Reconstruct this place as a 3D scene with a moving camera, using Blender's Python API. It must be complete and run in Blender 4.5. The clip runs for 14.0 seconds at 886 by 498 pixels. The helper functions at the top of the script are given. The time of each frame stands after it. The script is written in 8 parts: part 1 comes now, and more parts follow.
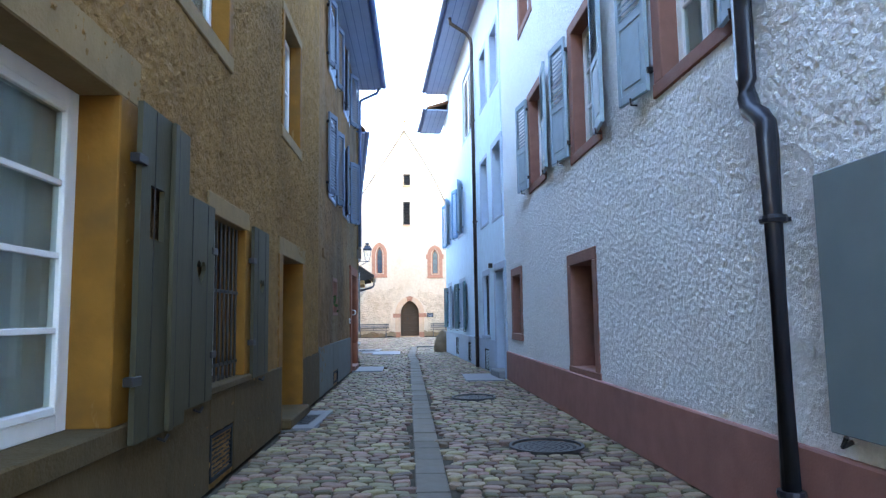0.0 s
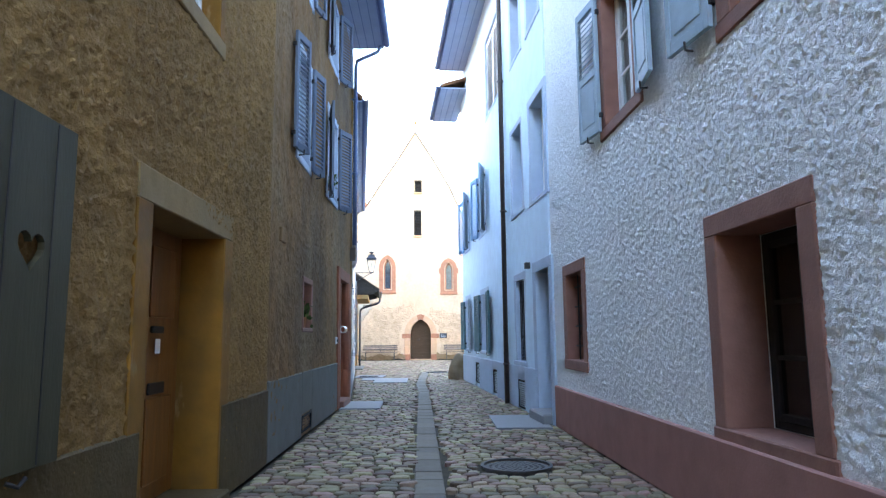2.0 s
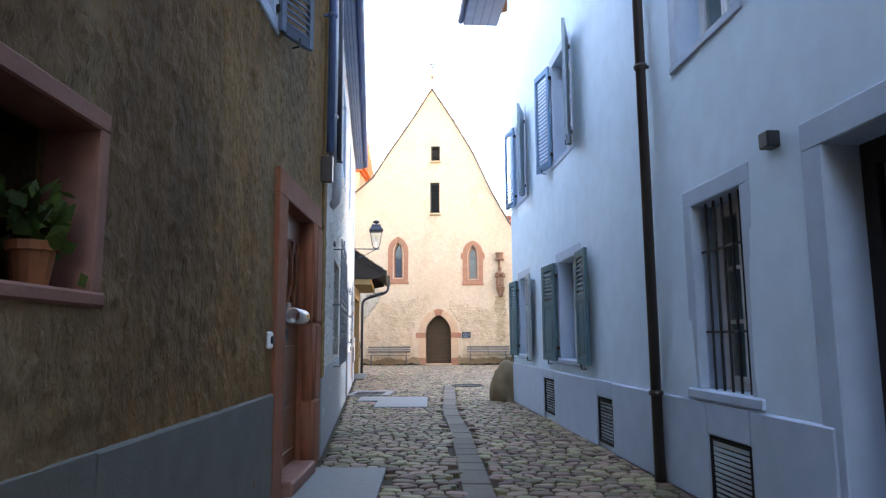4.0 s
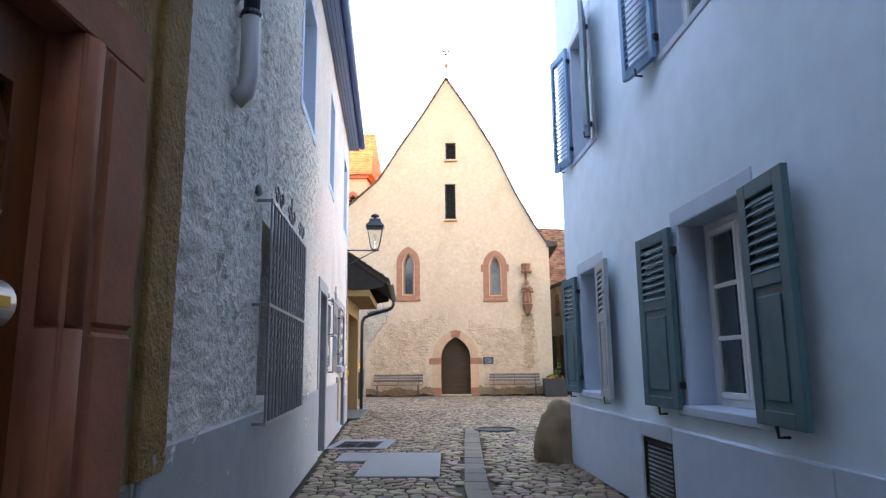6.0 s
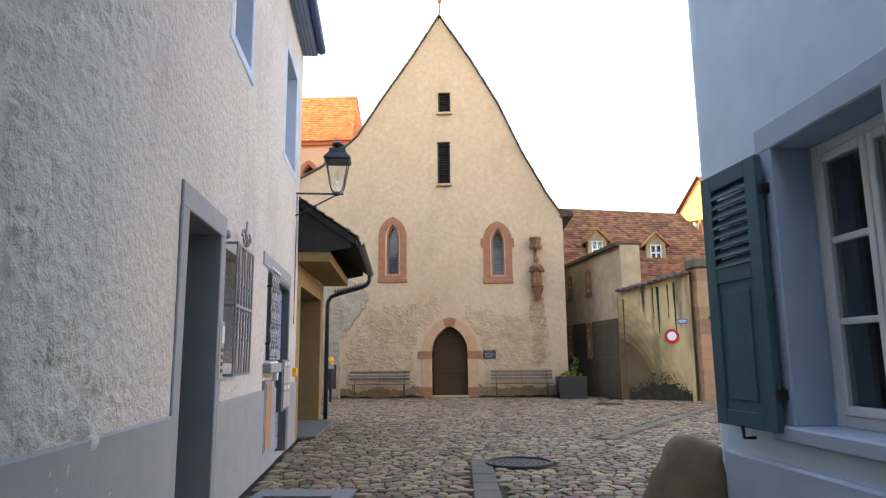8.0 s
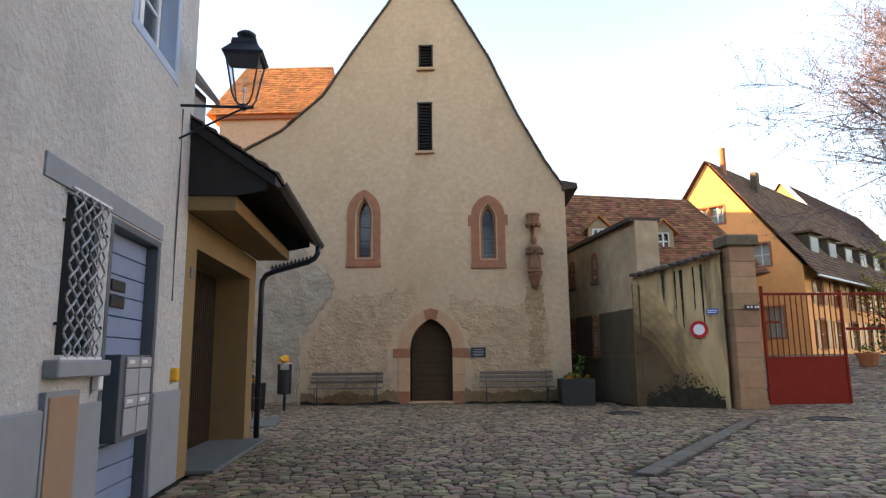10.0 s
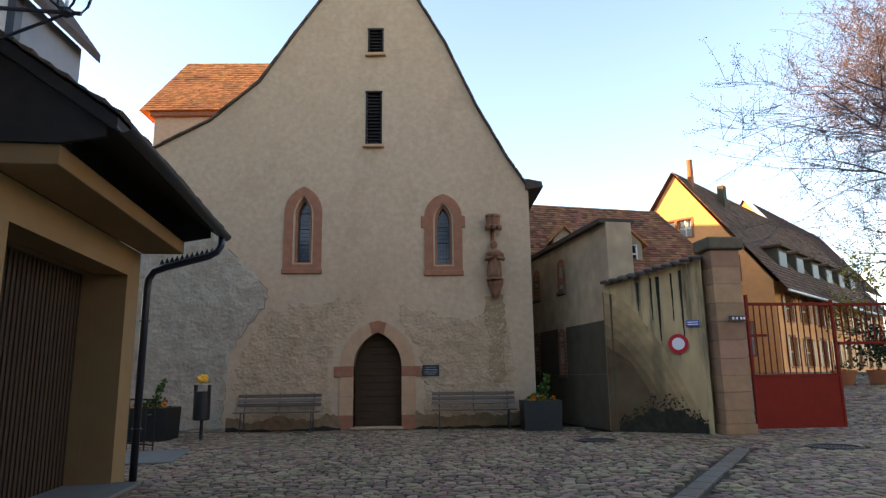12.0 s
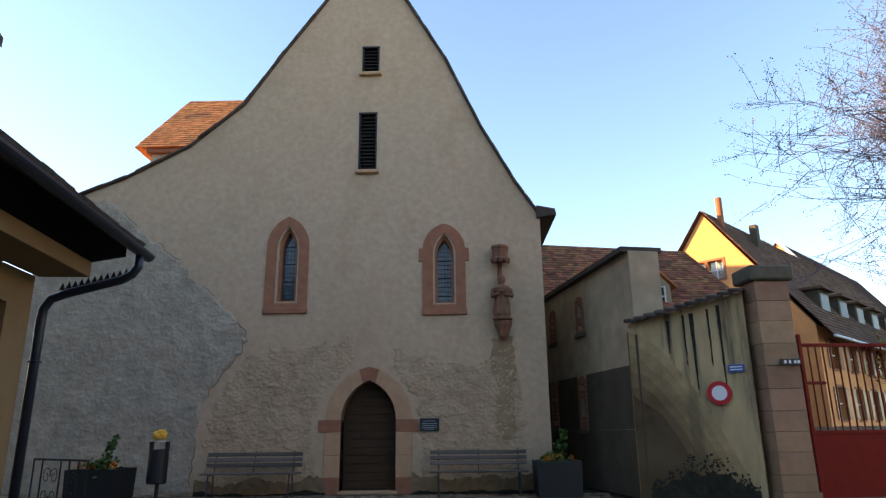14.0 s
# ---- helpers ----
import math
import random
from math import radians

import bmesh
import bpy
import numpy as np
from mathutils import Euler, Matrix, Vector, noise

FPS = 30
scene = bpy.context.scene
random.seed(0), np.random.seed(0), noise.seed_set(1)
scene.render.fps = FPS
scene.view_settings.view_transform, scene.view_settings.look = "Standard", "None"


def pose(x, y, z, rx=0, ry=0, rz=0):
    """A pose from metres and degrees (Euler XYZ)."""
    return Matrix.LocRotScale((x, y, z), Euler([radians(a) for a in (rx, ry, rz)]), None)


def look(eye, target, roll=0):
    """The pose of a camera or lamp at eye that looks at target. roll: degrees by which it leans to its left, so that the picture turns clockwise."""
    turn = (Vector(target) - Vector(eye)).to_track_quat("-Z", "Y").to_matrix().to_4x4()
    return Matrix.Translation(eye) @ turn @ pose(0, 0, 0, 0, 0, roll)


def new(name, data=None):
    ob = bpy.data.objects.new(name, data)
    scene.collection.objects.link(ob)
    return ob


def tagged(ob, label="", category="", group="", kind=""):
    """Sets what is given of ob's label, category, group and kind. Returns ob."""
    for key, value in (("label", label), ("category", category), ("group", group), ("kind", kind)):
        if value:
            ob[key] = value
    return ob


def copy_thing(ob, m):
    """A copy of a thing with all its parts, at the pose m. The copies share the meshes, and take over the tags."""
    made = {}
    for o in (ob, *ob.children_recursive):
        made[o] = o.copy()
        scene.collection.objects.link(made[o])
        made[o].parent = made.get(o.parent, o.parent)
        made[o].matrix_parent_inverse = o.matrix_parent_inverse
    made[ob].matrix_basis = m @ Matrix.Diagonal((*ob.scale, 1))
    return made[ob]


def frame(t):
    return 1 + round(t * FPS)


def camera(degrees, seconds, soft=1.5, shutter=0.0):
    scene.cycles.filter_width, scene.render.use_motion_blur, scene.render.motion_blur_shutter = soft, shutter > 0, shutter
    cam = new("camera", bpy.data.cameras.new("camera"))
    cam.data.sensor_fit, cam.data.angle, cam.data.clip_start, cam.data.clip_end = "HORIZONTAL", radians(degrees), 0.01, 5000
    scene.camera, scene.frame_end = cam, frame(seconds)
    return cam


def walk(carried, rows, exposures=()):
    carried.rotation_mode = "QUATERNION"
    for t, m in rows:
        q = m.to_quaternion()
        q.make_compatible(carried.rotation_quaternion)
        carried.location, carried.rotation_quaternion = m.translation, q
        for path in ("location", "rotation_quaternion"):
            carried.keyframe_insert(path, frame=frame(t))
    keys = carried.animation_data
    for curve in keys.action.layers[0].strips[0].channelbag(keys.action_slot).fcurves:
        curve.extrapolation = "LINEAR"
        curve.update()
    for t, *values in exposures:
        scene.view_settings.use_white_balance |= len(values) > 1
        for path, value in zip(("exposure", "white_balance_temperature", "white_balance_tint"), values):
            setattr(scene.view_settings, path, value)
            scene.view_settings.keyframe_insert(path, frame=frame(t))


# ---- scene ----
cam = camera(68.1, 14.0, soft=1.3)
METRES, EYE, TILT, LEAN, TURN = 23.584, 1.109, 0.0, 0.0, 0.0
ROWS = [
    (0.0, 0.0000, 0.00000, 0.0000, 0.09, 5.83, 0.88),
    (0.2, 0.0004, 0.00814, -0.0003, 0.29, 6.06, 0.85),
    (0.4, 0.0008, 0.01636, -0.0006, 0.51, 6.30, 0.81),
    (0.6, 0.0009, 0.02475, -0.0007, 0.81, 6.57, 0.79),
    (0.8, 0.0009, 0.03318, -0.0008, 1.27, 6.87, 0.78),
    (1.0, 0.0008, 0.04149, -0.0008, 1.71, 7.15, 0.76),
    (1.2, 0.0004, 0.05132, -0.0008, 2.14, 7.40, 0.73),
    (1.3, -0.0003, 0.05909, -0.0009, 2.34, 7.51, 0.71),
    (1.4, -0.0009, 0.06979, -0.0010, 2.49, 7.60, 0.68),
    (1.5, -0.0014, 0.08237, -0.0012, 2.55, 7.65, 0.66),
    (1.6, -0.0018, 0.09496, -0.0015, 2.42, 7.67, 0.64),
    (1.7, -0.0022, 0.10754, -0.0017, 2.10, 7.69, 0.62),
    (1.8, -0.0028, 0.12013, -0.0019, 1.72, 7.70, 0.60),
    (1.9, -0.0034, 0.13270, -0.0019, 1.37, 7.71, 0.58),
    (2.0, -0.0042, 0.14527, -0.0019, 1.18, 7.71, 0.56),
    (2.1, -0.0051, 0.15783, -0.0019, 1.11, 7.65, 0.54),
    (2.2, -0.0061, 0.17039, -0.0019, 1.05, 7.51, 0.52),
    (2.3, -0.0072, 0.18294, -0.0019, 1.00, 7.33, 0.50),
    (2.4, -0.0084, 0.19548, -0.0019, 0.97, 7.14, 0.47),
    (2.5, -0.0096, 0.20802, -0.0019, 0.96, 6.99, 0.45),
    (2.6, -0.0109, 0.22054, -0.0019, 0.98, 6.87, 0.42),
    (2.7, -0.0125, 0.23303, -0.0021, 1.03, 6.74, 0.37),
    (2.8, -0.0143, 0.24550, -0.0023, 1.11, 6.62, 0.33),
    (2.9, -0.0161, 0.25796, -0.0026, 1.19, 6.54, 0.30),
    (3.0, -0.0179, 0.27043, -0.0028, 1.26, 6.51, 0.29),
    (3.1, -0.0196, 0.28291, -0.0030, 1.33, 6.53, 0.29),
    (3.2, -0.0211, 0.29541, -0.0032, 1.41, 6.57, 0.29),
    (3.3, -0.0223, 0.30795, -0.0032, 1.49, 6.65, 0.30),
    (3.4, -0.0234, 0.32050, -0.0032, 1.58, 6.75, 0.30),
    (3.5, -0.0244, 0.33305, -0.0032, 1.67, 6.88, 0.30),
    (3.6, -0.0254, 0.34555, -0.0031, 1.76, 7.03, 0.31),
    (3.7, -0.0263, 0.35799, -0.0031, 1.86, 7.19, 0.32),
    (3.8, -0.0273, 0.37032, -0.0030, 1.96, 7.37, 0.33),
    (3.9, -0.0281, 0.38251, -0.0029, 2.06, 7.56, 0.34),
    (4.0, -0.0289, 0.39452, -0.0028, 2.16, 7.76, 0.34),
    (4.1, -0.0297, 0.40633, -0.0027, 2.26, 7.97, 0.35),
    (4.2, -0.0304, 0.41789, -0.0026, 2.37, 8.18, 0.36),
    (4.3, -0.0311, 0.42916, -0.0026, 2.47, 8.40, 0.37),
    (4.4, -0.0317, 0.44013, -0.0025, 2.57, 8.61, 0.39),
    (4.5, -0.0323, 0.45074, -0.0024, 2.67, 8.82, 0.40),
    (4.6, -0.0328, 0.46097, -0.0023, 2.77, 9.02, 0.41),
    (4.7, -0.0333, 0.47078, -0.0022, 2.86, 9.21, 0.42),
    (4.8, -0.0337, 0.48014, -0.0021, 2.95, 9.39, 0.43),
    (4.9, -0.0341, 0.48901, -0.0021, 3.04, 9.55, 0.45),
    (5.0, -0.0344, 0.49736, -0.0020, 3.12, 9.70, 0.46),
    (5.2, -0.0350, 0.51236, -0.0019, 3.27, 9.93, 0.48),
    (5.4, -0.0354, 0.52485, -0.0018, 3.40, 10.05, 0.51),
    (5.6, -0.0357, 0.53491, -0.0018, 3.49, 10.06, 0.53),
    (5.8, -0.0359, 0.54322, -0.0017, 3.57, 10.01, 0.57),
    (6.0, -0.0361, 0.55102, -0.0017, 3.64, 9.95, 0.59),
    (6.2, -0.0366, 0.55922, -0.0016, 3.75, 9.90, 0.59),
    (6.4, -0.0371, 0.56741, -0.0015, 3.85, 9.86, 0.59),
    (6.6, -0.0374, 0.57475, -0.0015, 3.85, 9.82, 0.59),
    (6.8, -0.0375, 0.58241, -0.0013, 3.73, 9.77, 0.58),
    (6.9, -0.0376, 0.58815, -0.0012, 3.66, 9.76, 0.57),
    (7.0, -0.0378, 0.59670, -0.0012, 3.58, 9.75, 0.56),
    (7.1, -0.0387, 0.60911, -0.0012, 3.50, 9.80, 0.53),
    (7.2, -0.0400, 0.62164, -0.0013, 3.41, 9.91, 0.47),
    (7.3, -0.0414, 0.63416, -0.0014, 3.32, 10.04, 0.40),
    (7.4, -0.0425, 0.64670, -0.0014, 3.22, 10.15, 0.34),
    (7.5, -0.0436, 0.65925, -0.0014, 3.14, 10.20, 0.32),
    (7.6, -0.0447, 0.67180, -0.0013, 3.06, 10.12, 0.34),
    (7.7, -0.0458, 0.68434, -0.0013, 2.99, 9.93, 0.39),
    (7.8, -0.0468, 0.69689, -0.0012, 2.91, 9.71, 0.45),
    (7.9, -0.0477, 0.70946, -0.0012, 2.85, 9.52, 0.50),
    (8.0, -0.0484, 0.72203, -0.0011, 2.79, 9.44, 0.53),
    (8.1, -0.0488, 0.73462, -0.0011, 2.74, 9.44, 0.54),
    (8.2, -0.0488, 0.74722, -0.0011, 2.70, 9.44, 0.54),
    (8.3, -0.0485, 0.75870, -0.0012, 2.65, 9.44, 0.54),
    (8.4, -0.0482, 0.76912, -0.0014, 2.62, 9.44, 0.55),
    (8.5, -0.0478, 0.77857, -0.0016, 2.59, 9.44, 0.55),
    (8.6, -0.0473, 0.78711, -0.0018, 2.56, 9.44, 0.56),
    (8.7, -0.0468, 0.79480, -0.0020, 2.53, 9.45, 0.56),
    (8.8, -0.0463, 0.80171, -0.0022, 2.50, 9.45, 0.56),
    (8.9, -0.0458, 0.80791, -0.0023, 2.48, 9.45, 0.56),
    (9.0, -0.0453, 0.81347, -0.0025, 2.46, 9.45, 0.57),
    (9.2, -0.0445, 0.82294, -0.0027, 2.41, 9.46, 0.57),
    (9.4, -0.0438, 0.83066, -0.0029, 2.36, 9.46, 0.57),
    (9.6, -0.0431, 0.83718, -0.0030, 2.30, 9.47, 0.58),
    (9.8, -0.0425, 0.84302, -0.0031, 2.23, 9.48, 0.58),
    (10.0, -0.0420, 0.84875, -0.0032, 2.15, 9.49, 0.58),
    (10.2, -0.0413, 0.85491, -0.0033, 2.04, 9.51, 0.58),
    (10.4, -0.0405, 0.86203, -0.0033, 1.92, 9.52, 0.59),
    (10.6, -0.0396, 0.86995, -0.0033, 1.69, 9.58, 0.59),
    (10.8, -0.0382, 0.87782, -0.0032, 1.10, 9.84, 0.59),
    (11.0, -0.0368, 0.88554, -0.0032, 0.57, 10.13, 0.60),
    (11.2, -0.0358, 0.89334, -0.0033, 0.28, 10.39, 0.64),
    (11.4, -0.0348, 0.90113, -0.0035, 0.04, 10.64, 0.69),
    (11.6, -0.0335, 0.90882, -0.0036, -0.25, 10.83, 0.72),
    (11.8, -0.0318, 0.91636, -0.0037, -0.61, 11.00, 0.73),
    (12.0, -0.0300, 0.92380, -0.0038, -0.87, 11.11, 0.74),
    (12.2, -0.0282, 0.93113, -0.0039, -1.00, 11.16, 0.77),
    (12.4, -0.0264, 0.93844, -0.0040, -1.08, 11.20, 0.80),
    (12.6, -0.0244, 0.94586, -0.0040, -1.06, 11.26, 0.81),
    (12.8, -0.0223, 0.95335, -0.0038, -0.90, 11.35, 0.80),
    (13.0, -0.0201, 0.96069, -0.0037, -0.70, 11.50, 0.79),
    (13.2, -0.0177, 0.96774, -0.0036, -0.53, 12.02, 0.77),
    (13.4, -0.0152, 0.97451, -0.0036, -0.33, 12.90, 0.74),
    (13.6, -0.0131, 0.98100, -0.0034, 0.02, 13.74, 0.72),
    (13.8, -0.0113, 0.98725, -0.0028, 0.64, 14.63, 0.68),
    (14.0, -0.0096, 0.99341, -0.0022, 1.32, 15.53, 0.65),
]
walk(cam, [(t, pose(0, 0, EYE, TILT, LEAN, TURN) @ pose(METRES * x, METRES * y, METRES * z, 90 + pitch, roll, yaw)) for t, x, y, z, yaw, pitch, roll in ROWS],
     [(0.0, 4.83, 7000, 18), (1.0, 4.93, 7200, 18), (2.0, 4.98, 7800, 19), (3.2, 4.75, 8500, 22), (5.3, 4.1, 8900, 27), (7.0, 3.92, 9200, 27), (8.2, 3.3, 9600, 25), (10.4, 2.45, 8700, 22), (11.5, 2.24, 8200, 21), (14.0, 1.88, 7100, 17)])

# ---- world, sun ----
world = bpy.data.worlds.new("sky")
scene.world = world
world.use_nodes = True
SUN_AZ, SUN_EL = radians(274), radians(13)
wn = world.node_tree.nodes
sky = wn.new("ShaderNodeTexSky")
sky.sky_type, sky.sun_disc = "NISHITA", False
sky.sun_elevation, sky.sun_rotation = SUN_EL, SUN_AZ
sky.air_density, sky.dust_density, sky.ozone_density = 1.0, 0.3, 2.2
wn["Background"].inputs["Strength"].default_value = 0.15
world.node_tree.links.new(sky.outputs["Color"], wn["Background"].inputs["Color"])
sun = new("sun", bpy.data.lights.new("sun", "SUN"))
sun.data.energy, sun.data.angle, sun.data.color = 5.0, radians(0.6), (1.0, 0.64, 0.33)
sun_way = Vector((math.sin(SUN_AZ) * math.cos(SUN_EL), math.cos(SUN_AZ) * math.cos(SUN_EL), math.sin(SUN_EL)))
sun.matrix_world = look(sun_way * 90, (0, 0, 0))


# ---- materials ----
def material(name, base, rough=0.8, metal=0.0, tone=0.12, grain=30.0, stain=0.0, stain_colour=(0.1, 0.09, 0.08), stain_scale=0.8,
             bump=0.0, bump_scale=60.0, coarse=0.0, coarse_scale=8.0, per_object=0.0, stretch=(1, 1, 1), island=0.0, hue=0.0, streak=0.0, streak_colour=(0.1, 0.09, 0.08), streak_scale=2.0, streak_stretch=(1, 1, 0.1), streak_from=0.52):
    """A painted or mineral surface: a base colour with fine grain, larger stains and relief."""
    m = bpy.data.materials.new(name)
    m.use_nodes = True
    nt = m.node_tree
    n, l = nt.nodes, nt.links
    bs = n["Principled BSDF"]
    bs.inputs["Roughness"].default_value, bs.inputs["Metallic"].default_value = rough, metal
    if metal < 0.1 and rough > 0.5:
        bs.inputs["Specular IOR Level"].default_value = 0.22
    tc = n.new("ShaderNodeTexCoord")
    mp = n.new("ShaderNodeMapping")
    mp.inputs["Scale"].default_value = stretch
    geo = n.new("ShaderNodeNewGeometry")
    l.new(geo.outputs["Position"] if per_object == 0 and island == 0 else tc.outputs["Object"], mp.inputs["Vector"])

    def noise_tex(scale, detail=4.0):
        t = n.new("ShaderNodeTexNoise")
        t.inputs["Scale"].default_value, t.inputs["Detail"].default_value = scale, detail
        l.new(mp.outputs["Vector"], t.inputs["Vector"])
        return t.outputs["Fac"]

    def mix(fac, a, b, kind="MIX"):
        x = n.new("ShaderNodeMix")
        x.data_type, x.blend_type = "RGBA", kind
        for sock, v in ((x.inputs["Factor"], fac), (x.inputs["A"], a), (x.inputs["B"], b)):
            if isinstance(v, (float, int)):
                sock.default_value = v
            elif isinstance(v, tuple):
                sock.default_value = (*v, 1)
            else:
                l.new(v, sock)
        return x.outputs["Result"]

    def ramp(v, a, b):
        r = n.new("ShaderNodeMapRange")
        l.new(v, r.inputs["Value"])
        r.inputs["From Min"].default_value, r.inputs["From Max"].default_value = a, b
        return r.outputs["Result"]

    lo, hi = tuple(c * (1 - tone) for c in base), tuple(min(1, c * (1 + tone)) for c in base)
    col = mix(ramp(noise_tex(grain), 0.3, 0.7), lo, hi)
    big = ramp(noise_tex(stain_scale * 0.6, 3.0), 0.3, 0.7)
    col = mix(big, col, mix(0.5 * min(1, tone * 3), col, lo), "MIX")
    if stain > 0:
        f = n.new("ShaderNodeMath")
        f.operation = "MULTIPLY"
        l.new(ramp(noise_tex(stain_scale, 6.0), 0.5, 0.72), f.inputs[0])
        f.inputs[1].default_value = stain
        col = mix(f.outputs[0], col, stain_colour)
    if streak > 0:
        mp2 = n.new("ShaderNodeMapping")
        mp2.inputs["Scale"].default_value = streak_stretch
        l.new(geo.outputs["Position"], mp2.inputs["Vector"])
        st2 = n.new("ShaderNodeTexNoise")
        st2.inputs["Scale"].default_value, st2.inputs["Detail"].default_value, st2.inputs["Roughness"].default_value = streak_scale, 7.0, 0.62
        l.new(mp2.outputs["Vector"], st2.inputs["Vector"])
        f2 = n.new("ShaderNodeMath")
        f2.operation = "MULTIPLY"
        l.new(ramp(st2.outputs["Fac"], streak_from, streak_from + 0.16), f2.inputs[0])
        f2.inputs[1].default_value = streak
        col = mix(f2.outputs[0], col, streak_colour)
    if per_object > 0 or island > 0:
        oi = n.new("ShaderNodeObjectInfo")
        rnd = oi.outputs["Random"] if per_object > 0 else geo.outputs["Random Per Island"]
        hs = n.new("ShaderNodeHueSaturation")
        v = n.new("ShaderNodeMapRange")
        l.new(rnd, v.inputs["Value"])
        k = per_object or island
        v.inputs["To Min"].default_value, v.inputs["To Max"].default_value = 1 - k, 1 + k
        l.new(v.outputs["Result"], hs.inputs["Value"])
        if hue:
            wv = n.new("ShaderNodeTexWhiteNoise")
            wv.noise_dimensions = "1D"
            l.new(rnd, wv.inputs["W"])
            h = n.new("ShaderNodeMapRange")
            l.new(wv.outputs["Value"], h.inputs["Value"])
            h.inputs["To Min"].default_value, h.inputs["To Max"].default_value = 0.5 - hue, 0.5 + hue
            l.new(h.outputs["Result"], hs.inputs["Hue"])
        l.new(col, hs.inputs["Color"])
        col = hs.outputs["Color"]
    l.new(col, bs.inputs["Base Color"])
    last = None
    for strength, scale, dist in ((coarse, coarse_scale, 0.02), (bump, bump_scale, 0.006)):
        if strength > 0:
            b = n.new("ShaderNodeBump")
            b.inputs["Strength"].default_value, b.inputs["Distance"].default_value = min(1, strength), dist
            l.new(noise_tex(scale, 5.0), b.inputs["Height"])
            if last:
                l.new(last, b.inputs["Normal"])
            last = b.outputs["Normal"]
    if last:
        l.new(last, bs.inputs["Normal"])
    return m


M = material
ochre = M("ochre_plaster", (0.27, 0.148, 0.05), 0.9, tone=0.2, grain=9, stain=0.5, stain_colour=(0.095, 0.055, 0.024), stain_scale=0.55, streak=0.35, streak_colour=(0.0988, 0.076, 0.0456), streak_scale=1.5, streak_stretch=(1, 1, 0.3), bump=1.0, bump_scale=80, coarse=1.0, coarse_scale=32)
umber = M("grey_brown_plaster", (0.24, 0.128, 0.053), 0.9, tone=0.32, grain=7, stain=0.75, stain_colour=(0.057, 0.0456, 0.0342), stain_scale=0.6, streak=0.6, streak_colour=(0.25, 0.175, 0.1), streak_scale=0.9, streak_stretch=(1, 1, 0.35), bump=1.0, bump_scale=80, coarse=0.9, coarse_scale=26, stretch=(1, 1, 0.5))
ochre_trim = M("ochre_paint", (0.21, 0.09, 0.011), 0.7, tone=0.2, grain=5, stain=0.65, stain_colour=(0.085, 0.045, 0.016), stain_scale=2.6, streak=0.7, streak_colour=(0.42, 0.29, 0.16), streak_scale=7, streak_stretch=(1, 1, 0.35), streak_from=0.63, bump=0.3, bump_scale=40)
ochre_stone = M("ochre_stone", (0.25, 0.16, 0.07), 0.8, tone=0.12, grain=8, stain=0.3, stain_colour=(0.2, 0.15, 0.09), stain_scale=2, bump=0.4, bump_scale=50)
grey_plinth = M("grey_plinth", (0.14, 0.143, 0.128), 0.85, tone=0.1, grain=6, stain=0.35, stain_colour=(0.119, 0.111, 0.085), stain_scale=0.9, bump=0.4, bump_scale=60)
ochre_plinth = M("ochre_plinth", (0.085, 0.054, 0.021), 0.85, tone=0.15, grain=5, stain=0.4, stain_colour=(0.0988, 0.076, 0.0456), stain_scale=0.9, streak=0.5, streak_colour=(0.05, 0.036, 0.018), streak_scale=1.6, streak_stretch=(1, 1, 0.5), bump=0.8, bump_scale=60, coarse=0.6, coarse_scale=12)
roughcast = M("white_roughcast", (0.88, 0.9, 0.9), 0.95, tone=0.06, grain=40, stain=0.12, stain_colour=(0.45, 0.46, 0.42), stain_scale=0.8, bump=0.8, bump_scale=120, coarse=0.6, coarse_scale=40)
grey_cast = M("grey_roughcast", (0.56, 0.53, 0.485), 0.95, streak=0.35, streak_colour=(0.216, 0.216, 0.207), streak_scale=1.4, streak_stretch=(1, 1, 0.4), tone=0.09, grain=16, stain=0.3, stain_colour=(0.243, 0.243, 0.234), stain_scale=0.7, bump=1.0, bump_scale=90, coarse=1.0, coarse_scale=24)
grey_paint = M("grey_wall_paint", (0.28, 0.29, 0.3), 0.8, tone=0.06, grain=7, stain=0.2, stain_colour=(0.26, 0.26, 0.26), stain_scale=0.7, bump=0.25, bump_scale=60)
blue_wall = M("slate_blue_plaster", (0.6, 0.76, 0.86), 0.85, tone=0.05, grain=5, stain=0.18, stain_colour=(0.5, 0.6, 0.7), stain_scale=0.4, bump=0.06, bump_scale=90)
blue_trim = M("slate_blue_trim", (0.42, 0.52, 0.63), 0.75, tone=0.05, grain=6, stain=0.15, stain_colour=(0.25, 0.3, 0.38), stain_scale=1.0, bump=0.2, bump_scale=60)
red_stone = M("red_sandstone_paint", (0.27, 0.125, 0.095), 0.75, tone=0.1, grain=10, stain=0.25, stain_colour=(0.15, 0.085, 0.07), stain_scale=2.0, bump=0.35, bump_scale=60)
chapel_red = M("chapel_red_sandstone", (0.33, 0.137, 0.076), 0.85, tone=0.14, grain=9, stain=0.35, stain_colour=(0.24, 0.12, 0.08), stain_scale=2.5, bump=0.5, bump_scale=50)
worn_red = M("worn_red_sandstone", (0.3, 0.095, 0.05), 0.8, tone=0.16, grain=7, stain=0.4, stain_colour=(0.17, 0.1, 0.08), stain_scale=2.5, bump=0.4, bump_scale=40)
edge_shadow_dark = M("dirty_crack", (0.16, 0.125, 0.09), 0.95, tone=0.3, grain=12, bump=0.5, bump_scale=40)
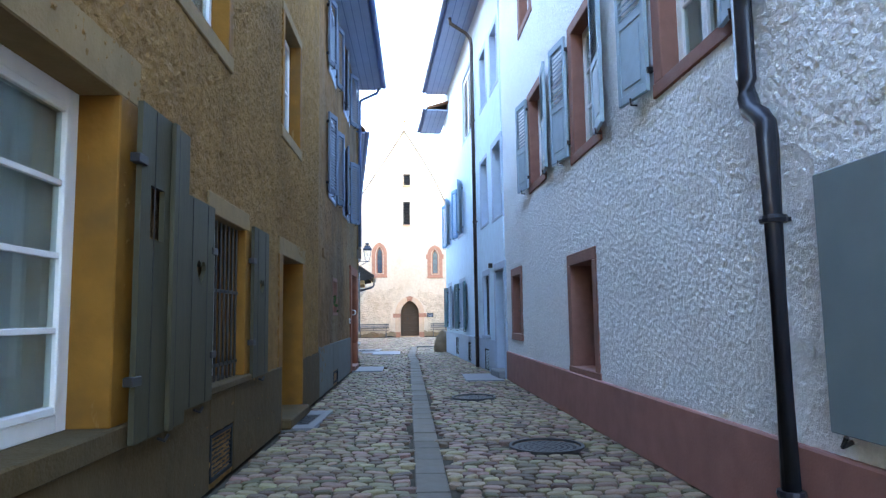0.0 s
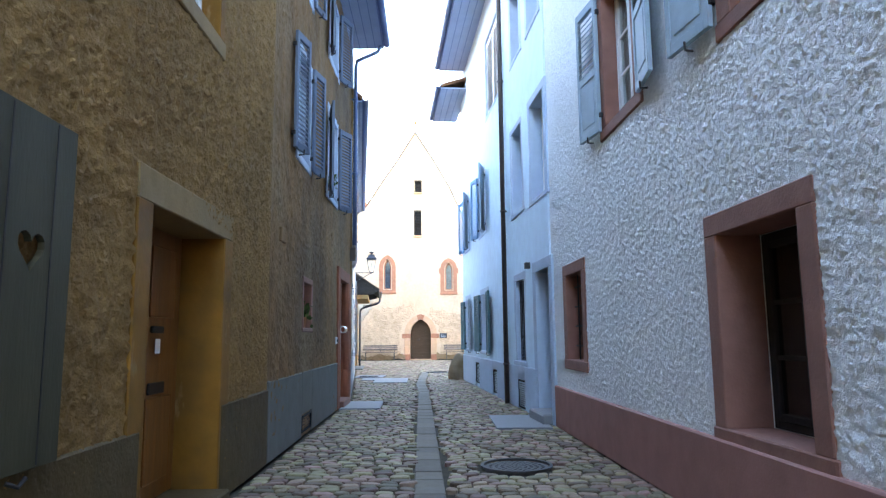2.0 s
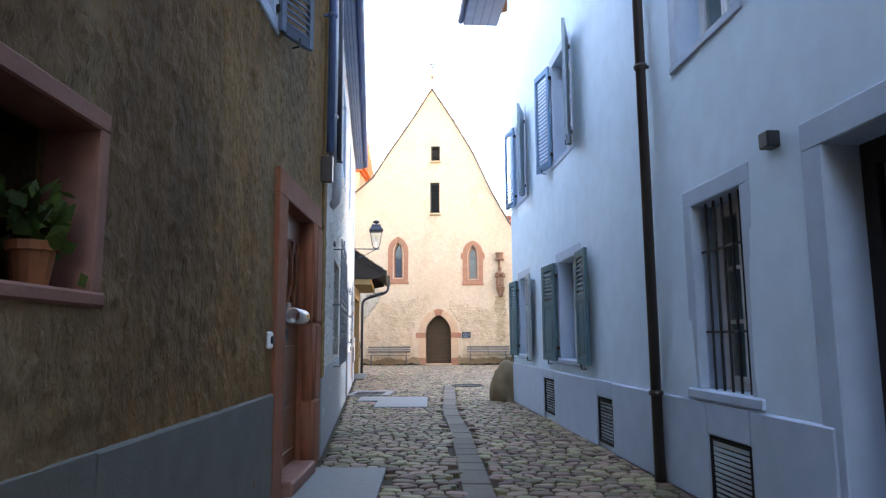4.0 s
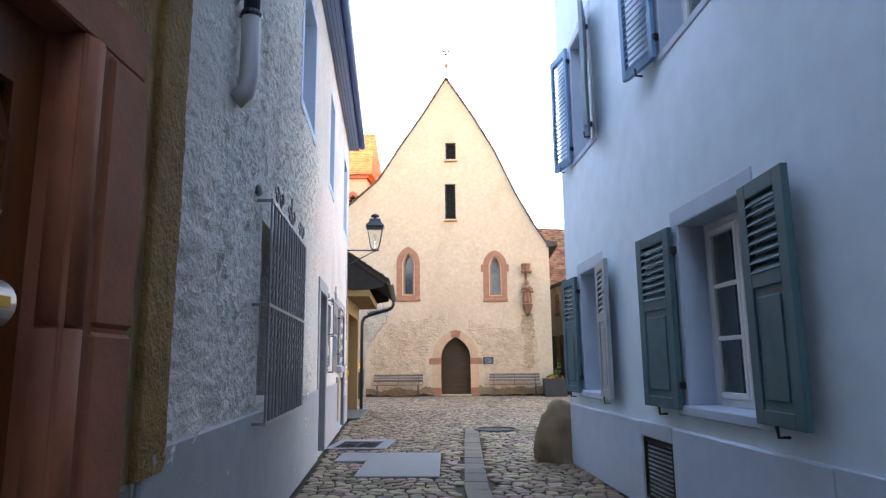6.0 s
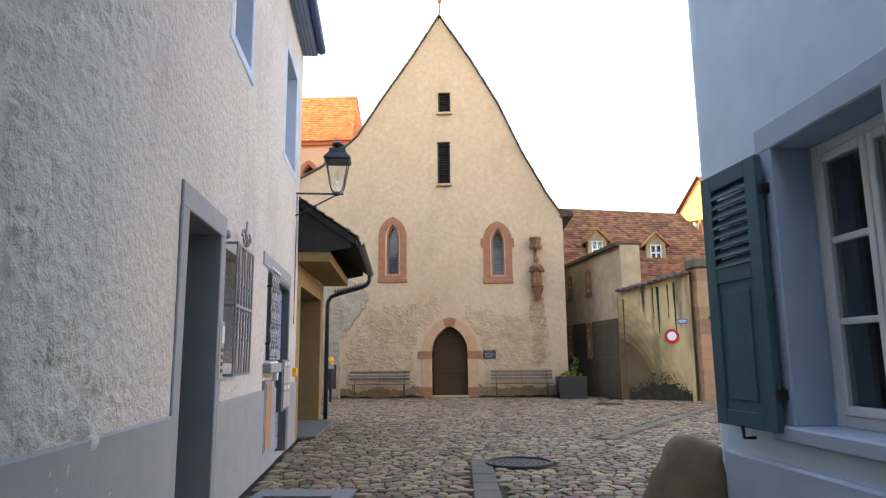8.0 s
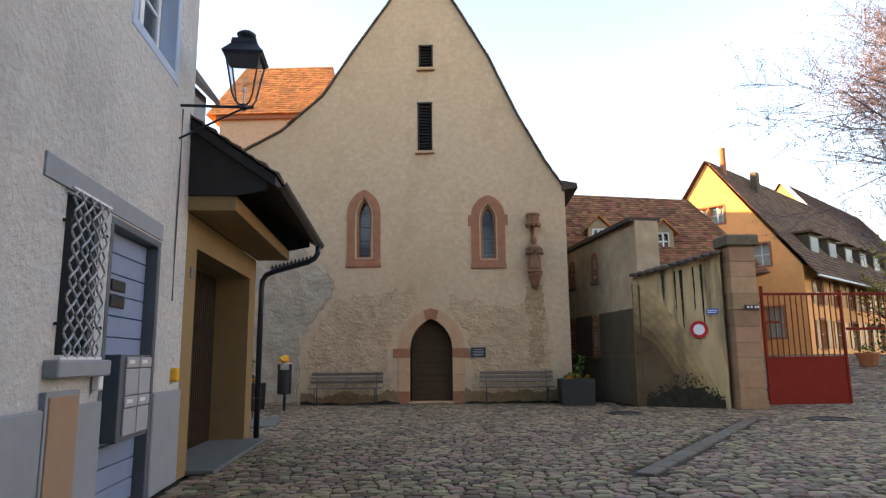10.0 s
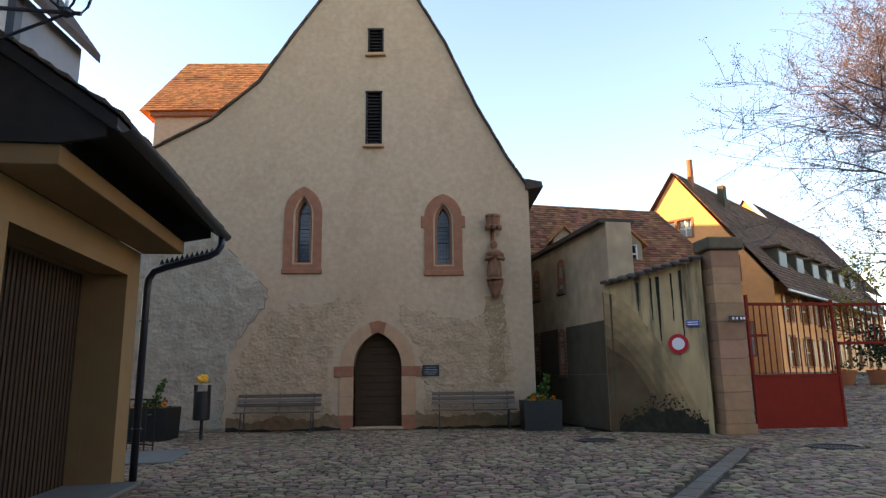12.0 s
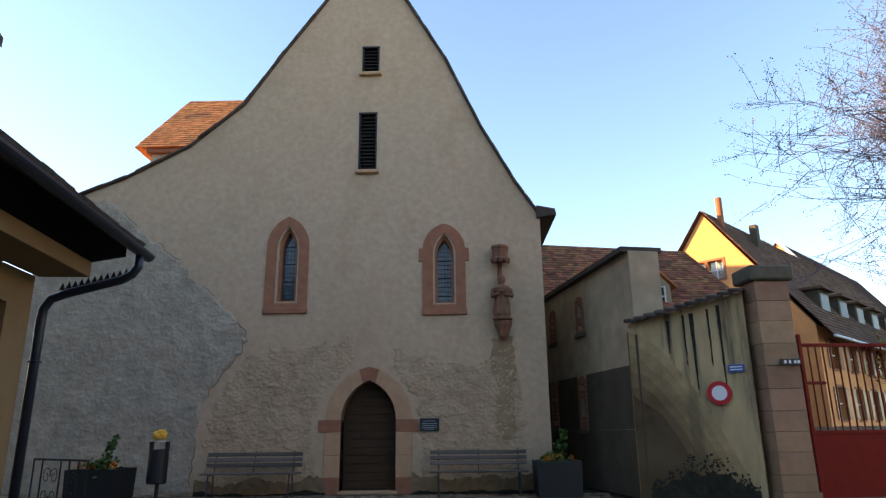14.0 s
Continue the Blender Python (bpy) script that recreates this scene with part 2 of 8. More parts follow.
damp_lime = M("water_stained_plaster", (0.31, 0.205, 0.115), 0.9, tone=0.18, grain=6, stain=0.5, stain_colour=(0.45, 0.31, 0.19), stain_scale=4, bump=0.8, bump_scale=30)
foot_damp = M("damp_foot_plaster", (0.24, 0.155, 0.085), 0.93, tone=0.25, grain=8, stain=0.6, stain_colour=(0.12, 0.085, 0.05), stain_scale=2.5, bump=0.9, bump_scale=30)
black_moss = M("black_moss", (0.032, 0.029, 0.02), 0.95, tone=0.35, grain=14, stain=0.4, stain_colour=(0.06, 0.06, 0.035), stain_scale=6, bump=1.0, bump_scale=40)
worn_plaster = M("worn_brown_plaster", (0.46, 0.318, 0.2), 0.95, tone=0.2, grain=5, stain=0.6, stain_colour=(0.28, 0.185, 0.105), stain_scale=1.4, streak=0.5, streak_colour=(0.5, 0.36, 0.22), streak_scale=3.0, streak_stretch=(0.7, 1, 1.6), streak_from=0.5, bump=1.0, bump_scale=40, coarse=1.0, coarse_scale=14)
pink_stone = M("pink_sandstone", (0.48, 0.29, 0.165), 0.85, tone=0.1, grain=9, stain=0.35, stain_colour=(0.4, 0.19, 0.13), stain_scale=1.6, bump=0.4, bump_scale=50)
red_plinth = M("red_brown_plinth", (0.34, 0.16, 0.13), 0.75, tone=0.1, grain=6, stain=0.3, stain_colour=(0.13, 0.075, 0.07), stain_scale=1.2, bump=0.3, bump_scale=60)
chapel_wall = M("lime_plaster", (0.51, 0.362, 0.238), 0.92, tone=0.09, grain=9, stain=0.35, stain_colour=(0.42, 0.285, 0.165), stain_scale=0.35, streak=0.3, streak_colour=(0.35, 0.225, 0.125), streak_scale=1.1, streak_stretch=(1, 1, 0.6), streak_from=0.52, bump=0.6, bump_scale=45, coarse=0.4, coarse_scale=10)
chapel_patch = M("grey_lime_plaster", (0.4, 0.33, 0.245), 0.92, streak=0.5, streak_colour=(0.26, 0.21, 0.145), streak_scale=4, streak_stretch=(1, 1, 0.7), tone=0.2, grain=4, stain=0.35, stain_colour=(0.33, 0.275, 0.2), stain_scale=0.5, bump=0.9, bump_scale=45, coarse=0.8, coarse_scale=16)
garden_plaster = M("stained_yellow_plaster", (0.5, 0.36, 0.19), 0.92, streak=0.9, streak_colour=(0.05, 0.043, 0.034), streak_scale=3.4, streak_stretch=(1, 1, 0.09), streak_from=0.51, tone=0.2, grain=3, stain=0.45, stain_colour=(0.15, 0.13, 0.09), stain_scale=0.9, bump=0.6, bump_scale=35, coarse=0.4, coarse_scale=8, stretch=(1, 1, 0.35))
wing_plaster = M("weathered_wing_plaster", (0.42, 0.32, 0.205), 0.92, streak=0.35, streak_colour=(0.13, 0.11, 0.085), streak_scale=1.5, streak_stretch=(1, 1, 0.3), tone=0.18, grain=3, stain=0.5, stain_colour=(0.2, 0.175, 0.135), stain_scale=0.5, bump=0.5, bump_scale=30)
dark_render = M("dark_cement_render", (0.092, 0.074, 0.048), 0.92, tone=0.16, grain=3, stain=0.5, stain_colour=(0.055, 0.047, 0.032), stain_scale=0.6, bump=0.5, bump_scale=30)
dark_steps = [M("damp_plaster", (0.5 - 0.067 * i, 0.345 - 0.0475 * i, 0.17 - 0.0237 * i), 0.92, streak=0.5, streak_colour=(0.1, 0.08, 0.05), streak_scale=3.0, streak_stretch=(1, 1, 0.12), tone=0.2, grain=4, stain=0.6, stain_colour=(0.15, 0.115, 0.065), stain_scale=1.1, bump=0.5, bump_scale=30) for i in range(1, 7)]
yellow_wall = M("yellow_house_paint", (0.8, 0.35, 0.13), 0.85, tone=0.06, grain=3, stain=0.15, stain_colour=(0.55, 0.34, 0.1), stain_scale=0.4, bump=0.2, bump_scale=30)
garage_paint = M("garage_yellow_paint", (0.26, 0.165, 0.075), 0.8, tone=0.07, grain=4, stain=0.2, stain_colour=(0.4, 0.28, 0.14), stain_scale=0.9, bump=0.2, bump_scale=60)
white_paint = M("white_paint", (0.76, 0.76, 0.74), 0.45, tone=0.03, grain=12, stain=0.12, stain_colour=(0.55, 0.53, 0.5), stain_scale=4)
soffit_paint = M("soffit_paint", (0.3, 0.37, 0.5), 0.6, tone=0.05, grain=5, stain=0.15, stain_colour=(0.5, 0.54, 0.6), stain_scale=1.2)
gutter_blue = M("blue_grey_gutter", (0.07, 0.13, 0.27), 0.5, 0.2, tone=0.08, grain=10)
olive_shutter = M("olive_grey_shutter_paint", (0.054, 0.048, 0.026), 0.62, tone=0.12, grain=7, stain=0.35, stain_colour=(0.034, 0.034, 0.0221), stain_scale=1.5, bump=0.25, bump_scale=40, stretch=(2, 2, 0.4))
pale_shutter = M("pale_blue_shutter_paint", (0.3, 0.4, 0.46), 0.55, tone=0.08, grain=9, stain=0.2, stain_colour=(0.2, 0.27, 0.31), stain_scale=2)
blue_shutter = M("slate_blue_shutter_paint", (0.12, 0.16, 0.22), 0.55, tone=0.08, grain=9, stain=0.15, stain_colour=(0.1, 0.13, 0.2), stain_scale=2)
upper_blue = M("sky_blue_shutter_paint", (0.13, 0.3, 0.48), 0.55, tone=0.08, grain=9, stain=0.15, stain_colour=(0.12, 0.2, 0.32), stain_scale=2)
teal_shutter = M("dark_teal_shutter_paint", (0.048, 0.13, 0.15), 0.6, tone=0.1, grain=9, stain=0.2, stain_colour=(0.05, 0.08, 0.1), stain_scale=2)
teal_pale = M("weathered_teal_shutter_paint", (0.24, 0.3, 0.33), 0.5, tone=0.08, grain=9, stain=0.2, stain_colour=(0.16, 0.2, 0.22), stain_scale=2)
door_wood = M("brown_door_wood", (0.25, 0.09, 0.018), 0.45, tone=0.2, grain=6, stain=0.3, stain_colour=(0.085, 0.0382, 0.017), stain_scale=2, bump=0.2, bump_scale=40, stretch=(6, 6, 0.5))
red_wood = M("mahogany_door_wood", (0.2, 0.054, 0.013), 0.38, tone=0.18, grain=6, stain=0.3, stain_colour=(0.068, 0.0255, 0.0127), stain_scale=2, bump=0.15, bump_scale=40, stretch=(6, 6, 0.5))
chapel_door_wood = M("old_oak", (0.06, 0.032, 0.015), 0.7, tone=0.22, grain=8, stain=0.4, stain_colour=(0.08, 0.05, 0.03), stain_scale=2.5, bump=0.4, bump_scale=40, stretch=(0.6, 4, 6))
dark_oak = M("dark_red_brown_wood", (0.06, 0.024, 0.012), 0.6, tone=0.18, grain=6, stain=0.3, stain_colour=(0.035, 0.016, 0.01), stain_scale=2, bump=0.15, bump_scale=40, stretch=(6, 6, 0.5))
garage_wood = M("garage_door_brown", (0.055, 0.034, 0.02), 0.6, tone=0.15, grain=8, stain=0.25, stain_colour=(0.05, 0.035, 0.025), stain_scale=2)
dark_wood = M("dark_stained_boards", (0.03, 0.026, 0.024), 0.7, tone=0.2, grain=8, bump=0.3, bump_scale=40)
bench_wood = M("weathered_bench_wood", (0.135, 0.105, 0.082), 0.8, tone=0.18, grain=12, stain=0.5, stain_colour=(0.05, 0.04, 0.035), stain_scale=5, bump=0.3, bump_scale=50, stretch=(0.4, 3, 3), per_object=0.3)
bench_iron = M("dull_bench_iron", (0.06, 0.058, 0.055), 0.6, 0.4, tone=0.12, grain=20)
iron = M("black_iron", (0.013, 0.013, 0.014), 0.5, 0.15, tone=0.15, grain=20)
steel = M("grey_wrought_iron", (0.24, 0.25, 0.26), 0.45, 0.6, tone=0.12, grain=20)
zinc = M("zinc", (0.4, 0.42, 0.44), 0.4, 0.8, tone=0.1, grain=12)
alu = M("brushed_aluminium", (0.6, 0.6, 0.6), 0.3, 0.95, tone=0.05, grain=30)
pipe_brown = M("dark_brown_pipe", (0.045, 0.034, 0.032), 0.4, 0.2, tone=0.12, grain=12)
pipe_navy = M("dark_navy_pipe", (0.022, 0.025, 0.035), 0.35, 0.2, tone=0.12, grain=12)
tile_roof = M("brown_roof_tile", (0.25, 0.1, 0.05), 0.85, tone=0.18, grain=10, stain=0.4, stain_colour=(0.09, 0.06, 0.045), stain_scale=1.0, bump=0.4, bump_scale=30, island=0.45, hue=0.02)
tile_orange = M("orange_roof_tile", (0.5, 0.2, 0.07), 0.85, tone=0.25, grain=8, stain=0.6, stain_colour=(0.16, 0.09, 0.05), stain_scale=1.0, bump=0.4, bump_scale=30, island=0.26, hue=0.008)
# brown tile made darker: the shade of the far slopes is in its colour
shaded_tile = M("dark_brown_roof_tile", (0.15, 0.08, 0.048), 0.9, tone=0.2, grain=8, stain=0.4, stain_colour=(0.05, 0.036, 0.028), stain_scale=0.8, bump=0.4, bump_scale=30, island=0.35, hue=0.02)
verge_tile = M("dark_verge_tile", (0.095, 0.07, 0.055), 0.9, tone=0.2, grain=8, stain=0.3, stain_colour=(0.05, 0.045, 0.035), stain_scale=2, per_object=0.3)
cobble = M("cobblestone", (0.221, 0.159, 0.1), 0.62, tone=0.24, grain=24, stain=0.25, stain_colour=(0.15, 0.135, 0.107), stain_scale=6, bump=0.4, bump_scale=60, island=0.55, hue=0.05)
cobble_one = M("cobblestone_single", (0.221, 0.159, 0.1), 0.62, tone=0.24, grain=24, stain=0.25, stain_colour=(0.15, 0.135, 0.107), stain_scale=6, bump=0.4, bump_scale=60, per_object=0.55, hue=0.05)
joint = M("joint_sand", (0.06, 0.05, 0.035), 0.95, tone=0.25, grain=18, stain=0.3, stain_colour=(0.036, 0.0372, 0.024), stain_scale=1.5, bump=0.8, bump_scale=50)
cast_iron = M("cast_iron", (0.06, 0.057, 0.054), 0.6, 0.3, tone=0.2, grain=18)
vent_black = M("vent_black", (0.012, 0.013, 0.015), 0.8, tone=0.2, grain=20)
gutter_stone = M("grey_gutter_slab", (0.135, 0.115, 0.088), 0.7, tone=0.12, grain=10, stain=0.25, stain_colour=(0.15, 0.15, 0.15), stain_scale=3, bump=0.4, bump_scale=50, per_object=0.16)
slab_stone = M("pale_blue_grey_slab", (0.2, 0.205, 0.21), 0.6, tone=0.06, grain=14, stain=0.2, stain_colour=(0.16, 0.17, 0.19), stain_scale=2.5, bump=0.2, bump_scale=60)
boulder_stone = M("guard_stone", (0.2, 0.14, 0.085), 0.85, tone=0.16, grain=7, stain=0.4, stain_colour=(0.15, 0.115, 0.085), stain_scale=3, bump=0.7, bump_scale=25)
pillar_pink = M("pillar_sandstone", (0.34, 0.21, 0.125), 0.88, tone=0.12, grain=6, stain=0.35, stain_colour=(0.22, 0.15, 0.1), stain_scale=2.5, bump=0.5, bump_scale=35, per_object=0.2, hue=0.012)
cap_stone = M("mossy_cap_stone", (0.13, 0.11, 0.075), 0.92, tone=0.2, grain=8, stain=0.4, stain_colour=(0.09, 0.09, 0.06), stain_scale=3, bump=0.6, bump_scale=30)
gate_red = M("red_gate_paint", (0.21, 0.014, 0.006), 0.62, tone=0.08, grain=6, stain=0.15, stain_colour=(0.18, 0.02, 0.012), stain_scale=2)
bin_grey = M("anthracite_paint", (0.014, 0.016, 0.017), 0.45, 0.1, tone=0.1, grain=12)
yellow_plastic = M("yellow_plastic", (0.85, 0.4, 0.02), 0.4, tone=0.06, grain=6)
mail_paint = M("mailbox_paint", (0.36, 0.36, 0.36), 0.45, tone=0.04, grain=10)
grey_door = M("grey_blue_door_paint", (0.2, 0.26, 0.37), 0.5, tone=0.05, grain=6, stain=0.12, stain_colour=(0.27, 0.31, 0.38), stain_scale=2)
grey_frame = M("weathered_window_frame", (0.2, 0.195, 0.185), 0.6, tone=0.1, grain=8, stain=0.3, stain_colour=(0.18, 0.17, 0.15), stain_scale=3)
dark_frame = M("dark_grey_frame", (0.09, 0.1, 0.11), 0.5, tone=0.08, grain=8)
panel_green = M("grey_green_panel_paint", (0.17, 0.22, 0.23), 0.5, tone=0.06, grain=5, stain=0.15, stain_colour=(0.12, 0.15, 0.16), stain_scale=1.5)
beige = M("beige_paint", (0.36, 0.22, 0.14), 0.6, tone=0.05, grain=6)
sign_red = M("sign_red", (0.55, 0.02, 0.025), 0.4, tone=0.03)
sign_blue = M("sign_blue", (0.05, 0.12, 0.35), 0.4, tone=0.04)
sign_dark = M("plaque_dark", (0.014, 0.019, 0.027), 0.4, tone=0.08)
sign_white = M("sign_white", (0.75, 0.75, 0.75), 0.4, tone=0.03)
statue_stone = M("painted_statue_stone", (0.24, 0.11, 0.065), 0.85, tone=0.3, grain=7, stain=0.5, stain_colour=(0.2, 0.14, 0.05), stain_scale=5, bump=0.4, bump_scale=30)
leaf = M("leaf_green", (0.06, 0.11, 0.025), 0.6, tone=0.3, grain=20, island=0.3, hue=0.03)
leaf_yellow = M("spring_leaf", (0.28, 0.22, 0.03), 0.6, tone=0.3, grain=20, island=0.35, hue=0.03)
bud = M("twig_buds", (0.13, 0.12, 0.145), 0.7, tone=0.25, grain=20, island=0.3, hue=0.03)
bark = M("bark", (0.11, 0.085, 0.085), 0.9, tone=0.25, grain=12, bump=0.6, bump_scale=25, stretch=(2, 2, 0.5))
flower = M("orange_flower", (0.7, 0.2, 0.01), 0.5, tone=0.2, grain=20)
soil = M("soil", (0.05, 0.035, 0.025), 0.95, tone=0.3, grain=25)
terracotta = M("terracotta", (0.36, 0.13, 0.06), 0.8, tone=0.12, grain=9)
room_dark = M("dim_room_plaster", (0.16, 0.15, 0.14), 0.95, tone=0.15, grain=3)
curtain = M("net_curtain", (0.78, 0.78, 0.75), 0.9, tone=0.06, grain=40, stretch=(1, 1, 0.05))
earth = M("far_ground", (0.16, 0.145, 0.115), 0.95, tone=0.2, grain=2, stain=0.3, stain_colour=(0.08, 0.09, 0.05), stain_scale=0.1, bump=0.5, bump_scale=20)
shrub_dark = M("dark_shrub", (0.02, 0.04, 0.015), 0.6, tone=0.3, grain=20, island=0.3)


def glass_mat(name, colour, rough=0.03):
    m = bpy.data.materials.new(name)
    m.use_nodes = True
    n, l = m.node_tree.nodes, m.node_tree.links
    out = n["Material Output"]
    n.remove(n["Principled BSDF"])
    tr, gl, mx, lw, pw, ad = (n.new("ShaderNode" + k) for k in ("BsdfTransparent", "BsdfGlossy", "MixShader", "LayerWeight", "Math", "Math"))
    tr.inputs["Color"].default_value = (*colour, 1)
    gl.inputs["Roughness"].default_value = rough
    lw.inputs["Blend"].default_value = 0.5
    pw.operation, ad.operation = "POWER", "MULTIPLY_ADD"
    pw.inputs[1].default_value = 5.0
    ad.inputs[1].default_value, ad.inputs[2].default_value = 0.9, 0.06
    l.new(lw.outputs["Facing"], pw.inputs[0])
    l.new(pw.outputs[0], ad.inputs[0])
    l.new(ad.outputs[0], mx.inputs[0])
    l.new(tr.outputs[0], mx.inputs[1])
    l.new(gl.outputs[0], mx.inputs[2])
    l.new(mx.outputs[0], out.inputs["Surface"])
    return m


glass = glass_mat("window_glass", (0.8, 0.86, 0.85))
lamp_glass = glass_mat("lantern_glass", (0.93, 0.95, 0.95))
lead_glass = M("leaded_glass", (0.05, 0.065, 0.08), 0.12, tone=0.3, grain=6, island=0.4)


# ---- mesh helpers ----
def bm_new():
    return bmesh.new()


def box(bm, x0, x1, y0, y1, z0, z1, bevel=0.0):
    g = bmesh.ops.create_cube(bm, size=1.0)
    vs = g["verts"]
    for v in vs:
        v.co = Vector(((x0 + x1) / 2 + v.co.x * (x1 - x0), (y0 + y1) / 2 + v.co.y * (y1 - y0), (z0 + z1) / 2 + v.co.z * (z1 - z0)))
    if bevel > 0:
        es = list({e for v in vs for e in v.link_edges})
        bmesh.ops.bevel(bm, geom=es, offset=bevel, segments=1, affect="EDGES")
    return bm


def tube(bm, pts, r, n=8, closed=False, radii=None):
    """A round bar along points."""
    pts = [Vector(p) for p in pts]
    rings = []
    k = len(pts)
    for i, p in enumerate(pts):
        a = pts[(i - 1) % k] if (closed or i > 0) else p
        b = pts[(i + 1) % k] if (closed or i < k - 1) else p
        d = (b - a).normalized()
        u = d.cross(Vector((0, 0, 1)))
        if u.length < 1e-3:
            u = d.cross(Vector((0, 1, 0)))
        u.normalize()
        w = d.cross(u)
        rr = radii[i] if radii else r
        rings.append([bm.verts.new(p + (u * math.cos(6.2832 * j / n) + w * math.sin(6.2832 * j / n)) * rr) for j in range(n)])
    for i in range(k if closed else k - 1):
        a, b = rings[i], rings[(i + 1) % k]
        for j in range(n):
            bm.faces.new((a[j], a[(j + 1) % n], b[(j + 1) % n], b[j]))
    if not closed:
        bm.faces.new(rings[0][::-1])
        bm.faces.new(rings[-1])
    return bm


def lathe(bm, profile, n=16, centre=(0, 0)):
    rings = []
    for r, z in profile:
        rings.append([bm.verts.new((centre[0] + r * math.cos(6.2832 * j / n), centre[1] + r * math.sin(6.2832 * j / n), z)) for j in range(n)])
    for a, b in zip(rings, rings[1:]):
        for j in range(n):
            bm.faces.new((a[j], a[(j + 1) % n], b[(j + 1) % n], b[j]))
    bm.faces.new(rings[0][::-1])
    bm.faces.new(rings[-1])
    return bm


def prism(bm, outline, y0, y1, hole=None):
    """Outline in x, z pushed from y0 to y1; with a hole of as many corners the two are joined as a ring."""
    def ring(pts, y):
        return [bm.verts.new((x, y, z)) for x, z in pts]
    a, b = ring(outline, y0), ring(outline, y1)
    k = len(outline)
    for i in range(k):
        bm.faces.new((a[i], a[(i + 1) % k], b[(i + 1) % k], b[i]))
    if hole is None:
        bm.faces.new(a)
        bm.faces.new(b[::-1])
    else:
        c, d = ring(hole, y0), ring(hole, y1)
        for i in range(k):
            j = (i + 1) % k
            bm.faces.new((c[j], c[i], d[i], d[j]))
            bm.faces.new((a[i], c[i], c[j], a[j]))
            bm.faces.new((b[j], d[j], d[i], b[i]))
    return bm


def finish(bm, name, mat, smooth=False):
    bmesh.ops.recalc_face_normals(bm, faces=bm.faces)
    me = bpy.data.meshes.new(name)
    bm.to_mesh(me)
    bm.free()
    me.materials.append(mat)
    if smooth:
        for p in me.polygons:
            p.use_smooth = True
    return me


def part(name, bm, mat, parent, label="", smooth=False, at=None):
    me = bm if isinstance(bm, bpy.types.Mesh) else finish(bm, name, mat, smooth)
    ob = new(name, me)
    ob.parent = parent
    if at is not None:
        ob.matrix_basis = at
    if label:
        tagged(ob, label)
    return ob


def thing(name, m, label, category, group="", kind=""):
    ob = new(name)
    ob.empty_display_size = 0.1
    ob.matrix_basis = m
    return tagged(ob, label, category, group, kind)


def solid(name, bm, mat, label, category="", kind="structure", m=None, smooth=False):
    ob = new(name, finish(bm, name, mat, smooth))
    if m is not None:
        ob.matrix_basis = m
    return tagged(ob, label, category, "", kind)


class Wall:
    """A wall line from p to q; side is -1 where the street lies to the right of that line, else 1. s runs from p."""

    def __init__(self, p, q, left):
        self.p, self.q = Vector((*p, 0)), Vector((*q, 0))
        self.len = (self.q - self.p).length
        self.u = (self.q - self.p).normalized()
        self.into = Vector((-self.u.y, self.u.x, 0)) * (1 if left else -1)
        self.left = left

    def at(self, s, z=0.0, d=0.0):
        """The pose of a thing on the wall: x to the right as seen from the street, y into the wall, z up."""
        o = self.p + self.u * s + self.into * d
        x = self.u if self.left else -self.u
        y = self.into
        return Matrix(((x.x, y.x, 0, o.x), (x.y, y.y, 0, o.y), (0, 0, 1, z), (0, 0, 0, 1)))

    def mid(self, s0, s1, z, d=0.0):
        return self.at((s0 + s1) / 2, z, d)


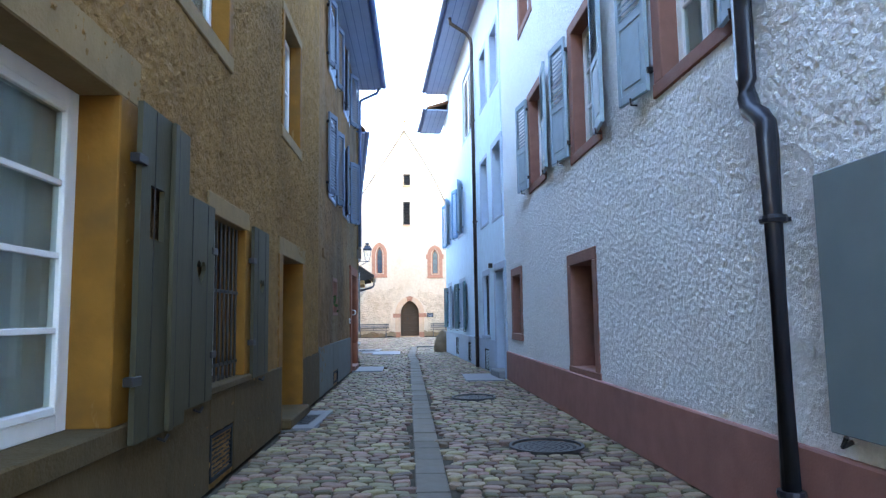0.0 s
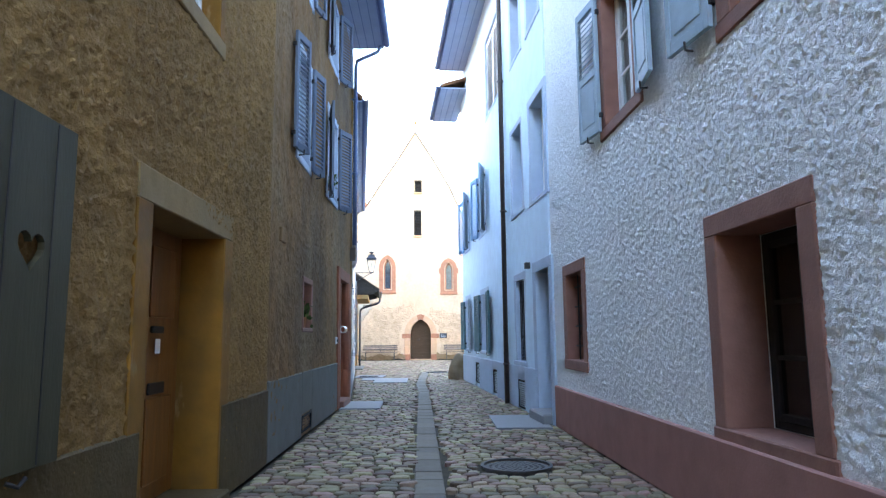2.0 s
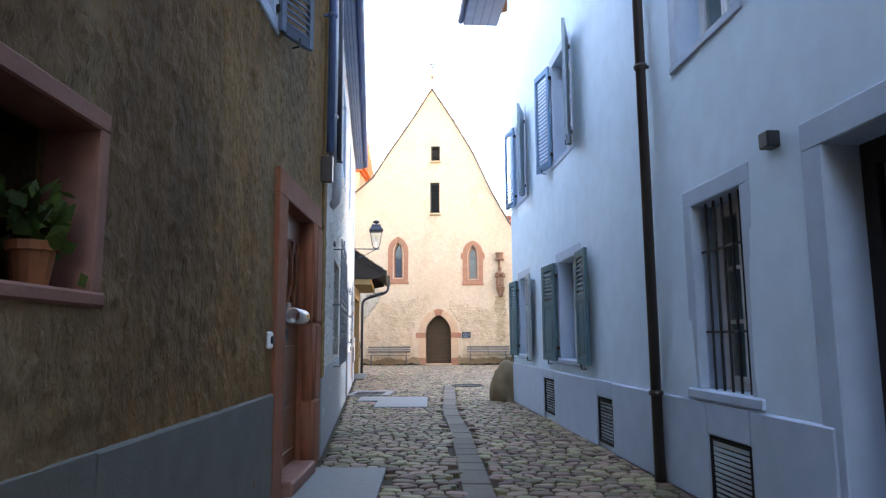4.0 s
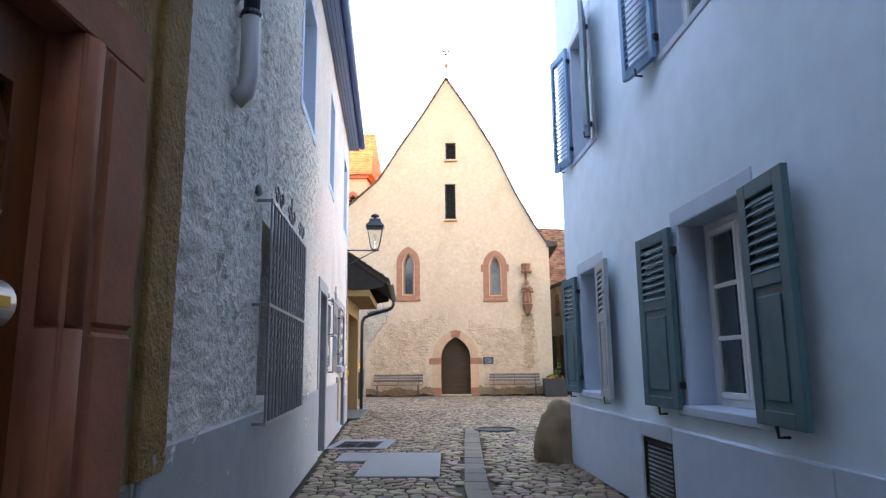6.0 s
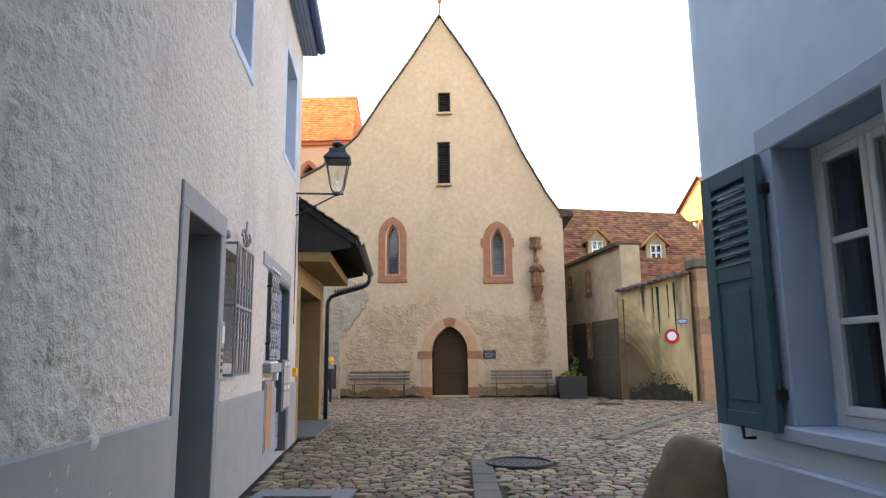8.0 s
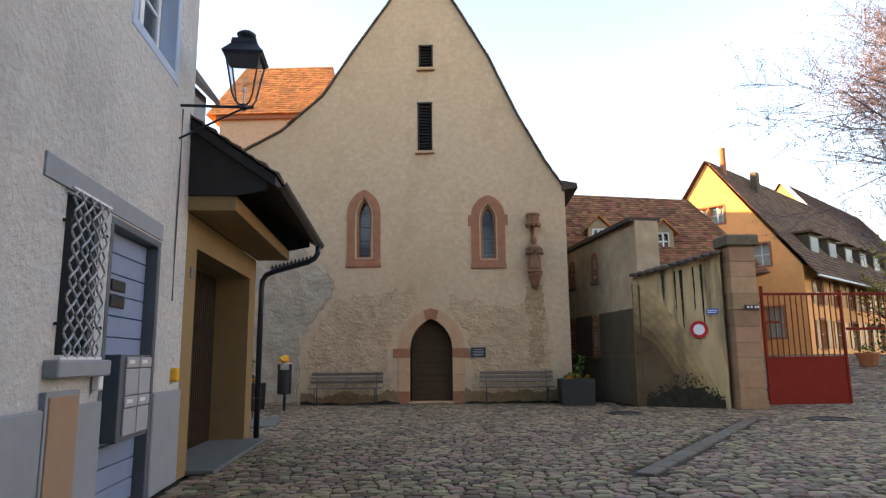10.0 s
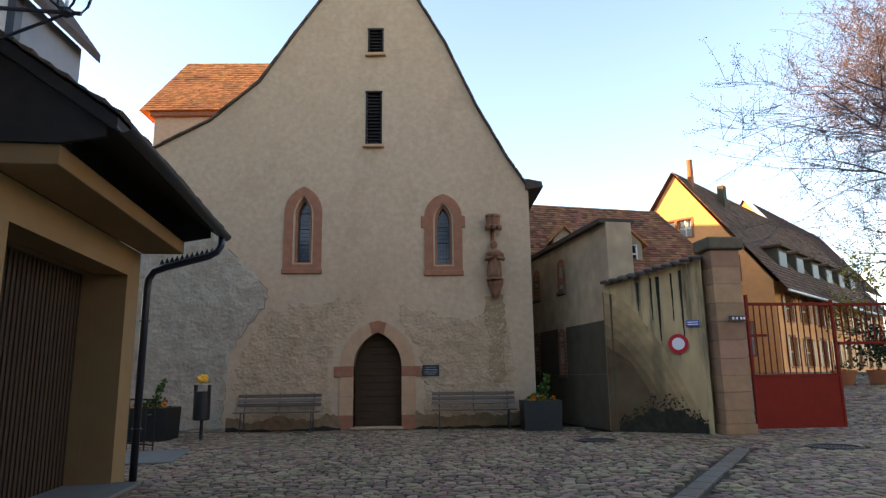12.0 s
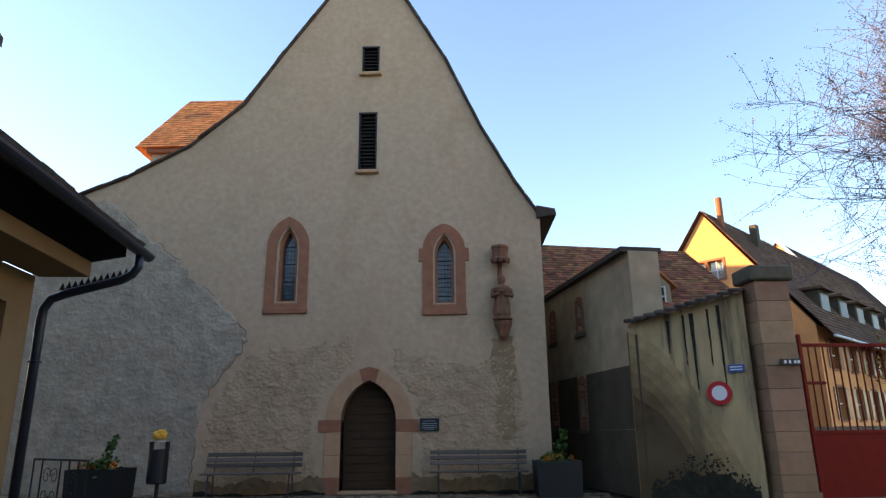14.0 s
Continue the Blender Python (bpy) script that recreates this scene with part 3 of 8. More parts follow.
def wall_sheet(wall, s0, s1, z0, z1, holes, step, relief, thick=0.4, top=None):
    """A wall with openings through it: a fine front sheet with relief, reveals and a back sheet. holes: (s0, s1, z0, z1)."""
    def cuts(a, b, marks, st, split, above):
        c = sorted({a, b, *[m for m in list(marks) + [split] if a < m < b]})
        out = []
        for u, v in zip(c, c[1:]):
            k = max(1, int(round((v - u) / (st * (3.0 if (u >= split) == above else 1.0)))))
            out += [u + (v - u) * i / k for i in range(k)]
        return out + [b]
    ss = cuts(s0, s1, [v for h in holes for v in h[:2]], step, min(1.0, s0 + 7.0), False)
    zs = cuts(z0, z1, [v for h in holes for v in h[2:]], step, 5.2, True)
    verts, faces = [], []
    ns, nz = len(ss), len(zs)

    def open_cell(s, z):
        return any(h[0] < s < h[1] and h[2] < z < h[3] for h in holes)
    for s in ss:
        for z in zs:
            near = min([1.0, (s - s0) * 8, (s1 - s) * 8] + [max(h[0] - s, s - h[1], h[2] - z, z - h[3], 0) * 12 for h in holes])
            d = relief(s, z) * max(0.0, min(1.0, near)) if relief else 0.0
            c = wall.p + wall.u * s - wall.into * d
            verts.append((c.x, c.y, z))
    for i in range(ns - 1):
        for j in range(nz - 1):
            if not open_cell((ss[i] + ss[i + 1]) / 2, (zs[j] + zs[j + 1]) / 2):
                a = i * nz + j
                faces.append((a, a + nz, a + nz + 1, a + 1) if not wall.left else (a, a + 1, a + nz + 1, a + nz))
    front = len(faces)

    def quad(*pts):
        k = len(verts)
        for s, d, z in pts:
            c = wall.p + wall.u * s + wall.into * d
            verts.append((c.x, c.y, z))
        faces.append(tuple(range(k, k + len(pts))))
    cs = sorted({s0, s1, *[v for h in holes for v in h[:2]]})
    cz = sorted({z0, z1, *[min(max(v, z0), z1) for h in holes for v in h[2:]]})
    for u, v in zip(cs, cs[1:]):
        for w, x in zip(cz, cz[1:]):
            if not open_cell((u + v) / 2, (w + x) / 2):
                quad((u, thick, w), (u, thick, x), (v, thick, x), (v, thick, w))
    for a, b, c, d in holes:
        quad((a, 0, c), (a, 0, d), (a, thick, d), (a, thick, c))
        quad((b, 0, c), (b, thick, c), (b, thick, d), (b, 0, d))
        quad((a, 0, d), (b, 0, d), (b, thick, d), (a, thick, d))
        quad((a, 0, c), (a, thick, c), (b, thick, c), (b, 0, c))
    for s in (s0, s1):
        quad((s, 0, z0), (s, thick, z0), (s, thick, z1), (s, 0, z1))
    quad((s0, 0, z1), (s0, thick, z1), (s1, thick, z1), (s1, 0, z1))
    return verts, faces, front


def wall_object(name, wall, s0, s1, z0, z1, holes, step, relief, mat, label, thick=0.4):
    v, f, front = wall_sheet(wall, s0, s1, z0, z1, holes, step, relief, thick)
    me = bpy.data.meshes.new(name)
    me.from_pydata(v, [], f)
    me.materials.append(mat)
    me.polygons.foreach_set("use_smooth", [i < front for i in range(len(f))])
    me.update()
    return tagged(new(name, me), label, "wall", "", "structure")


def rough_relief(scale, depth, seed, wave=0.0):
    def f(s, z):
        p = Vector((s * scale, z * scale, seed))
        v = 0.6 * noise.noise(p) + 0.4 * noise.noise(p * 2.3)
        v = v if v > -0.1 else -0.1 + 0.3 * (v + 0.1)
        w = wave * noise.noise(Vector((s * 0.5, z * 0.5, seed + 9))) if wave else 0
        return depth * v + w
    return f


def clump_relief(scale, depth, seed, wave=0.0):
    """Thrown roughcast: rounded clumps with creases between them."""
    def f(s, z):
        p = Vector((s * scale, z * scale, seed))
        q = p + Vector((0.5, 0.5, 0)) * noise.noise(p * 0.6 + Vector((0, 0, 4)))
        v = 1.9 * abs(noise.noise(q)) + 0.8 * abs(noise.noise(q * 1.9)) - 0.55
        w = wave * noise.noise(Vector((s * 0.5, z * 0.5, seed + 9))) if wave else 0
        return depth * v + w
    return f


def slab_on(wall, s0, s1, z0, z1, d0, d1, bevel=0.0):
    """A block on a wall, in the wall's own pose at its middle: (mesh, pose)."""
    w = (s1 - s0) / 2
    return box(bm_new(), -w, w, d0, d1, 0, z1 - z0, bevel), wall.mid(s0, s1, z0)


# ---- setting: ground ----
LW = Wall((-1.56, 0), (-2.27, 17.2), True)
LV = Wall((-2.27, 17.2), (-4.05, 29.4), True)
GW = Wall((-4.05, 29.4), (-4.45, 32.9), True)
RW = Wall((2.16, 0), (1.25, 13.2), False)
BW = Wall((1.22, 13.2), (0.10, 23.2), False)


def lerp_x(y, pts):
    for (x0, y0), (x1, y1) in zip(pts, pts[1:]):
        if y <= y1:
            return x0 + (x1 - x0) * (y - y0) / (y1 - y0)
    return pts[-1][0]


LEFT_EDGE = [(-1.31, -6), (-1.56, 0), (-2.27, 17.2), (-4.05, 29.4), (-4.45, 32.9)]
RIGHT_EDGE = [(2.57, -6), (2.16, 0), (1.25, 13.2), (0.10, 23.2)]


def rise(x, y):
    """The yard behind the gate climbs a little."""
    k = max(0.0, min(1.0, (y - 39.6) / 18.0)) * max(0.0, min(1.0, (x - 3.2) / 1.5))
    return 1.2 * k


gv, gf = [], []
gxs = [-400, -120, -40, -20] + [-12 + i for i in range(45)] + [50, 120, 400]
gys = [-400, -120, -40] + [-10 + i for i in range(100)] + [120, 200, 500]
for gx in gxs:
    for gy in gys:
        gv.append((gx, gy, rise(gx, gy) - 0.035))
for i in range(len(gxs) - 1):
    for j in range(len(gys) - 1):
        a = i * len(gys) + j
        gf.append((a, a + len(gys), a + len(gys) + 1, a + 1))
gme = bpy.data.meshes.new("ground")
gme.from_pydata(gv, [], gf)
gme.materials.append(joint)
ground = tagged(new("ground", gme), "sandy dark joint bed under the paving, running on to the horizon", "ground", "", "structure")

# ---- setting: walls of the lane ----
L1_HOLES = [(1.5, 3.36, 0.65, 2.45), (5.0, 5.94, 0.72, 2.07), (7.6, 8.95, -0.05, 2.0), (4.2, 5.3, 3.48, 5.0), (7.62, 8.66, 3.52, 4.95)]
L1B_HOLES = [(12.25, 12.82, 1.35, 1.94), (15.6, 16.66, -0.05, 2.28), (11.72, 12.48, 3.5, 4.85), (14.1, 15.1, 3.55, 4.9), (11.72, 12.48, 5.85, 7.0), (14.1, 15.1, 5.85, 7.0)]
wall_object("wall_ochre_house", LW, -6, 10.45, 0, 7.6, L1_HOLES, 0.022, clump_relief(24, 0.019, 3, 0.02), ochre, "rough ochre plaster front of the old house")
wall_object("wall_brown_house", LW, 10.45, 17.2, 0, 7.4, L1B_HOLES, 0.028, clump_relief(13, 0.016, 7, 0.03), umber, "streaked grey-brown plaster front of the neighbouring house")
_coarse, _fine = clump_relief(12, 0.026, 11, 0.02), rough_relief(16, 0.008, 13, 0.015)


def grey_relief(s, z):
    """Coarse roughcast that turns smoother towards the far doors."""
    k = max(0.0, min(1.0, (s - 4.7 - 0.5 * math.sin(z * 2.3)) / 1.2))
    return _coarse(s, z) * (1 - k) + _fine(s, z) * k


L2_HOLES = [(2.25, 3.66, 0.95, 2.28), (6.38, 7.3, 0.0, 2.22), (7.52, 8.14, 1.2, 2.15), (9.62, 10.15, 1.22, 2.25), (10.4, 11.45, 0.0, 2.24),
            (4.15, 5.3, 4.02, 5.5), (7.4, 8.2, 4.02, 5.5), (10.55, 11.6, 3.95, 5.45)]
wall_object("wall_grey_house", LV, 0, LV.len, 0, 6.2, L2_HOLES, 0.026, grey_relief, grey_cast, "coarse grey-white roughcast house front")
R1_HOLES = [(7.28, 8.2, 0.62, 1.86), (11.6, 12.38, 0.92, 1.98), (9.55, 10.4, 3.33, 4.72), (6.95, 7.8, 3.2, 4.7), (4.2, 5.15, 3.15, 4.7), (1.6, 2.5, 3.1, 4.7), (10.2, 11.0, 6.2, 7.6), (7.0, 7.8, 6.2, 7.6), (4.2, 5.1, 6.2, 7.6)]
wall_object("wall_white_house", RW, -6, RW.len, 0, 8.2, R1_HOLES, 0.0165, clump_relief(31, 0.0115, 5, 0.012), roughcast, "thick white roughcast house front")
RB_HOLES = [(0.02, 0.84, 0.0, 2.2), (1.7, 2.42, 0.8, 2.18), (5.55, 6.53, 0.9, 2.22), (8.6, 9.4, 0.9, 2.24), (1.66, 2.5, 3.4, 4.9), (0.1, 1.0, 3.34, 4.9), (0.25, 1.0, 6.2, 7.5), (1.6, 2.35, 6.2, 7.5),
            (5.62, 6.6, 3.65, 5.1), (8.6, 9.4, 3.65, 5.1), (3.68, 5.32, 6.2, 8.0)]
wall_object("wall_blue_house", BW, 0, BW.len, 0, 9.0, RB_HOLES, 0.12, rough_relief(3, 0.004, 15, 0.02), blue_wall, "smooth slate-blue plaster house front")


def house_shell(name, wall, s0, s1, z1, depth, label, d0=0.4, pitch=0.7, over=0.0, roof_mat=None):
    """Closes a house behind its front: side and back walls, an attic floor and a roof."""
    bm = bm_new()
    t = 0.3
    P = lambda s, d, z: tuple((wall.p + wall.u * s + wall.into * d).to_3d() + Vector((0, 0, z)))

    def slab(a, b, c, d, z0, z1):
        vs = [bm.verts.new(P(s, q, z)) for z in (z0, z1) for s, q in ((a, c), (b, c), (b, d), (a, d))]
        for f in ((0, 1, 2, 3), (4, 5, 6, 7), (0, 1, 5, 4), (1, 2, 6, 5), (2, 3, 7, 6), (3, 0, 4, 7)):
            bm.faces.new([vs[i] for i in f])
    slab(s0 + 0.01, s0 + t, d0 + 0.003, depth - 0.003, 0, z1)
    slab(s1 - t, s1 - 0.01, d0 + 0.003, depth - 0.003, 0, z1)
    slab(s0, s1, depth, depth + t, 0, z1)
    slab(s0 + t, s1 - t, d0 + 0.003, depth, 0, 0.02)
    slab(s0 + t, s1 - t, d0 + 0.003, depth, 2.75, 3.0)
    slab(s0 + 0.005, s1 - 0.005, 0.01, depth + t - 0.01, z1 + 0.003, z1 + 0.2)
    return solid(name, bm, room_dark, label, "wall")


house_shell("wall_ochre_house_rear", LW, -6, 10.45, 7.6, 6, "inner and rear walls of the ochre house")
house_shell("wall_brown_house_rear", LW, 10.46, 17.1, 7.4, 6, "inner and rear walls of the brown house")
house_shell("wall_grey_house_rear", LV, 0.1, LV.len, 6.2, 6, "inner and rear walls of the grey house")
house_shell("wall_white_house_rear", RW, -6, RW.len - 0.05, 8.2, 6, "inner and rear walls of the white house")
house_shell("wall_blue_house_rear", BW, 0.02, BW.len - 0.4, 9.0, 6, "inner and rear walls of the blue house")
# the blue house's end wall towards the square, with a rounded corner
bm = bm_new()
o = BW.at(BW.len)
outl = [Vector((-(0.35 * math.sin(radians(90 * i / 8))), 0.35 - 0.35 * math.cos(radians(90 * i / 8)), 0)) for i in range(9)] + [Vector((-0.35, 6.3, 0)), Vector((0, 6.3, 0))]
lo_ring = [bm.verts.new(o @ v) for v in outl]
hi_ring = [bm.verts.new((o @ v) + Vector((0, 0, 9.0))) for v in outl]
for i in range(len(outl)):
    j = (i + 1) % len(outl)
    bm.faces.new((lo_ring[i], lo_ring[j], hi_ring[j], hi_ring[i]))
bm.faces.new(hi_ring)
solid("wall_blue_house_end", bm, blue_wall, "rounded slate-blue end wall of the corner house", "wall")
# the lane is closed behind the walker
bm = box(bm_new(), -3.2, 4.4, -16.4, -16.0, 0, 5)
solid("wall_lane_end", bm, ochre, "plain plaster wall closing the lane", "wall")


# ---- plinths and trims on the fronts ----
def trim(name, wall, s0, s1, z0, z1, mat, label, proud=0.03, deep=0.05, bevel=0.006):
    bm, m = slab_on(wall, s0, s1, z0, z1, -proud, deep, bevel)
    return solid(name, bm, mat, label, "trim", "structure", m)


def plinth_run(wall, s0, s1, z, mat, label, gaps, proud=0.035, top=None):
    c = [s0] + [v for g in gaps for v in g] + [s1]
    for a, b in zip(c[::2], c[1::2]):
        if b - a > 0.05:
            trim("plinth", wall, a, b, 0, z, mat, label, proud, 0.03, 0.012)


plinth_run(LW, -6, 10.45, 0.72, ochre_plinth, "smoother dirty ochre plinth of the house", [(4.97, 5.6), (7.56, 8.98)], 0.02)
plinth_run(LW, 10.46, 17.18, 0.8, grey_plinth, "grey cement plinth", [(12.2, 12.9), (15.5, 16.85)], 0.02)
plinth_run(LV, 0.02, LV.len, 0.9, grey_paint, "smooth grey painted plinth", [(6.33, 7.35), (10.36, 11.5)], 0.025)
plinth_run(RW, -6, RW.len, 0.55, red_plinth, "red-brown painted plinth", [], 0.04)
plinth_run(BW, 0.9, BW.len, 0.72, blue_trim, "darker slate-blue plinth", [(1.72, 2.3), (4.38, 4.9), (6.85, 7.52)], 0.03)
for (a, b, z0, z1) in ((1.72, 2.3, 0.5, 0.72), (4.38, 4.9, 0.55, 0.72), (6.85, 7.52, 0.6, 0.72)):
    trim("plinth", BW, a, b, z0, z1, blue_trim, "darker slate-blue plinth", 0.03, 0.03, 0.003)
for (a, b) in ((4.97, 5.6),):
    trim("plinth", LW, a, b, 0.41, 0.72, ochre_plinth, "smoother dirty ochre plinth of the house", 0.02, 0.03, 0.003)
trim("plinth", LW, 12.2, 12.9, 0.28, 0.8, grey_plinth, "grey cement plinth", 0.02, 0.03, 0.003)


def surround(name, wall, s0, s1, z0, z1, w, mat, label, proud=0.02, deep=0.12, sill=True, wtop=None, wsill=None, wfar=None):
    """Jambs, lintel and sill stones round an opening s0..s1, z0..z1."""
    wtop, wsill = wtop or w, wsill or w
    t = thing(name, wall.mid(s0, s1, z0), label, "frame", "", "structure")
    h, k = z1 - z0, (s1 - s0) / 2
    part("jamb", box(bm_new(), -k - w, -k + 0.004, -proud, deep, 0, h, 0.008), mat, t)
    wfar = wfar or w
    over = ochre_stone if mat == ochre_trim else mat
    part("jamb", box(bm_new(), k - 0.004, k + wfar, -proud, deep, 0, h, 0.008), mat, t)
    part("lintel", box(bm_new(), -k - w, k + wfar, -proud, deep, h - 0.004, h + wtop, 0.008), over, t)
    if sill:
        low = z0 < 2 and mat != red_stone
        part("sill", box(bm_new(), -k - w - 0.02, k + w + 0.02, -proud - (0.03 if low else 0.006), deep, -wsill, 0.004, 0.01), (ochre_plinth if low else ochre_stone) if mat == ochre_trim else mat, t)
    return t


WINDOW_NO = [0]


def window(wall, s0, s1, z0, z1, depth, rows, cols, mat, label, bar=0.03, frame_w=0.055, leaves=2, drape=False, transom=0.0):
    """A casement window set back in its opening."""
    WINDOW_NO[0] += 1
    t = thing("window_%d" % WINDOW_NO[0], wall.mid(s0, s1, z0, depth), label, "window", "", "structure")
    k, h = (s1 - s0) / 2 - 0.004, z1 - z0 - 0.004
    f = bm_new()
    box(f, -k, -k + frame_w, 0, 0.06, 0.004, h, 0.004)
    box(f, k - frame_w, k, 0, 0.06, 0.004, h, 0.004)
    box(f, -k + frame_w, k - frame_w, 0.001, 0.06, 0.004, frame_w, 0.004)
    box(f, -k + frame_w, k - frame_w, 0.001, 0.06, h - frame_w, h, 0.004)
    part("window_frame", f, mat, t)
    wleaf = (2 * k - 2 * frame_w) / leaves
    for i in range(leaves):
        x0 = -k + frame_w + i * wleaf
        x1 = x0 + wleaf
        b = bm_new()
        e = 0.045
        box(b, x0 + 0.003, x0 + e, -0.012, 0.045, frame_w + 0.003, h - frame_w - 0.003, 0.005)
        box(b, x1 - e, x1 - 0.003, -0.012, 0.045, frame_w + 0.003, h - frame_w - 0.003, 0.005)
        box(b, x0 + e, x1 - e, -0.011, 0.045, frame_w + 0.003, frame_w + e, 0.005)
        box(b, x0 + e, x1 - e, -0.011, 0.045, h - frame_w - e, h - frame_w - 0.003, 0.005)
        part("sash", b, mat, t)
        g0, g1 = frame_w + e, h - frame_w - e
        for r in range(rows):
            for c in range(cols):
                xa, xb = x0 + e + (wleaf - 2 * e) * c / cols, x0 + e + (wleaf - 2 * e) * (c + 1) / cols
                za, zb = g0 + (g1 - g0) * r / rows, g0 + (g1 - g0) * (r + 1) / rows
                pn = part("pane", box(bm_new(), xa + 0.002, xb - 0.002, 0.012, 0.016, za + 0.002, zb - 0.002), glass, t)
                pn.visible_shadow = False
        for r in range(1, rows):
            z = g0 + (g1 - g0) * r / rows
            part("muntin", box(bm_new(), x0 + e, x1 - e, -0.004, 0.03, z - bar / 2, z + bar / 2, 0.003), mat, t)
        for c in range(1, cols):
            x = x0 + e + (wleaf - 2 * e) * c / cols
            part("muntin", box(bm_new(), x - bar / 2, x + bar / 2, -0.002, 0.028, g0, g1, 0.003), mat, t)
    if drape:
        b = bm_new()
        n = 24
        va = []
        for i in range(n + 1):
            x = -k + 2 * k * i / n
            y = 0.06 + 0.01 * math.sin(i * 2.1)
            va.append((b.verts.new((x, y, 0.03)), b.verts.new((x, y, h))))
        for p, q in zip(va, va[1:]):
            b.faces.new((p[0], q[0], q[1], p[1]))
        bmesh.ops.solidify(b, geom=list(b.faces), thickness=0.004)
        part("curtain", b, curtain, t, "white net curtain")
    return t


# ---- lane fronts: windows and stone frames ----
window(LW, 1.5, 3.36, 0.72, 2.45, 0.2, 4, 1, white_paint, "white four-light casement with net curtain in a deep ochre reveal", drape=True, frame_w=0.09)
surround("window_surround", LW, 1.5, 3.36, 0.72, 2.45, 0.24, ochre_trim, "ochre painted stone window surround, chipped", 0.015, 0.28, True, 0.26, 0.12)
window(LW, 5.0, 5.94, 0.76, 2.07, 0.25, 3, 1, white_paint, "dark casement window behind iron bars", drape=True)
surround("window_surround", LW, 5.0, 5.94, 0.76, 2.07, 0.14, ochre_trim, "ochre painted stone window surround", 0.012, 0.25, True, 0.16, 0.06)
for a, b, c, d in L1_HOLES[3:]:
    window(LW, a, b, c, d, 0.14, 2, 1, white_paint, "white upper casement in an ochre reveal", drape=True)
    surround("window_surround", LW, a, b, c, d, 0.11, ochre_trim, "yellow-ochre window surround with a stone sill", 0.012, 0.14, True, 0.12, 0.14)
surround("door_surround", LW, 7.6, 8.95, 0, 2.0, 0.2, ochre_trim, "pale ochre stone door surround", 0.015, 0.4, False, 0.2)
surround("window_surround", LW, 12.25, 12.82, 1.35, 1.94, 0.06, red_stone, "small sandstone window surround", 0.01, 0.2, True, 0.07, 0.05)
ds = surround("door_surround", LW, 15.6, 16.66, 0, 2.28, 0.26, worn_red, "worn red sandstone door surround with a roll moulding", 0.03, 0.4, False, 0.2, None, 0.39)
for zz0, zz1 in ((0.02, 0.62), (0.63, 1.33), (1.34, 2.27)):
    part("jamb_stone", tube(bm_new(), [(0.585, 0.02, zz0), (0.585, 0.02, zz1)], 0.07, 14), worn_red, ds, smooth=True)
    part("jamb_stone", box(bm_new(), 0.665, 0.93, -0.045, 0.02, zz0, zz1, 0.018), worn_red, ds)
for a, b, c, d in L1B_HOLES[2:]:
    window(LW, a, b, c, d, 0.16, 3, 1, white_paint, "upper casement window of the brown house", drape=False)
    surround("window_surround", LW, a, b, c, d, 0.1, blue_trim, "blue-grey painted window surround", 0.012, 0.16, True)
window(LV, 2.25, 3.66, 0.95, 2.28, 0.26, 3, 1, grey_frame, "wide casement behind a wrought-iron cage", leaves=2)
window(LV, 7.52, 8.14, 1.2, 2.15, 0.2, 2, 1, white_paint, "narrow casement behind a wrought-iron grille", leaves=1)
window(LV, 9.62, 10.15, 1.22, 2.25, 0.22, 2, 1, dark_wood, "small casement behind a white lattice grille", leaves=1)
for a, b, c, d in L2_HOLES[5:]:
    window(LV, a, b, c, d, 0.16, 3, 1, white_paint, "upper casement window of the grey house")
    surround("window_surround", LV, a, b, c, d, 0.1, blue_trim, "blue-grey painted window surround", 0.01, 0.16, True)
surround("door_surround", LV, 6.38, 7.3, 0, 2.22, 0.15, grey_paint, "grey painted door surround", 0.02, 0.4, False, 0.17)
surround("door_surround", LV, 10.4, 11.45, 0, 2.2, 0.07, dark_frame, "dark grey steel door frame", 0.005, 0.2, False, 0.06)
trim("lintel_band", LV, 9.3, 11.52, 2.27, 2.42, grey_paint, "grey painted band over window and door", 0.012, 0.02, 0.003)
for a, b, c, d in R1_HOLES[:2]:
    window(RW, a, b, c, d, 0.3, 3, 1, dark_wood if a < 9 else white_paint, "dark casement in a deep sandstone frame", leaves=2)
    surround("window_surround", RW, a, b, c, d, 0.15, red_stone, "red-brown painted sandstone window frame", 0.015, 0.3, True, 0.14, 0.12)
for a, b, c, d in R1_HOLES[2:]:
    window(RW, a, b, c, d, 0.14, 3, 1, white_paint, "white upper casement in a red-brown frame", drape=True)
    surround("window_surround", RW, a, b, c, d, 0.17, red_stone, "red-brown painted sandstone window frame", 0.015, 0.14, True, 0.13, 0.12)
for i, (a, b, c, d) in enumerate(RB_HOLES[1:]):
    ground_floor = d < 2.4
    window(BW, a, b, c, d, 0.2, 3, 1, white_paint, "white casement window in a slate-blue reveal", drape=False, leaves=2)
    surround("window_surround", BW, a, b, c, d, 0.13, blue_trim, "slate-blue painted window surround", 0.006, 0.2, True, 0.13, 0.07)
surround("door_surround", BW, 0.02, 0.84, 0, 2.2, 0.17, blue_trim, "slate-blue painted door surround", 0.02, 0.4, False, 0.16)


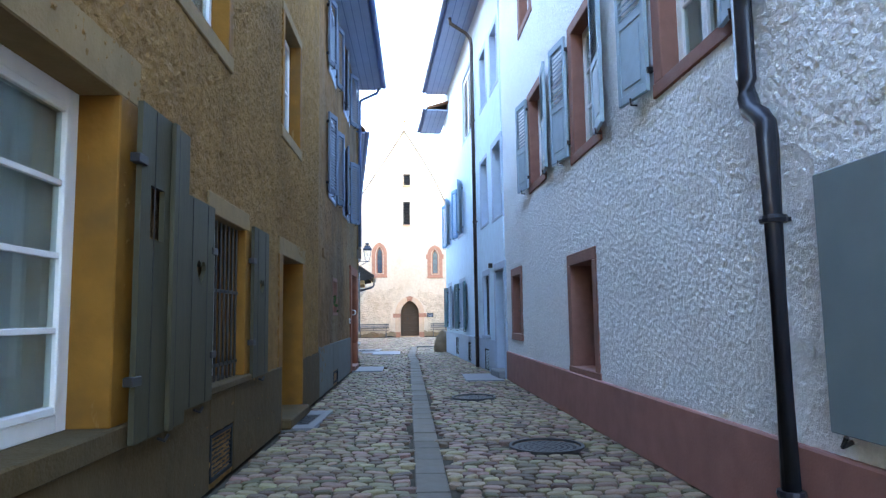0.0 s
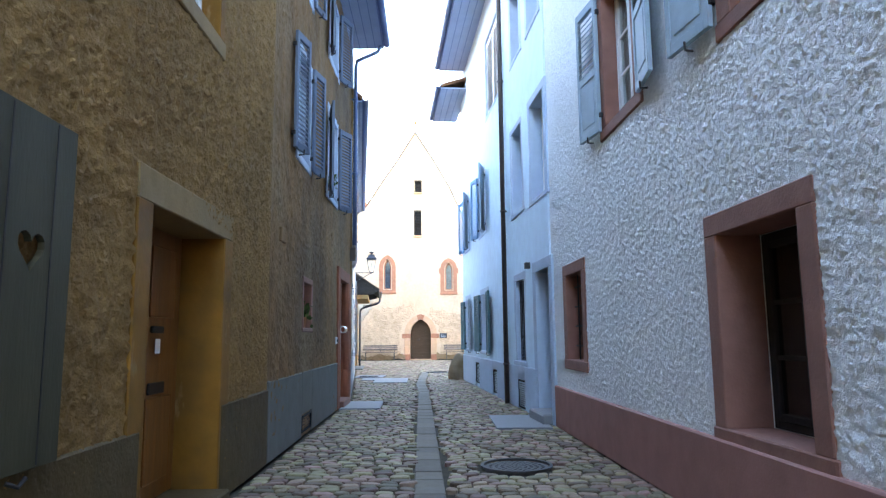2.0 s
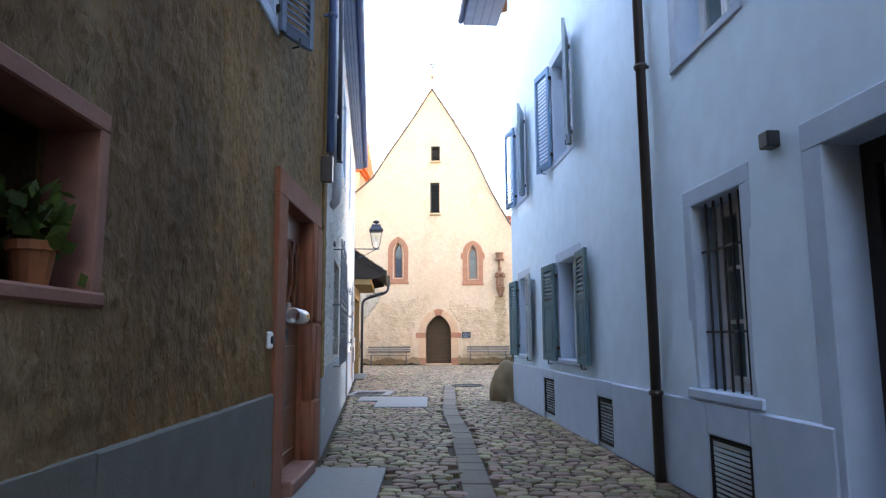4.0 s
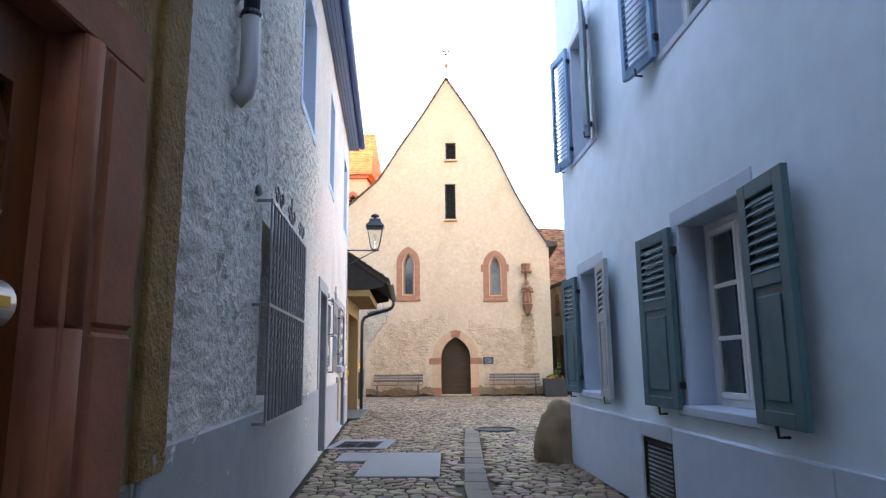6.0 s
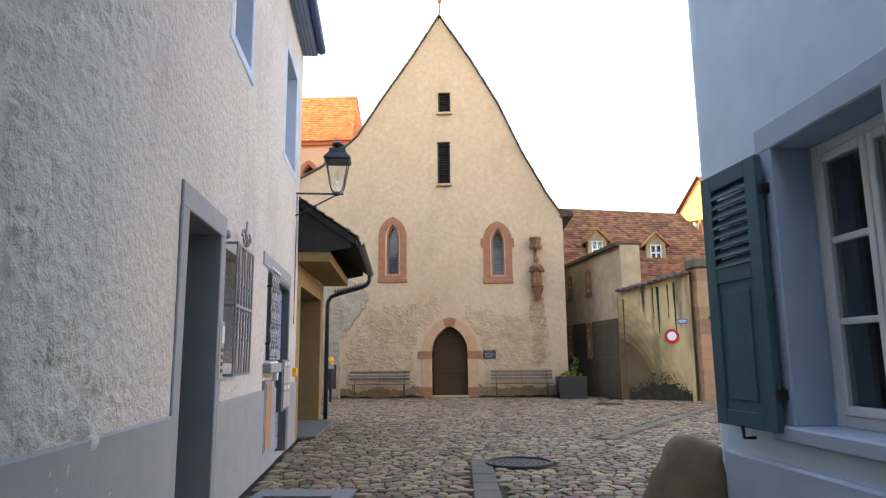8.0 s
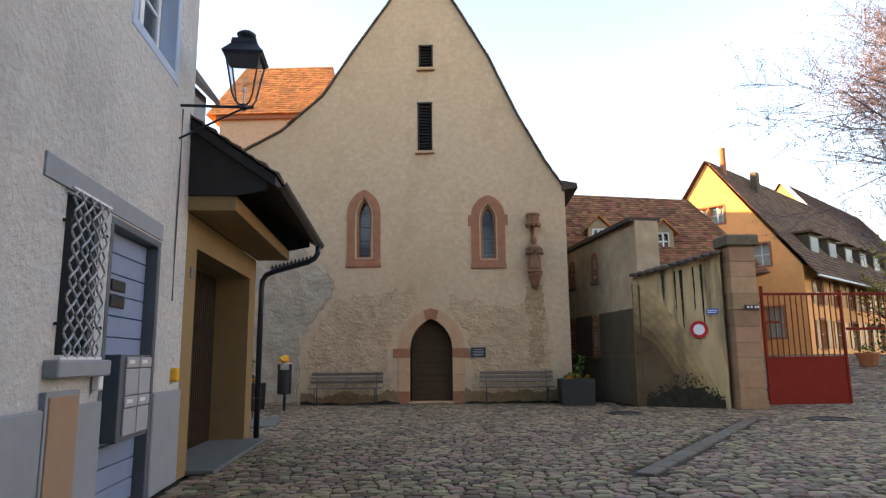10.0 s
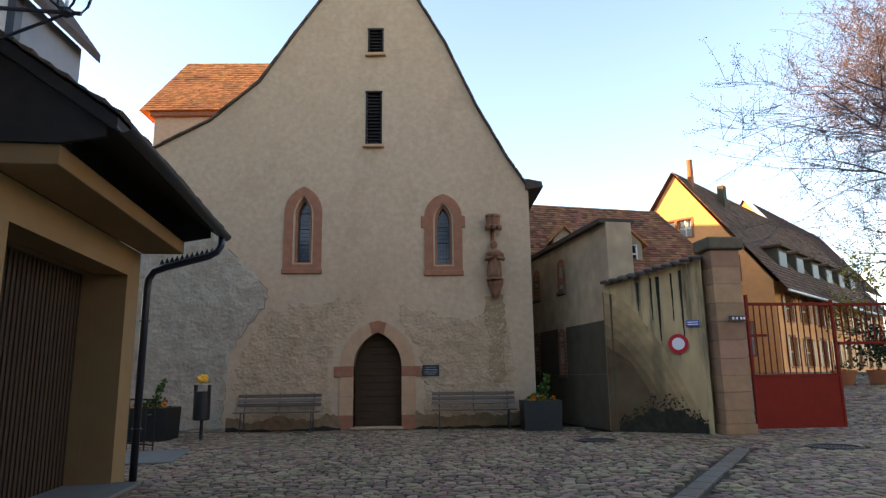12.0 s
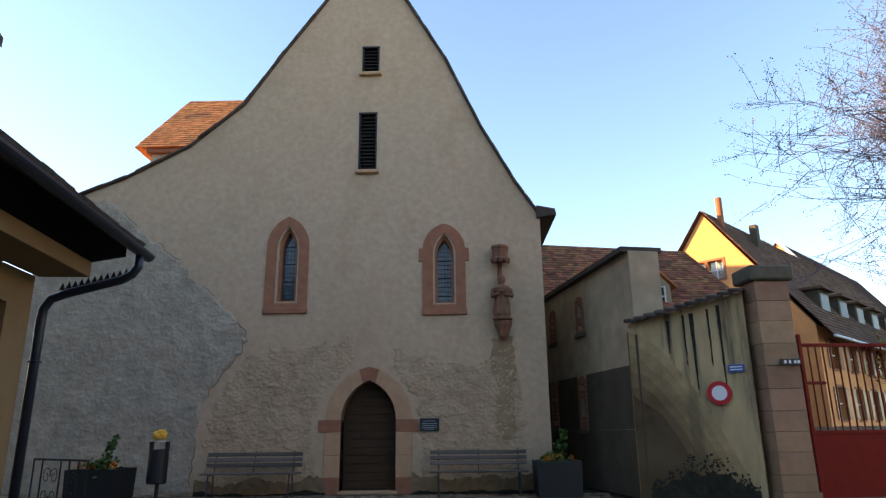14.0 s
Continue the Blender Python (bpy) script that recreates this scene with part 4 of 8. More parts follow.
# ---- eaves over the lane ----
def eave(wall, s0, s1, z, over, label, gut_mat, boards=True, rise_back=1.0):
    t = thing("roof", wall.mid(s0, s1, z), label, "roof", "", "structure")
    k = (s1 - s0) / 2
    part("soffit", box(bm_new(), -k, k, -over, 0.05, -0.02, 0.02), soffit_paint, t, "pale blue painted boarded soffit")
    b = bm_new()
    for i in range(1, 4):
        y = -over * i / 4
        box(b, -k, k, y - 0.006, y + 0.006, -0.027, -0.021)
    part("board_joint", b, gutter_blue, t)
    prof = [(0.075 * math.cos(radians(a)), 0.075 * math.sin(radians(a))) for a in range(180, 361, 20)]
    g = bm_new()
    rings = []
    for x in (-k - 0.02, k + 0.02):
        rings.append([g.verts.new((x, -over - 0.07 + c, 0.09 + s)) for c, s in prof] + [g.verts.new((x, -over - 0.07 + c * 0.88, 0.09 + s * 0.88)) for c, s in prof[::-1]])
    n = len(rings[0])
    for i in range(n):
        g.faces.new((rings[0][i], rings[0][(i + 1) % n], rings[1][(i + 1) % n], rings[1][i]))
    for r in rings:
        g.faces.new(r)
    part("gutter", g, gut_mat, t, "half-round painted gutter")
    part("fascia", box(bm_new(), -k, k, -over - 0.012, -over - 0.001, -0.04, 0.14), gut_mat, t)
    b = bm_new()
    prism(b, [(-over, 0.12), (4.5, 0.12 + rise_back * 1.6), (4.5, 0.02 + rise_back * 1.6), (-over, 0.03)], -k, k)
    bmesh.ops.rotate(b, verts=b.verts, cent=(0, 0, 0), matrix=Matrix.Rotation(radians(90), 3, "Z"))
    bmesh.ops.scale(b, verts=b.verts, vec=(-1, 1, 1))
    part("tiles", b, tile_roof, t, "brown tiled roof slope")
    return t


# left slopes, out of view, are raised by rise_back to hold off low sun
eave(LW, 10.3, 17.25, 7.4, 0.66, "tiled roof edge with boarded eaves over the brown house", gutter_blue, rise_back=3.2)
eave(LW, -6, 10.28, 7.6, 0.4, "tiled roof edge over the ochre house", gutter_blue, rise_back=3.2)
eave(LV, 0.0, LV.len, 6.2, 0.22, "tiled roof edge over the grey house", gutter_blue, rise_back=2.6)
eave(RW, -6, RW.len, 8.2, 0.35, "tiled roof edge over the white house", gutter_blue)
eave(BW, 0.0, 9.2, 9.0, 0.72, "tiled roof edge with boarded eaves over the blue house", gutter_blue)
eave(BW, 8.75, BW.len + 1.6, 8.28, 0.72, "lower tiled roof edge over the corner of the blue house", gutter_blue)

# ---- chapel ----
CY = 40.5
CHAPEL = [(1.62, 0), (1.62, 5.75), (1.1, 6.55), (0.35, 7.95), (-0.45, 9.75), (-1.3, 11.25), (-2.36, 12.93), (-3.3, 11.42), (-4.28, 10.0), (-5.15, 8.65), (-6.35, 7.6), (-7.75, 6.85), (-9.0, 6.35), (-9.6, 6.15), (-9.6, 0)]


def pointed(x0, x1, z0, zs, apex, n=7):
    """A pointed-arch outline from the lower left, round the top, to the lower right."""
    c = (x0 + x1) / 2
    a, h = c - x0, apex - zs
    rad = (a * a + h * h) / (2 * a)
    end = math.atan2(h, rad - a)
    left = [(x0, z0), (x0, zs)] + [(x0 + rad - rad * math.cos(end * i / n), zs + rad * math.sin(end * i / n)) for i in range(1, n)]
    right = [(x1 - (p[0] - x0), p[1]) for p in left[::-1]]
    return left + [(c, apex)] + right


CH_DOOR = pointed(-2.67, -1.54, 0.03, 1.45, 2.24)
CH_W1 = pointed(-4.16, -3.74, 3.93, 5.1, 5.62)
CH_W2 = pointed(-0.72, -0.3, 3.85, 4.95, 5.4)


def rect(x0, x1, z0, z1):
    return [(x0, z0), (x0, z1), (x1, z1), (x1, z0)]


CH_S1, CH_S2 = rect(-2.37, -2.04, 9.44, 10.1), rect(-2.41, -2.07, 6.95, 8.35)


def flat_with_holes(outline, holes, y0, y1):
    """A plate in x, z with holes, filled by triangles and pushed back to y1."""
    bm = bm_new()
    loops = []
    for pts in [outline] + holes:
        vs = [bm.verts.new((x, y0, z)) for x, z in pts]
        loops.append([bm.edges.new((vs[i], vs[(i + 1) % len(vs)])) for i in range(len(vs))])
    r = bmesh.ops.triangle_fill(bm, edges=[e for l in loops for e in l], use_beauty=True)
    ex = bmesh.ops.extrude_face_region(bm, geom=list(bm.faces))
    bmesh.ops.translate(bm, verts=[v for v in ex["geom"] if isinstance(v, bmesh.types.BMVert)], vec=(0, y1 - y0, 0))
    return bm


chapel = thing("chapel", Matrix.Translation((-2.4, CY, 0)), "old plastered gothic chapel with a steep gable", "chapel")


def cpart(name, bm, mat, label="", parent=None, smooth=False):
    """A part of the chapel given in world x, z."""
    bmesh.ops.translate(bm, verts=bm.verts, vec=(2.4, -CY, 0))
    return part(name, bm, mat, parent or chapel, label, smooth)


facade = cpart("wall", flat_with_holes(CHAPEL, [CH_DOOR, CH_W1, CH_W2, CH_S1, CH_S2], CY, CY + 0.7), chapel_wall, "patched beige lime plaster gable wall")
for sides in ((1.2, 1.6, CY + 0.703, CY + 24, 0, 5.75), (-9.58, -9.2, CY + 0.703, CY + 24, 0, 6.1), (-9.58, 1.6, CY + 24.003, CY + 24.4, 0, 6.1)):
    cpart("wall", box(bm_new(), *sides), chapel_wall, "side wall of the nave")
cpart("floor", box(bm_new(), -9.19, 1.19, CY + 0.703, CY + 24, -0.02, 0.01), grey_plinth)
# nave roof
top = CHAPEL[1:-1]
bm = bm_new()
lo_r, hi_r = [], []
for (x, z) in top:
    lo_r.append((bm.verts.new((x, CY + 0.02, z + 0.01)), bm.verts.new((x, CY + 24.4, z + 0.01))))
    hi_r.append((bm.verts.new((x * 1.0, CY + 0.02, z + 0.12)), bm.verts.new((x, CY + 24.4, z + 0.12))))
for a, b, c, d in zip(lo_r, lo_r[1:], hi_r, hi_r[1:]):
    bm.faces.new((a[0], b[0], b[1], a[1]))
    bm.faces.new((c[0], c[1], d[1], d[0]))
    bm.faces.new((a[0], c[0], d[0], b[0]))
    bm.faces.new((a[1], b[1], d[1], c[1]))
bm.faces.new((lo_r[0][0], lo_r[0][1], hi_r[0][1], hi_r[0][0]))
bm.faces.new((lo_r[-1][0], hi_r[-1][0], hi_r[-1][1], lo_r[-1][1]))
cpart("roof", bm, tile_roof, "steep brown tiled roof")
# verge tiles along the gable
verge = part("verge", box(bm_new(), -0.01, 0.01, 0.3, 0.32, 12.6, 12.62), verge_tile, chapel, "row of dark verge tiles along the gable")
tile_me = finish(box(bm_new(), -0.14, 0.16, -0.09, 0.2, 0.0, 0.05, 0.012), "tile", verge_tile)
for (xa, za), (xb, zb) in zip(top, top[1:]):
    ln = math.hypot(xb - xa, zb - za)
    k = max(1, int(ln / 0.24))
    ang = math.atan2(zb - za, xb - xa)
    flip = ang > math.pi / 2 or ang < -math.pi / 2
    for i in range(k):
        f = (i + 0.5) / k
        a2 = ang + (math.pi if flip else 0)
        mtx = Matrix.Translation((xa + (xb - xa) * f + 2.4, random.uniform(-0.02, 0.02), za + (zb - za) * f + 0.01 + random.uniform(0, 0.012))) @ Matrix.Rotation(-a2, 4, "Y")
        part("tile", tile_me, verge_tile, verge, at=mtx)
bm = prism(bm_new(), [(1.55, 5.72), (1.98, 5.78), (1.95, 5.92), (1.55, 6.0)], CY - 0.1, CY + 24)
cpart("eave", bm, verge_tile, "dark overhanging eave")


def arch_ring(outer, inner, y0, y1):
    return prism(bm_new(), outer, y0, y1, inner)


for wi, (x0, x1, zb, zs, zt, ox0, ox1, ob, oz, ot) in enumerate(((-4.16, -3.74, 3.93, 5.1, 5.62, -4.42, -3.49, 3.7, 5.2, 5.86), (-0.72, -0.3, 3.85, 4.95, 5.4, -0.98, -0.05, 3.62, 5.05, 5.64))):
    win = thing("lancet", Matrix.Translation(((x0 + x1) / 2 + 2.4, 0, zb)), "", "")
    for key in ("label", "category"):
        if key in win:
            del win[key]
    win.name = "window"
    win.parent = chapel
    inv = Matrix.Translation((-(x0 + x1) / 2, -CY, -zb))

    def wp(name, bm, mat, label=""):
        bmesh.ops.transform(bm, matrix=inv, verts=bm.verts)
        return part(name, bm, mat, win, label)
    wp("stone_frame", arch_ring(pointed(ox0, ox1, ob, oz, ot), pointed(x0 - 0.04, x1 + 0.04, zb - 0.03, zs, zt + 0.03), CY - 0.03, CY + 0.12), chapel_red, "red sandstone lancet frame")
    wp("reveal", arch_ring(pointed(x0 - 0.04, x1 + 0.04, zb - 0.03, zs, zt + 0.03), pointed(x0 + 0.06, x1 - 0.06, zb + 0.05, zs, zt - 0.1), CY + 0.1, CY + 0.3), chapel_red)
    wp("sill", box(bm_new(), ox0 - 0.02, ox1 + 0.02, CY - 0.05, CY + 0.1, ob - 0.03, ob + 0.1, 0.012), chapel_red)
    if wi == 1:
        for xx in (ox0 - 0.08, ox1 - 0.02):
            wp("stone_block", box(bm_new(), xx, xx + 0.1, CY - 0.028, CY + 0.1, 4.78, 5.08, 0.01), chapel_red)
    gl = bm_new()
    prism(gl, pointed(x0 + 0.05, x1 - 0.05, zb + 0.04, zs, zt - 0.09), CY + 0.26, CY + 0.27)
    wp("pane", gl, lead_glass, "dark leaded glass")
    lead = bm_new()
    zc = zb + 0.1
    while zc < zt - 0.2:
        tube(lead, [(x0 + 0.06, CY + 0.257, zc), (x1 - 0.06, CY + 0.257, zc)], 0.006 if int(zc * 10) % 4 else 0.012, 5)
        zc += 0.1
    for i in range(1, 4):
        xx = x0 + 0.06 + (x1 - x0 - 0.12) * i / 4
        tube(lead, [(xx, CY + 0.257, zb + 0.05), (xx, CY + 0.257, zs + 0.2)], 0.005, 5)
    wp("lead_lattice", lead, iron)
for (pts, nm) in ((CH_S1, "slit"), (CH_S2, "slit")):
    (x0, z0), (x1, z1) = pts[0], pts[2]
    fr = bm_new()
    box(fr, x0 - 0.04, x0, CY - 0.015, CY + 0.1, z0, z1, 0.005)
    box(fr, x1, x1 + 0.04, CY - 0.015, CY + 0.1, z0, z1, 0.005)
    box(fr, x0 - 0.05, x1 + 0.05, CY - 0.02, CY + 0.1, z1, z1 + 0.05, 0.005)
    louv = cpart("louvre", fr, dark_wood, "slit opening with dark louvres")
    sl = bm_new()
    z = z0 + 0.05
    while z < z1 - 0.03:
        prism(sl, [(x0, z), (x1, z), (x1, z + 0.02), (x0, z + 0.02)], CY + 0.04, CY + 0.14)
        z += 0.09
    box(sl, x0, x1, CY + 0.2, CY + 0.22, z0, z1)
    cpart("slat", sl, dark_wood)
    cpart("sill", box(bm_new(), x0 - 0.1, x1 + 0.1, CY - 0.1, CY + 0.06, z0 - 0.09, z0 - 0.005, 0.015), pink_stone)
# portal
portal = part("portal", box(bm_new(), -0.01, 0.01, 0.2, 0.22, 2.3, 2.32), pink_stone, chapel, "pointed sandstone portal")
out_arch = pointed(-3.0, -1.21, 0.0, 1.45, 2.52)
n_arch = len(CH_DOOR)
for i in range(n_arch - 1):
    if i in (0, n_arch - 2):
        continue
    q = [out_arch[i], out_arch[i + 1], CH_DOOR[i + 1], CH_DOOR[i]]
    b = bm_new()
    prism(b, q, CY - 0.03 - 0.004 * (i % 2), CY + 0.35)
    bmesh.ops.translate(b, verts=b.verts, vec=(2.4, -CY, 0))
    part("stone", b, chapel_red if i in (7, 8) else pink_stone, portal)
for sx in (-1, 1):
    xa, xb = (-3.0, -2.67) if sx < 0 else (-1.54, -1.21)
    for (za, zb2, mt, ex) in ((0.0, 0.32, chapel_red, 0.1), (0.322, 0.75, pink_stone, 0.0), (0.752, 1.2, pink_stone, 0.0), (1.202, 1.448, chapel_red, 0.13)):
        b = box(bm_new(), xa - (ex if sx < 0 else 0), xb + (ex if sx > 0 else 0), CY - 0.035, CY + 0.35, za, zb2, 0.008)
        bmesh.ops.translate(b, verts=b.verts, vec=(2.4, -CY, 0))
        part("stone", b, mt, portal)
cdoor = part("door", prism(bm_new(), [(x + 2.4, z) for x, z in pointed(-2.66, -1.55, 0.03, 1.45, 2.23)], 0.3, 0.34), chapel_door_wood, chapel, "old brown boarded door")
for i in range(13):
    z = 0.08 + i * 0.165
    half = 0.55 if z < 1.35 else max(0.1, 0.55 * (1 - (z - 1.35) / 0.9) ** 0.6)
    b = box(bm_new(), 0.295 - half, 0.295 + half, 0.275, 0.3, z, z + 0.157, 0.004)
    part("board", b, chapel_door_wood, cdoor)
part("knocker", tube(bm_new(), [(0.16 + 0.05 * math.cos(a), 0.265, 1.12 + 0.05 * math.sin(a)) for a in [i * 0.5236 for i in range(12)]], 0.01, 6, True), iron, cdoor, "iron ring")
part("threshold", box(bm_new(), -0.3, 0.9, -0.06, 0.4, 0.0, 0.06, 0.01), pink_stone, chapel)
# ridge cross and ball
fin = bm_new()
tube(fin, [(0.04, 0.1, 12.8), (0.04, 0.1, 14.15)], 0.03, 6)
part("finial", fin, iron, chapel, "iron finial with ball and cross")
part("ball", lathe(bm_new(), [(0.01, 13.5), (0.07, 13.54), (0.1, 13.6), (0.07, 13.67), (0.01, 13.7)], 12, (0.04, 0.1)), terracotta, chapel, smooth=True)
cr = bm_new()
for a in (0, 90, 180, 270):
    ca, sa = math.cos(radians(a)), math.sin(radians(a))
    tube(cr, [(0.04, 0.1, 14.25), (0.04 + 0.13 * ca, 0.1, 14.25 + 0.13 * sa)], 0.026, 5)
    tube(cr, [(0.04 + 0.14 * ca - 0.06 * sa, 0.1, 14.25 + 0.14 * sa + 0.06 * ca), (0.04 + 0.14 * ca + 0.06 * sa, 0.1, 14.25 + 0.14 * sa - 0.06 * ca)], 0.026, 5)
part("cross", cr, iron, chapel)
# the rougher repair of the lower left plaster, with its ragged edge
edge = [(-9.55, 0.0), (-9.55, 5.95), (-8.15, 6.4), (-7.4, 5.75), (-6.6, 5.05), (-6.05, 4.6), (-5.4, 3.95), (-4.85, 3.45), (-4.7, 3.1), (-4.95, 2.75), (-5.2, 2.45), (-5.45, 2.05), (-5.65, 1.5), (-5.6, 0.9), (-5.75, 0.4), (-5.7, 0.0)]
rag = []
for (xa, za), (xb, zb) in zip(edge, edge[1:] + edge[:1]):
    k = max(1, int(math.hypot(xb - xa, zb - za) / 0.12))
    for i in range(k):
        f = i / k
        j = 0.05 if 1 <= len(rag) and xa > -9 else 0.0
        rag.append((xa + (xb - xa) * f + random.uniform(-j, j), max(0.0, za + (zb - za) * f + random.uniform(-j, j))))
def ragged(edge, j, step=0.11):
    out = []
    for (xa, za), (xb, zb) in zip(edge, edge[1:] + edge[:1]):
        k = max(1, int(math.hypot(xb - xa, zb - za) / step))
        for i in range(k):
            f = i / k
            out.append((xa + (xb - xa) * f + random.uniform(-j, j), max(0.01, za + (zb - za) * f + random.uniform(-j, j))))
    return out


def inside(x, z, ring):
    hit = False
    for (xa, za), (xb, zb) in zip(ring, ring[1:] + ring[:1]):
        if (za > z) != (zb > z) and x < xa + (z - za) * (xb - xa) / (zb - za):
            hit = not hit
    return hit


def rough_coat(ring, y, cell, proud, depth, freq, seed):
    """A coat of plaster with trowel ridges, thinning out at its ragged edge."""
    bm = bm_new()
    xs, zs = [p[0] for p in ring], [p[1] for p in ring]
    x0, z0 = min(xs), min(zs)
    nx, nz = int((max(xs) - x0) / cell) + 1, int((max(zs) - z0) / cell) + 1
    full = {(i, j) for i in range(nx) for j in range(nz) if inside(x0 + (i + 0.5) * cell, z0 + (j + 0.5) * cell, ring)}
    made = {}

    def vert(i, j):
        if (i, j) not in made:
            x, z = x0 + i * cell, z0 + j * cell
            rim = not all((i + a, j + b) in full for a in (-1, 0) for b in (-1, 0))
            p = Vector((x * freq[0], z * freq[1], seed))
            lump = noise.noise(p) + 0.6 * noise.noise(p * 0.37) + 0.4 * noise.noise(p * 2.1)
            made[(i, j)] = bm.verts.new((x, y + 0.012 if rim else y - proud - depth * max(-0.25, lump), z))
        return made[(i, j)]
    for i, j in sorted(full):
        bm.faces.new((vert(i, j), vert(i + 1, j), vert(i + 1, j + 1), vert(i, j + 1)))
    return bm


for zone in ([(-5.5, 0.1), (-5.4, 1.6), (-5.1, 2.3), (-4.7, 2.75), (-4.2, 2.95), (-3.6, 3.0), (-3.0, 3.05), (-2.4, 3.2), (-2.3, 2.7), (-2.75, 2.35), (-3.1, 1.9), (-3.25, 1.45), (-3.18, 0.9), (-3.2, 0.1)],
             [(-1.0, 0.1), (-1.05, 1.5), (-1.25, 2.05), (-1.7, 2.5), (-1.6, 2.95), (-0.9, 2.8), (-0.2, 2.5), (0.3, 2.7), (0.8, 2.95), (1.1, 2.5), (1.12, 1.5), (1.1, 0.1)]):
    cpart("worn_patch", rough_coat(ragged(zone, 0.09), CY, 0.024, 0.006, 0.026, (15, 36), 21), worn_plaster, "worn rough brownish plaster", None, True)
cpart("plaster_patch", rough_coat(rag, CY, 0.029, 0.016, 0.028, (20, 28), 31), chapel_patch, "rough grey repair plaster with a ragged edge", None, True)
# thin dark tubes along the repair's edge draw its shadow line
seam = [(x, CY - 0.008, z) for x, z in rag if x > -8.1 and z > 0.05]
seam = [p for i, p in enumerate(seam) if i == 0 or p[2] < seam[i - 1][2] + 0.3]
run, runs = [], []
for i, p in enumerate(seam):
    if noise.noise(Vector((i * 0.23, 7.7, 1.1))) > -0.12:
        run.append(p)
    elif len(run) > 2:
        runs.append(run)
        run = []
for run in runs + [run]:
    if len(run) > 2:
        cpart("crack", tube(bm_new(), run, 0.007, 4), edge_shadow_dark, "dark crack along the edge of the repair")
for xa, xb in ((-5.6, -2.95), (-1.22, 1.55)):
    for top, wave, front, mt, text in ((0.3, 0.2, 0.046, foot_damp, "brown rising damp along the foot"), (0.05, 0.07, 0.05, black_moss, "black moss at the foot")):
        rim = []
        for i in range(61):
            f = i / 60
            x = xa + (xb - xa) * f
            rim.append((x, max(0.015, top + wave * noise.noise(Vector((x * 2.3, top * 9, 4))) + 0.3 * wave * noise.noise(Vector((x * 13, top * 5, 8))))))
        cpart("damp_zone", prism(bm_new(), [(xa, 0.0)] + rim + [(xb, 0.0)], CY - front, CY + 0.01), mt, text)
cpart("water_stain", prism(bm_new(), ragged([(0.5, 3.1), (0.9, 3.1), (0.98, 2.4), (0.85, 1.7), (0.95, 1.2), (0.7, 0.95), (0.5, 1.3), (0.58, 2.0), (0.42, 2.6)], 0.04, 0.08), CY - 0.012, CY + 0.01), damp_lime, "brown water stain under the statue")


# ---- square: tower, wing, garden wall, gate, far houses ----
def tile_slope(a, b, c, d, tw=0.2, th=0.17, lift=0.02):
    """Plain tiles laid over the four-cornered slope a, b (eave) and d, c (ridge): one mesh."""
    a, b, c, d = (Vector(p) for p in (a, b, c, d))
    nrm = (b - a).cross(d - a).normalized()
    if nrm.z < 0:
        nrm = -nrm
    rows = max(2, int((d - a).length / th))
    verts, faces = [], []
    for r in range(rows):
        f0, f1 = r / rows, min(1.0, (r + 1.25) / rows)
        p0, p1, q0, q1 = a.lerp(d, f0), b.lerp(c, f0), a.lerp(d, f1), b.lerp(c, f1)
        k = max(1, int((p1 - p0).length / tw))
        for i in range(k + 1):
            o = (i - (0.5 if r % 2 else 0.0)) / k
            g0, g1 = max(0, min(1, o)), max(0, min(1, o + 0.97 / k))
            if g1 - g0 < 0.1 / k:
                continue
            z = lift * random.uniform(0.8, 1.6)
            lo0, lo1, hi1, hi0 = p0.lerp(p1, g0), p0.lerp(p1, g1), q0.lerp(q1, g1), q0.lerp(q1, g0)
            s = len(verts)
            verts += [tuple(lo0 + nrm * z), tuple(lo1 + nrm * z), tuple(hi1 + nrm * 0.004), tuple(hi0 + nrm * 0.004), tuple(lo0), tuple(lo1)]
            faces += [(s, s + 1, s + 2, s + 3), (s, s + 4, s + 5, s + 1), (s, s + 3, s + 4), (s + 1, s + 5, s + 2)]
    me = bpy.data.meshes.new("tiles")
    me.from_pydata(verts, [], faces)
    return me


def poly(bm, *pts):
    bm.faces.new([bm.verts.new(p) for p in pts])
    return bm


# tower behind the chapel
tower = thing("church_tower", Matrix.Translation((-8.9, 51.0, 0)), "square plastered tower with an orange tiled roof", "tower")
bm = flat_with_holes(rect(-2.45, 1.75, 0, 11.1), [pointed(-0.3, 0.25, 9.2, 9.75, 10.2), pointed(0.75, 1.3, 9.2, 9.75, 10.2)], -2.4, -1.9)
box(bm, -2.45, 1.75, 1.6, 2.1, 0, 11.1)
box(bm, -2.45, -2.0, -1.89, 1.59, 0, 11.1)
box(bm, 1.3, 1.75, -1.89, 1.59, 0, 11.1)
part("wall", bm, chapel_wall, tower, "pale plaster tower walls")
for x0 in (-0.3, 0.75):
    wn_ = part("window", arch_ring(pointed(x0 - 0.16, x0 + 0.71, 9.05, 9.8, 10.4), pointed(x0, x0 + 0.55, 9.2, 9.75, 10.2), -2.46, -2.3), chapel_red, tower, "arched belfry opening")
    b = bm_new()
    for i in range(7):
        box(b, x0, x0 + 0.55, -2.25, -2.1, 9.22 + i * 0.14, 9.25 + i * 0.14)
    part("slat", b, dark_wood, wn_)
part("cornice", box(bm_new(), -2.6, 1.9, -2.55, 2.25, 11.1, 11.28, 0.02), chapel_red, tower)
T0, T1, TZ, TR = -2.95, 2.05, 11.28, 14.45
bm = bm_new()
